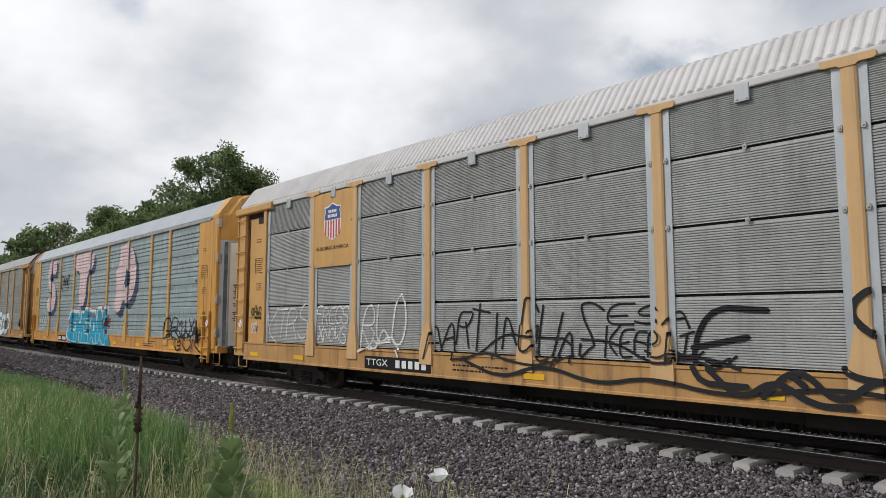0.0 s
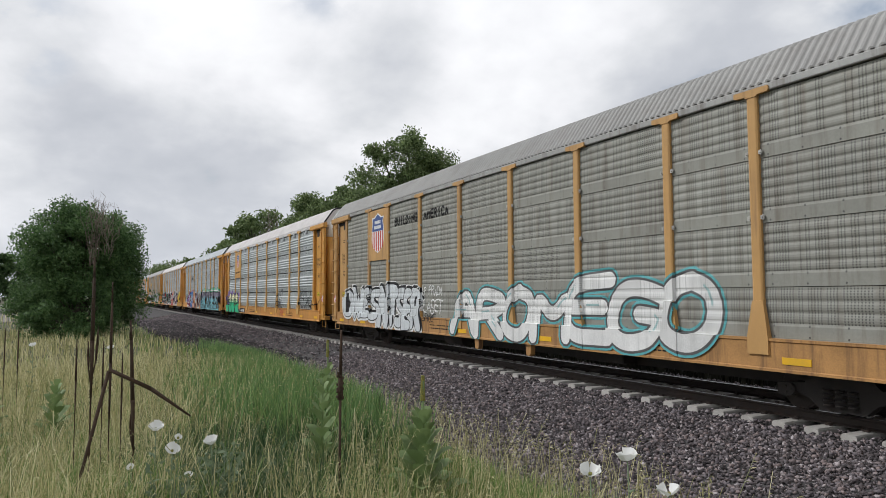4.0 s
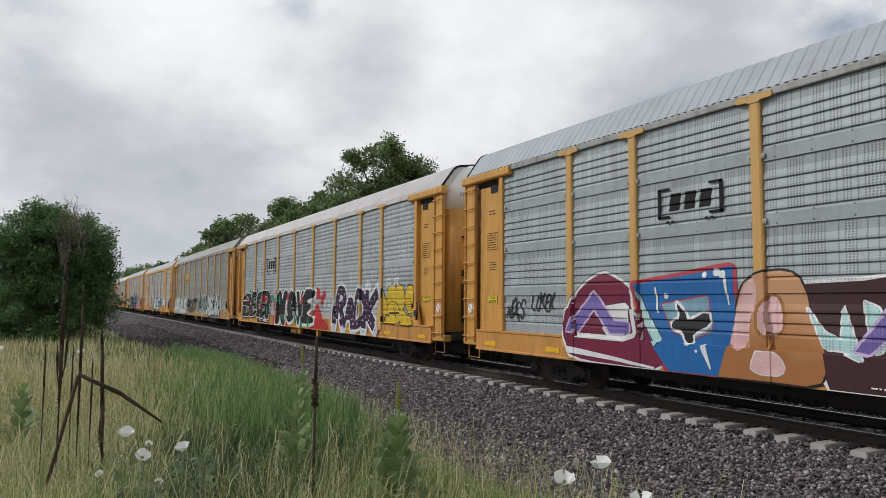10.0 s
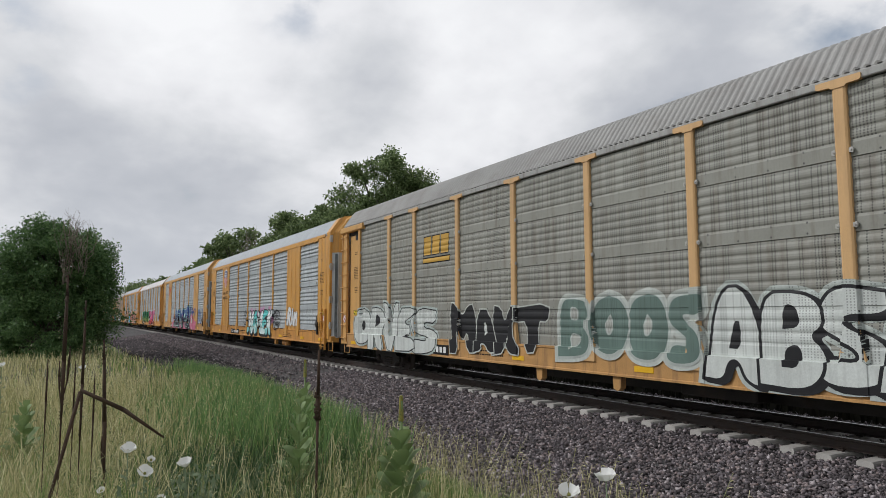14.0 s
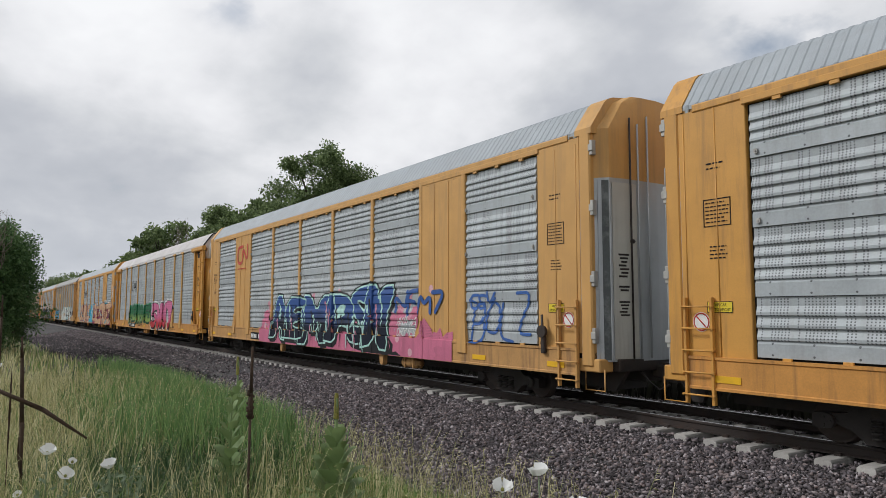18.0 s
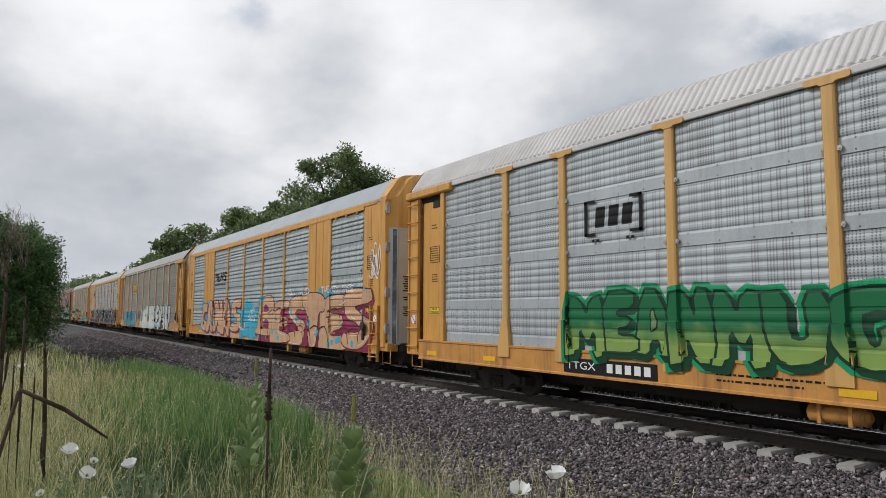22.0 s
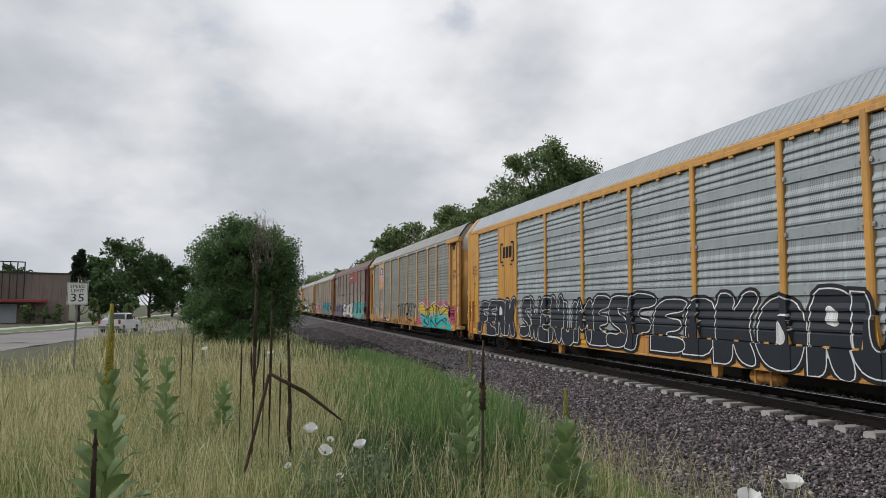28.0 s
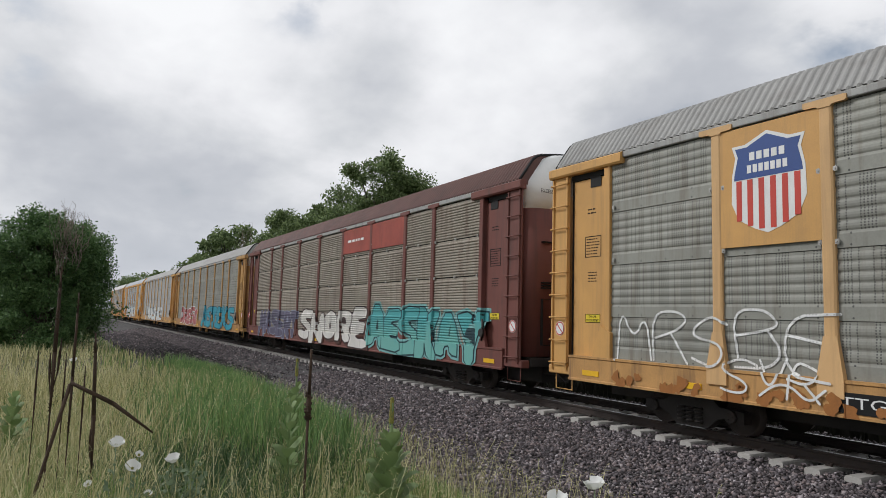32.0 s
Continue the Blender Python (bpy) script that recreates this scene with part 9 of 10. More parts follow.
def mullein(az, d, top_el, spike, rosette, seed):
    """A woolly-leaved mullein with its flower spike."""
    r = np.random.default_rng(seed)
    x, y, z = polar(az, d)
    h = at_height(top_el, d) - z
    ob = thing("mullein_plant", "grey-green woolly mullein with a flower spike" if spike else "grey-green leafy mullein in the grass", "plant", "mulleins in the grass", m=pose(x, y, z))
    bm = bmesh.new()
    rod(bm, (0, 0, 0), (0.01, 0.0, h * 0.97), 0.018, 8, r2=0.010)
    part("stem", bm, mullein_leaf, ob)
    n = 38 if d < 7 else 30
    for i in range(n):
        f = (i + 0.5) / n
        zz = h * (0.08 + (0.66 if spike else 0.86) * f)
        ln = (rosette + (0.06 if d < 7 else 0.0)) * (1.0 - 0.66 * f) * r.uniform(0.8, 1.15)
        t = i * 2.399 + r.normal() * 0.2
        up = 0.55 + 0.65 * f
        bm = None
        c, s = math.cos(t), math.sin(t)
        wd = ln * 0.30
        pts = []
        for u, wv, dz in ((0.0, 0.25, 0.0), (0.3, 0.9, 0.10), (0.6, 1.0, 0.12), (0.85, 0.6, 0.04), (1.0, 0.05, -0.06)):
            px, pz = 0.02 + ln * u * math.cos(up), zz + ln * u * math.sin(up) * 0.8 + dz * ln
            for e in (-1, 0, 1):
                pts.append((px * c - e * wd * wv * s, px * s + e * wd * wv * c, pz + (0.12 * wd if e else 0)))
        fc = [(j * 3 + e, j * 3 + e + 1, j * 3 + e + 4, j * 3 + e + 3) for j in range(4) for e in range(2)]
        part("leaf", mesh_from("leaf", pts, fc, mullein_leaf, smooth=True), None, ob)
    if spike:
        bm = bmesh.new()
        big = rosette == 0.36 and d < 5
        for i in range(220 if big else 150):
            f = i / (220 if big else 150)
            zz = h * (0.72 + 0.28 * f) if big else h * (0.84 + 0.16 * f)
            t = i * 2.399
            rr = 0.022 * (1 - f) ** 0.7 if big else 0.014 * (1 - 0.5 * f)
            p = Vector((rr * math.cos(t), rr * math.sin(t), zz))
            disc(bm, p, 0.010 if big else 0.009, "z", 6, 0.016)
        part("flower_spike", bm, bloom_mat if big else bud_mat, ob, "yellow budding flower spike")


for a, d, e, sp, ro, s in ((64.65, 6.0, -6.6, True, 0.40, 1), (100.2, 4.9, 0.0, True, 0.36, 2), (72.4, 9.5, -3.6, True, 0.36, 3), (96.2, 9.0, -3.9, False, 0.40, 4), (72.8, 7.4, -6.4, False, 0.34, 5), (98.0, 14.0, -2.9, False, 0.4, 6), (92.0, 10.0, -6.0, False, 0.4, 7)):
    mullein(a, d, e, sp, ro, s)


def dead_stalks():
    """Last year's mullein stalks, dry and dark; one is snapped and hangs over."""
    def stalk(az, d, e0, e1, r, head=0.35, lean=(0, 0), spikes=()):
        x, y, z = polar(az, d)
        top = at_height(e1, d) - z
        ob = thing("dead_stalk", "dry dark brown mullein stalk standing in the grass", "dead plant", "dead mullein stalks", m=pose(x, y, z))
        bm = bmesh.new()
        pts = [(0, 0, -0.03)]
        for i in range(6):
            f = (i + 1) / 6
            pts.append((lean[0] * f * f + random.uniform(-0.006, 0.006), lean[1] * f * f, top * f))
        tube(bm, pts, r * 0.42, 7)
        part("stem", bm, dead_stalk, ob)
        # the dense spike of old seed cases
        bm = bmesh.new()

        def on(f):
            return Vector((lean[0] * f * f, lean[1] * f * f, top * f))
        rod(bm, on(1 - head), on(1 - head * 0.6), r * 0.5, 8, r2=r * 0.95)
        rod(bm, on(1 - head * 0.6), on(1 - head * 0.15), r * 0.95, 8, r2=r * 0.7)
        rod(bm, on(1 - head * 0.15), on(1.0), r * 0.7, 8, r2=r * 0.2)
        for i in range(46):
            f = 1 - head * random.random() ** 0.8
            t = random.uniform(0, 6.28)
            disc(bm, on(f) + Vector((r * 0.75 * math.cos(t), r * 0.75 * math.sin(t), 0)), r * 0.34, "z", 5, r * 0.6)
        part("seed_spike", bm, dead_stalk, ob)["kind"] = "stuff"
        # side spikes that fork off and stand upright
        for f, ln, out in spikes:
            bm = bmesh.new()
            z0 = top * f
            rod(bm, (0, 0, z0 - 0.16), (out * 0.2, out * 0.8, z0), 0.0045, 6, r2=0.0055)
            rod(bm, (out * 0.2, out * 0.8, z0), (out * 0.25, out, z0 + ln * 0.45), 0.0065, 7, r2=0.0105)
            rod(bm, (out * 0.25, out, z0 + ln * 0.45), (out * 0.3, out * 1.1, z0 + ln), 0.0105, 7, r2=0.003)
            part("side_spike", bm, dead_stalk, ob)
        return ob
    stalk(89.75, 6.2, 0, 2.95, 0.0165, 0.5, spikes=((0.63, 0.27, 0.036), (0.60, 0.22, -0.026)))
    stalk(88.5, 6.4, 0, 1.1, 0.0125, 0.55)
    stalk(86.75, 6.0, 0, -1.8, 0.0165, 0.6, (0.03, -0.05), spikes=((0.46, 0.20, -0.03),))
    stalk(89.0, 6.3, 0, -3.3, 0.0075, 0.4)
    stalk(87.7, 6.2, 0, -4.2, 0.0080, 0.4)
    stalk(90.75, 6.3, 0, -3.1, 0.0080, 0.35)
    stalk(95.2, 11.0, 0, -2.2, 0.0099, 0.4)
    stalk(94.4, 11.2, 0, -2.1, 0.0099, 0.4)
    stalk(100.9, 4.3, 0, -9.0, 0.0161, 0.5)
    # the post-like stalk near the ballast, with a thick clump half way
    x, y, z = polar(71.4, 6.0)
    ob = thing("dead_stalk", "dry brown stalk with a thick clump half way up", "dead plant", "dead mullein stalks", m=pose(x, y, z))
    bm = bmesh.new()
    top = at_height(-2.8, 6.0) - z
    mid = at_height(-7.6, 6.0) - z
    rod(bm, (0, 0, -0.03), (0.015, 0, mid), 0.010, 8, r2=0.012)
    rod(bm, (0.015, 0, mid - 0.08), (0.018, 0, mid + 0.12), 0.026, 8, r2=0.020)
    rod(bm, (0.018, 0, mid + 0.12), (0.028, 0, top), 0.016, 8, r2=0.010)
    for i in range(24):
        t = random.uniform(0, 6.28)
        disc(bm, (0.015 + 0.022 * math.cos(t), 0.022 * math.sin(t), mid + random.uniform(-0.1, 0.15)), 0.012, "z", 5, 0.02)
    part("stem", bm, dead_stalk, ob)
    # the snapped stalk: one leg stands, the head hangs down to the side
    x, y, z = polar(88.6, 5.6)
    knee = at_height(-5.5, 5.6) - z
    ob = thing("snapped_stalk", "snapped dark stalk bent over at its knee", "dead plant", "dead mullein stalks", m=pose(x, y, z))
    bm = bmesh.new()
    rod(bm, (-0.02, -0.30, 0.0), (0, 0, knee), 0.010, 8, r2=0.013)
    part("stem", bm, dead_stalk, ob)
    bm = bmesh.new()
    rod(bm, (0, 0, knee + 0.01), (0.03, 0.28, knee - 0.14), 0.013, 8, r2=0.016)
    rod(bm, (0.03, 0.28, knee - 0.14), (0.05, 0.56, knee - 0.36), 0.016, 8, r2=0.007)
    part("hanging_spike", bm, dead_stalk, ob)


dead_stalks()


def poppies():
    """Prickly poppies: white crumpled petals round a yellow heart, on grey-green stems."""
    def petal_mesh(seed, s):
        r = np.random.default_rng(seed)
        v, f = [], []
        for i in range(6):
            t = i * 2 * math.pi / 6 + r.normal() * 0.2
            o = len(v)
            for u, w in ((0.05, 0.2), (0.35, 0.95), (0.7, 1.15), (1.0, 0.95)):
                for e in (-1, 0, 1):
                    a = t + e * w * 0.62
                    v.append((math.cos(a) * u * s, math.sin(a) * u * s, (0.75 * u * u + r.uniform(-0.22, 0.22) * u) * s + (0.04 * s if e else 0)))
            for j in range(3):
                for e in range(2):
                    f.append((o + j * 3 + e, o + j * 3 + e + 1, o + j * 3 + e + 4, o + j * 3 + e + 3))
        return mesh_from("petals", v, f, petal, smooth=True)
    spots = ((85.3, 5.5, -10.0), (81.25, 5.5, -11.3), (84.1, 5.5, -11.65), (83.7, 5.7, -10.75), (86.9, 5.4, -12.6), (82.9, 5.3, -13.5), (48.3, 3.7, -12.9), (51.2, 3.7, -14.1), (45.2, 3.6, -15.2), (88.5, 12.0, -3.9), (93.5, 13.0, -3.5))
    for i, (az, d, el) in enumerate(spots):
        x, y, z = polar(az, d)
        h = at_height(el, d) - z
        ob = thing("poppy", "white prickly poppy with a yellow heart in the grass", "flower", "white poppies", m=pose(x, y, z))
        bm = bmesh.new()
        rod(bm, (0.05, 0.03, 0), (0.02, 0.0, h * 0.6), 0.005, 6, r2=0.004)
        rod(bm, (0.02, 0.0, h * 0.6), (0, 0, h), 0.004, 6)
        part("stem", bm, sage_leaf, ob)
        size = 0.056 if i not in (3, 4, 5) else 0.030
        tilt = pose(0, 0, h, random.uniform(5, 40), 0, az + random.uniform(-40, 40) - 20)
        part("petals", petal_mesh(60 + i, size), None, ob, m=tilt)
        bm = bmesh.new()
        disc(bm, (0, 0, 0.010), 0.009, "z", 10, 0.012)
        part("heart", bm, bud_mat, ob, "yellow heart", m=tilt)
        for j in range(14):
            f = (j + 1) / 15
            t = j * 2.4
            ln = 0.13 * (1 - 0.5 * f)
            v = [(0, 0, 0), (ln * 0.35, ln * 0.16, 0.03), (ln, 0.0, 0.045), (ln * 0.35, -ln * 0.16, 0.03), (ln * 0.6, ln * 0.22, 0.02), (ln * 0.6, -ln * 0.22, 0.02)]
            part("leaf", mesh_from("leaf", v, [(0, 1, 2), (0, 2, 3), (1, 4, 2), (3, 2, 5)], sage_leaf), None, ob, m=pose(0.03 * (1 - f), 0, h * f * 0.9, 0, 0, math.degrees(t)))


poppies()


def weeds():
    """Branching grey-green weeds near the flowers and a fallen pale leaf or two."""
    for i, (az, d, h) in enumerate(((82.5, 5.4, 0.75), (84.8, 5.2, 0.7), (80.4, 5.6, 0.8), (79.0, 5.9, 0.75), (86.5, 5.6, 0.55), (61.5, 5.4, 0.40), (57.0, 4.6, 0.35), (49.0, 3.6, 0.55), (46.0, 3.5, 0.5))):
        x, y, z = polar(az, d)
        r = np.random.default_rng(90 + i)
        ob = thing("weed", "branching grey-green weed with narrow leaves", "plant", "weeds by the flowers", m=pose(x, y, z))
        bm = bmesh.new()
        pts = []
        for s in range(5):
            e = Vector((r.normal() * 0.14, r.normal() * 0.14, h * r.uniform(0.7, 1.05)))
            rod(bm, (0, 0, 0), e, 0.005, 5, r2=0.003)
            for j in range(44):
                f = 0.2 + 0.8 * j / 44
                pts.append(np.array(e * f) + r.normal(size=3) * 0.03)
        part("stem", bm, sage_leaf, ob)["kind"] = "stuff"
        part("foliage", leaf_cloud(np.array(pts), 0.030, sage_leaf, "foliage"), None, ob)["kind"] = "stuff"


weeds()

# ---- the road, the building and the traffic beyond the field ----
asphalt = material("pale_worn_asphalt", (0.20, 0.185, 0.18), 0.85, vary=0.18, grain=(1.0, 30.0), dirt=(0.13, 0.12, 0.115), dirt_amount=0.4)
kerb_mat = material("kerb_concrete", (0.42, 0.40, 0.37), 0.85, vary=0.15)
lawn_mat = material("mown_lawn", (0.11, 0.155, 0.05), 0.95, vary=0.3, grain=(2.0, 60.0), bump=0.5)
brick_wall = material("brown_block_wall", (0.215, 0.175, 0.15), 0.85, vary=0.14, grain=(1.0, 12.0), dirt=(0.07, 0.055, 0.05), dirt_amount=0.7, streak=True)
red_metal = material("red_canopy_metal", (0.30, 0.045, 0.05), 0.5, vary=0.15)
dark_metal = material("dark_metal_frame", (0.03, 0.028, 0.028), 0.5)
glass_dark = material("dark_glass", (0.02, 0.025, 0.03), 0.12, spec=0.8, vary=0.1)
white_wall = material("pale_blue_white_door", (0.55, 0.60, 0.64), 0.6, vary=0.06)
car_white_paint = material("white_car_paint", (0.72, 0.73, 0.74), 0.3, vary=0.04)
tyre_mat = material("tyre_rubber", (0.02, 0.02, 0.02), 0.85)
red_lamp = material("red_lamp_glass", (0.35, 0.02, 0.02), 0.3)
sign_white = material("white_sign_sheet", (0.78, 0.78, 0.76), 0.5, vary=0.05, dirt=(0.5, 0.48, 0.45), dirt_amount=0.3)
sign_steel = material("galvanised_sign_post", (0.22, 0.22, 0.22), 0.5, 0.5, vary=0.2)

ROAD = ((114.0, 47), (109.0, 58), (104.5, 68), (100.5, 79), (97.6, 94), (95.6, 118), (94.0, 160), (92.6, 240), (91.6, 380))


def road_point(az, d):
    x, y, z = polar(az, d)
    return Vector((x, y, z))


def strip(name, label, category, offs, dz, mat, thick=0.0):
    """A band along the road between two offsets from its middle line."""
    pts = [road_point(*q) for q in ROAD]
    fine = []
    for a, b in zip(pts, pts[1:]):
        for t in range(6):
            fine.append(a.lerp(b, t / 6))
    for _ in range(6):
        fine = [fine[0]] + [(fine[i - 1] + fine[i] * 2 + fine[i + 1]) / 4 for i in range(1, len(fine) - 1)] + [fine[-1]]
    v, f = [], []
    for i, p in enumerate(fine):
        d = (fine[min(i + 1, len(fine) - 1)] - fine[max(i - 1, 0)]).normalized()
        n = Vector((d.y, -d.x, 0))
        for o, z in ((offs[0], dz - thick), (offs[0], dz), (offs[1], dz), (offs[1], dz - thick)):
            q = p + n * o
            v.append((q.x, q.y, float(ground_z(p.x, p.y)) + z))
    for i in range(len(fine) - 1):
        for j in range(3):
            f.append((i * 4 + j, i * 4 + j + 1, i * 4 + j + 5, i * 4 + j + 4))
    return thing(name, label, category, kind="structure", me=mesh_from(name, v, f, mat))


strip("road", "pale worn asphalt road beyond the grass", "road", (-4.6, 5.4), 0.05, asphalt, 0.3)
strip("kerb", "pale concrete kerb beside the road", "kerb", (-4.95, -4.6), 0.20, kerb_mat, 0.4)
strip("lawn", "mown green verge beside the road", "lawn", (-9.5, -4.95), 0.18, lawn_mat, 0.4)
strip("pavement", "pale concrete pavement beside the road", "pavement", (-11.5, -9.5), 0.19, kerb_mat, 0.4)


def building():
    d = 118.0
    pts = [polar(a, d) for a in (103.0, 116.0)]
    p, q = Vector(pts[0][:2]), Vector(pts[1][:2])
    u = (q - p).normalized()
    back = Vector((-abs(u.y), 0))
    z0 = -0.7
    top = at_height(2.15, d)
    ang = math.degrees(math.atan2(u.y, u.x))
    L = (q - p).length
    ob = thing("building", "low brown block building with a red canopy", "building", m=pose(p.x, p.y, z0, 0, 0, ang))
    h = top - z0
    # local x runs along the front; the front faces the road on the side of plus y
    side = 1.0
    bm = bmesh.new()
    box(bm, 0, L, -14, 0, 0, h)
    part("wall", bm, brick_wall, ob)
    bm = bmesh.new()
    box(bm, -0.15, L + 0.15, -14.1, 0.15, h, h + 0.22)
    part("parapet", bm, dark_metal, ob, "dark metal coping")
    for x in (4.4, 10.0, 12.5):
        bm = bmesh.new()
        box(bm, x, x + 1.4, -0.02, 0.05, 0.4, 2.4)
        part("window", bm, glass_dark, ob)
    bm = bmesh.new()
    box(bm, 3.1, 17.0, 0.0, 3.6, 3.05, 3.45, 0.03)
    part("canopy", bm, red_metal, ob, "red metal canopy")
    for x in (3.3, 5.2, 9.4, 12.8, 16.6):
        bm = bmesh.new()
        box(bm, x, x + 0.22, 3.2, 3.42, 0, 3.05)
        part("canopy_post", bm, dark_metal, ob)
    bm = bmesh.new()
    box(bm, 6.7, 9.1, 0.0, 0.12, 0, 2.8)
    part("door", bm, white_wall, ob, "pale blue-white panel door")
    for i in range(9):
        bm = bmesh.new()
        box(bm, 5.9 + i * 0.9, 6.05 + i * 0.9, 0.3, 0.45, 3.45, 8.8)
        part("screen_post", bm, dark_metal, ob)
    bm = bmesh.new()
    box(bm, 5.9, 13.3, 0.3, 0.45, 8.8, 8.95)
    part("screen_rail", bm, dark_metal, ob)


building()


def speed_sign():
    x, y, z = polar(102.5, 24.3)
    face = math.degrees(math.atan2(-y, -x)) + 90
    ob = thing("speed_limit_sign", "white speed limit sign on a steel post in the grass", "road sign", m=pose(x, y, z, 0, 0, face))
    bm = bmesh.new()
    box(bm, -0.03, 0.03, 0.0, 0.05, -0.1, 2.75 - z)
    part("post", bm, sign_steel, ob)
    zb, zt = 2.10 - z, 2.78 - z
    bm = bmesh.new()
    box(bm, -0.29, 0.29, -0.008, -0.002, zb, zt, 0.002)
    panel = part("panel", bm, sign_white, ob)
    bm = bmesh.new()
    for a, b, c, d in ((-0.275, 0.275, zt - 0.022, zt - 0.012), (-0.275, 0.275, zb + 0.012, zb + 0.022), (-0.275, -0.265, zb + 0.012, zt - 0.012), (0.265, 0.275, zb + 0.012, zt - 0.012)):
        box(bm, a, b, -0.011, -0.007, c, d)
    part("border", bm, black_ink, ob)
    text_plate(ob, "SPEED", 0, zt - 0.12, 0.10, black_ink, -0.011, 0.42)
    text_plate(ob, "LIMIT", 0, zt - 0.26, 0.10, black_ink, -0.011, 0.36)
    text_plate(ob, "35", 0, zt - 0.48, 0.25, black_ink, -0.011, 0.36)


speed_sign()


def vehicle(name, label, profile, half, glass, wheels, tail):
    """A road vehicle, nose towards plus x: a pressed body, glass house, wheels and lamps."""
    ob = thing(name, label, "vehicle")
    bm = bmesh.new()
    k = len(profile)
    rows = []
    for y, s in ((-half, 0.97), (-half * 0.9, 1.0), (half * 0.9, 1.0), (half, 0.97)):
        rows.append([bm.verts.new((px, y * (1.0 if pz < 1.05 else 0.84), 0.25 + (pz - 0.25) * s)) for px, pz in profile])
    for a, b in zip(rows, rows[1:]):
        for i in range(k):
            bm.faces.new((a[i], a[(i + 1) % k], b[(i + 1) % k], b[i]))
    bm.faces.new(rows[0])
    bm.faces.new(list(reversed(rows[-1])))
    part("body", bm, car_white_paint, ob)
    for nm, pts in glass:
        if nm == "side_window":
            for s in (-1, 1):
                bm = bmesh.new()
                y = s * half * 0.855
                prism(bm, pts, y - 0.02, y + 0.02, "y")
                part(nm, bm, glass_dark, ob)
        else:
            bm = bmesh.new()
            (xa, za), (xb, zb) = pts
            w = half * 0.76
            vs = [bm.verts.new(v) for v in ((xa, -w, za), (xa, w, za), (xb, w * 0.94, zb), (xb, -w * 0.94, zb))]
            bm.faces.new(vs)
            r = bmesh.ops.extrude_face_region(bm, geom=list(bm.faces))
            for e in r["geom"]:
                if isinstance(e, bmesh.types.BMVert):
                    e.co.x += 0.03 if xa > 0 else -0.03
            part(nm, bm, glass_dark, ob)
    for wx in wheels:
        for s in (-1, 1):
            bm = bmesh.new()
            disc(bm, (0, 0, 0), 0.36, "y", 20, 0.24)
            w = part("wheel", bm, tyre_mat, ob, m=pose(wx, s * (half - 0.12), 0.36))
            bm = bmesh.new()
            disc(bm, (0, s * 0.125, 0), 0.22, "y", 16, 0.02)
            part("rim", bm, sign_steel, w)
    for s in (-1, 1):
        bm = bmesh.new()
        box(bm, tail - 0.03, tail + 0.05, s * half * 0.92 - 0.1, s * half * 0.92 + 0.1, 0.85, 1.25)
        part("tail_lamp", bm, red_lamp, ob)
        bm = bmesh.new()
        box(bm, profile[0][0] * 0.2 + 0.7, profile[0][0] * 0.2 + 0.9, s * (half + 0.12) - 0.08, s * (half + 0.12) + 0.08, 1.1, 1.3)
        part("mirror", bm, car_white_paint, ob)
    bm = bmesh.new()
    box(bm, tail - 0.08, tail + 0.1, -half * 0.95, half * 0.95, 0.48, 0.66, 0.02)
    part("bumper", bm, sign_steel, ob)
    bm = bmesh.new()
    box(bm, tail - 0.02, tail + 0.02, -0.25, 0.25, 0.72, 0.86)
    part("badge_plate", bm, dark_metal, ob)
    return ob


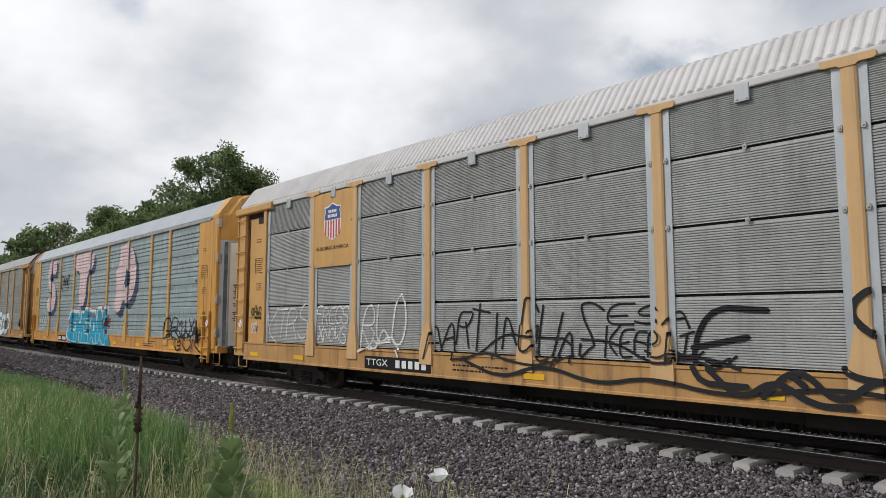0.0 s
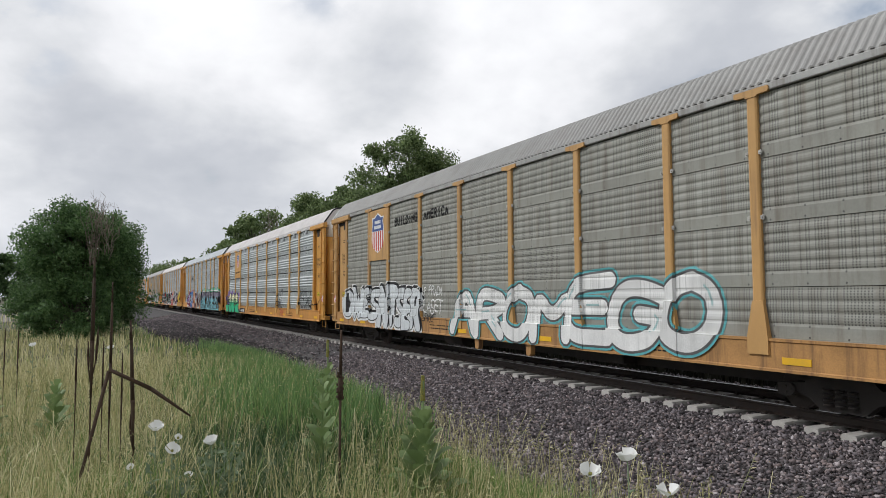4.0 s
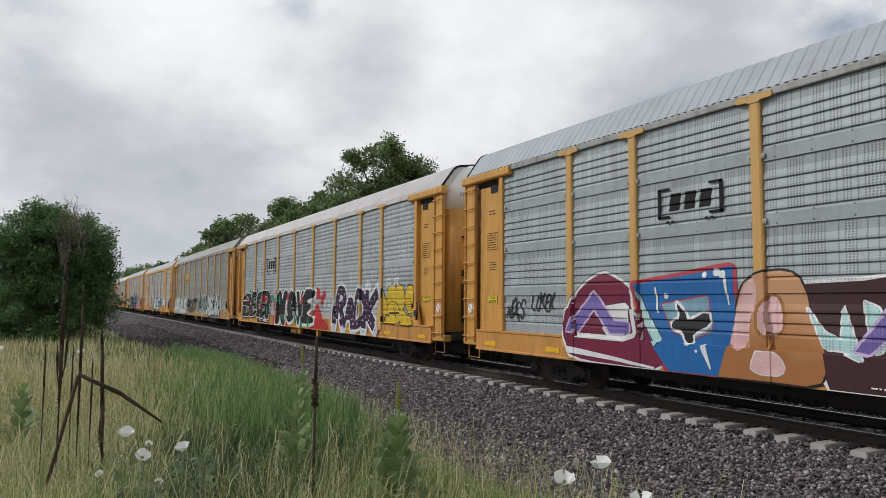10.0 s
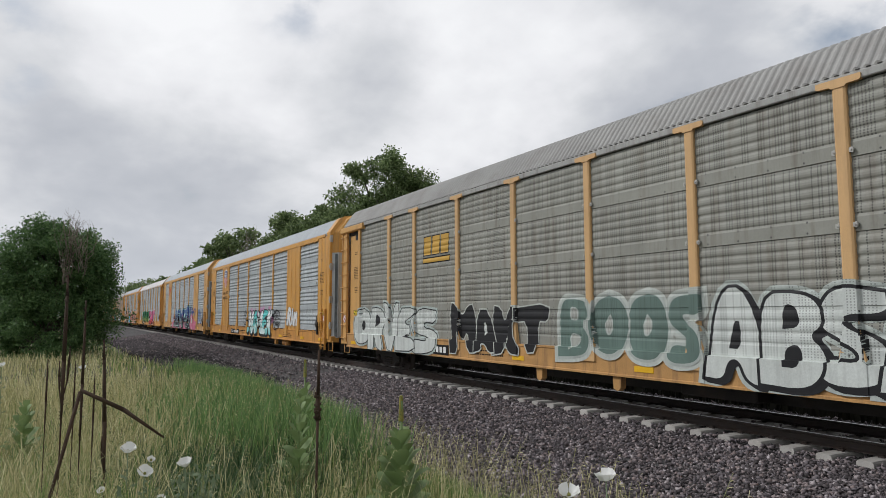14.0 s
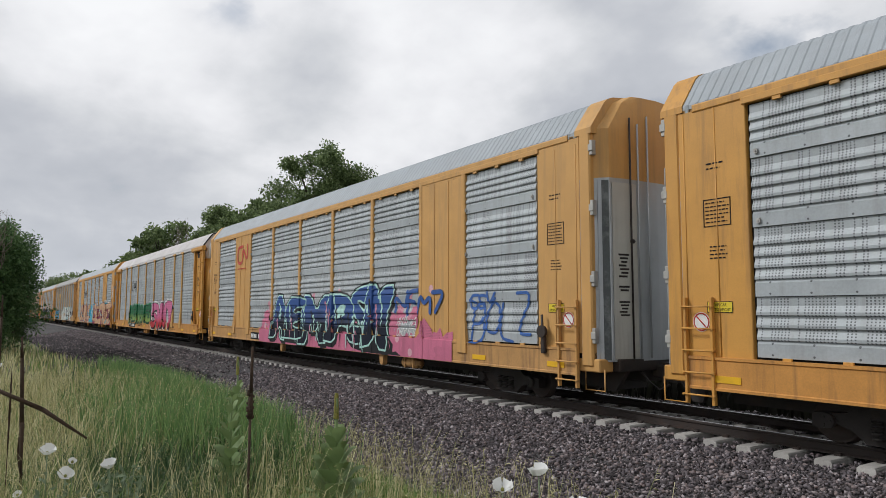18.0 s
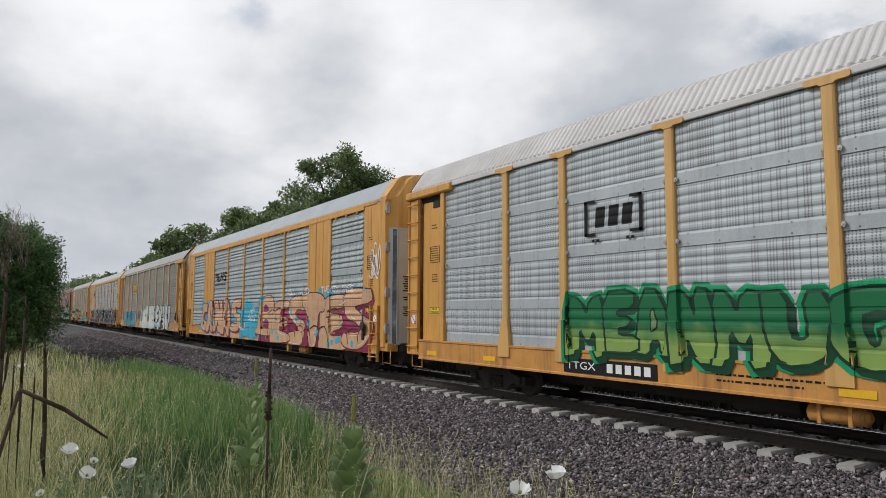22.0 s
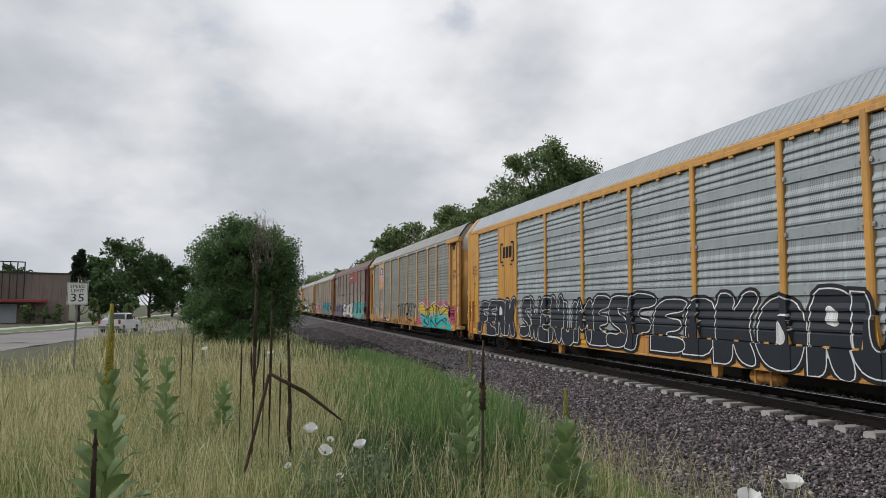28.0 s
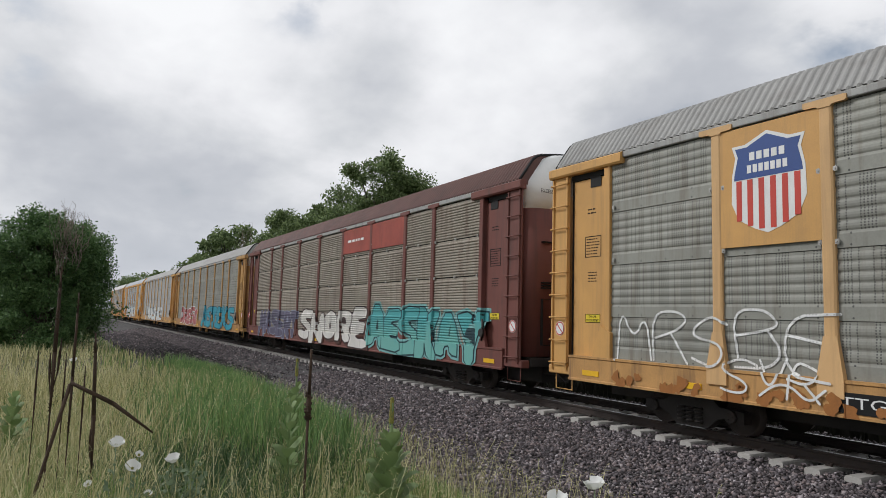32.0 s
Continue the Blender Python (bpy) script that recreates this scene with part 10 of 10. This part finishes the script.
pickup = vehicle("pickup_truck", "white crew-cab pickup truck driving away on the road",
                 [(2.9, 0.5), (2.9, 0.95), (2.7, 1.12), (1.35, 1.18), (0.65, 1.82), (-0.9, 1.84), (-1.05, 1.2), (-2.85, 1.2), (-2.9, 0.5), (-2.4, 0.32), (2.4, 0.32)], 1.0,
                 [("windscreen", ((1.36, 1.2), (0.72, 1.74))), ("rear_window", ((-1.06, 1.26), (-0.96, 1.74))), ("side_window", [(1.1, 1.24), (0.6, 1.72), (-0.75, 1.74), (-0.85, 1.24)])], (1.85, -1.85), -2.9)
suv = vehicle("suv", "white compact suv on the road",
              [(2.25, 0.5), (2.25, 0.85), (1.95, 1.05), (1.0, 1.12), (0.2, 1.62), (-1.4, 1.66), (-2.1, 1.2), (-2.25, 0.95), (-2.25, 0.5), (-1.8, 0.3), (1.8, 0.3)], 0.92,
              [("windscreen", ((1.0, 1.16), (0.3, 1.58))), ("rear_window", ((-2.05, 1.22), (-1.5, 1.6))), ("side_window", [(0.75, 1.15), (0.2, 1.55), (-1.3, 1.58), (-1.75, 1.18)])], (1.4, -1.4), -2.25)


def small_trees():
    for az, d, h, w, s in ((101.4, 96, 3.4, 1.8, 61), (99.0, 118, 4.2, 2.4, 62), (104.6, 112, 2.4, 2.2, 63), (105.6, 112, 2.6, 2.4, 64), (103.7, 112, 2.6, 2.0, 65)):
        x, y, z = polar(az, d)
        tree("sapling", "small young tree on the verge", x, y, h, w, 1200, 0.16, tree_leaf, lobes=12, seed=s)


small_trees()


# ---- what moves ----
def road_pose(az, d, heading):
    x, y, z = polar(az, d)
    return pose(x, y, z + 0.05, 0, 0, heading)


def motions():
    for car, o in CARS:
        walk(car, [(t, pose(o + x, TRACK_Y, 0)) for t, x in TRAIN])
    walk(pickup, [(t, road_pose(a, d, h)) for t, a, d, h in ((0, 135, 45, 150), (22, 132, 45, 150), (26, 108, 62, 156), (28.5, 98.75, 78, 174), (29.0, 98.3, 79.5, 176), (30, 96.8, 85, 176), (30.4, 96.3, 88, 176), (32, 94.6, 108, 176))])
    walk(suv, [(t, road_pose(a, d, h)) for t, a, d, h in ((0, 91.9, 300, 0), (20, 94.2, 210, -2), (26, 97.1, 120, -6), (28.5, 100.2, 92, -28), (29.0, 100.6, 90, -45), (29.5, 101.6, 89.5, -62), (30, 102.9, 89.5, -76), (30.4, 104.2, 90, -82), (32, 112.0, 92, -86))])


# seconds, and how far the train runs ahead of an even pace, in metres
PACE = [(0, 0.0), (1.3, -0.03), (4.7, 0.09), (6, -0.02), (7.3, -0.01), (9, -0.08), (10, 0.2), (11, -0.28), (12.3, 0.15), (13, -0.03), (14.3, 0.09), (16.7, -0.04), (18, -0.16),
        (19, -0.11), (21.5, 0.13), (23, -0.07), (24.4, 0.11), (26, -0.08), (28.5, -0.06), (30, -0.22), (31, 0.2), (32, 0.37)]
TRAIN = [(t, SPEED * t + d) for t, d in PACE]
motions()
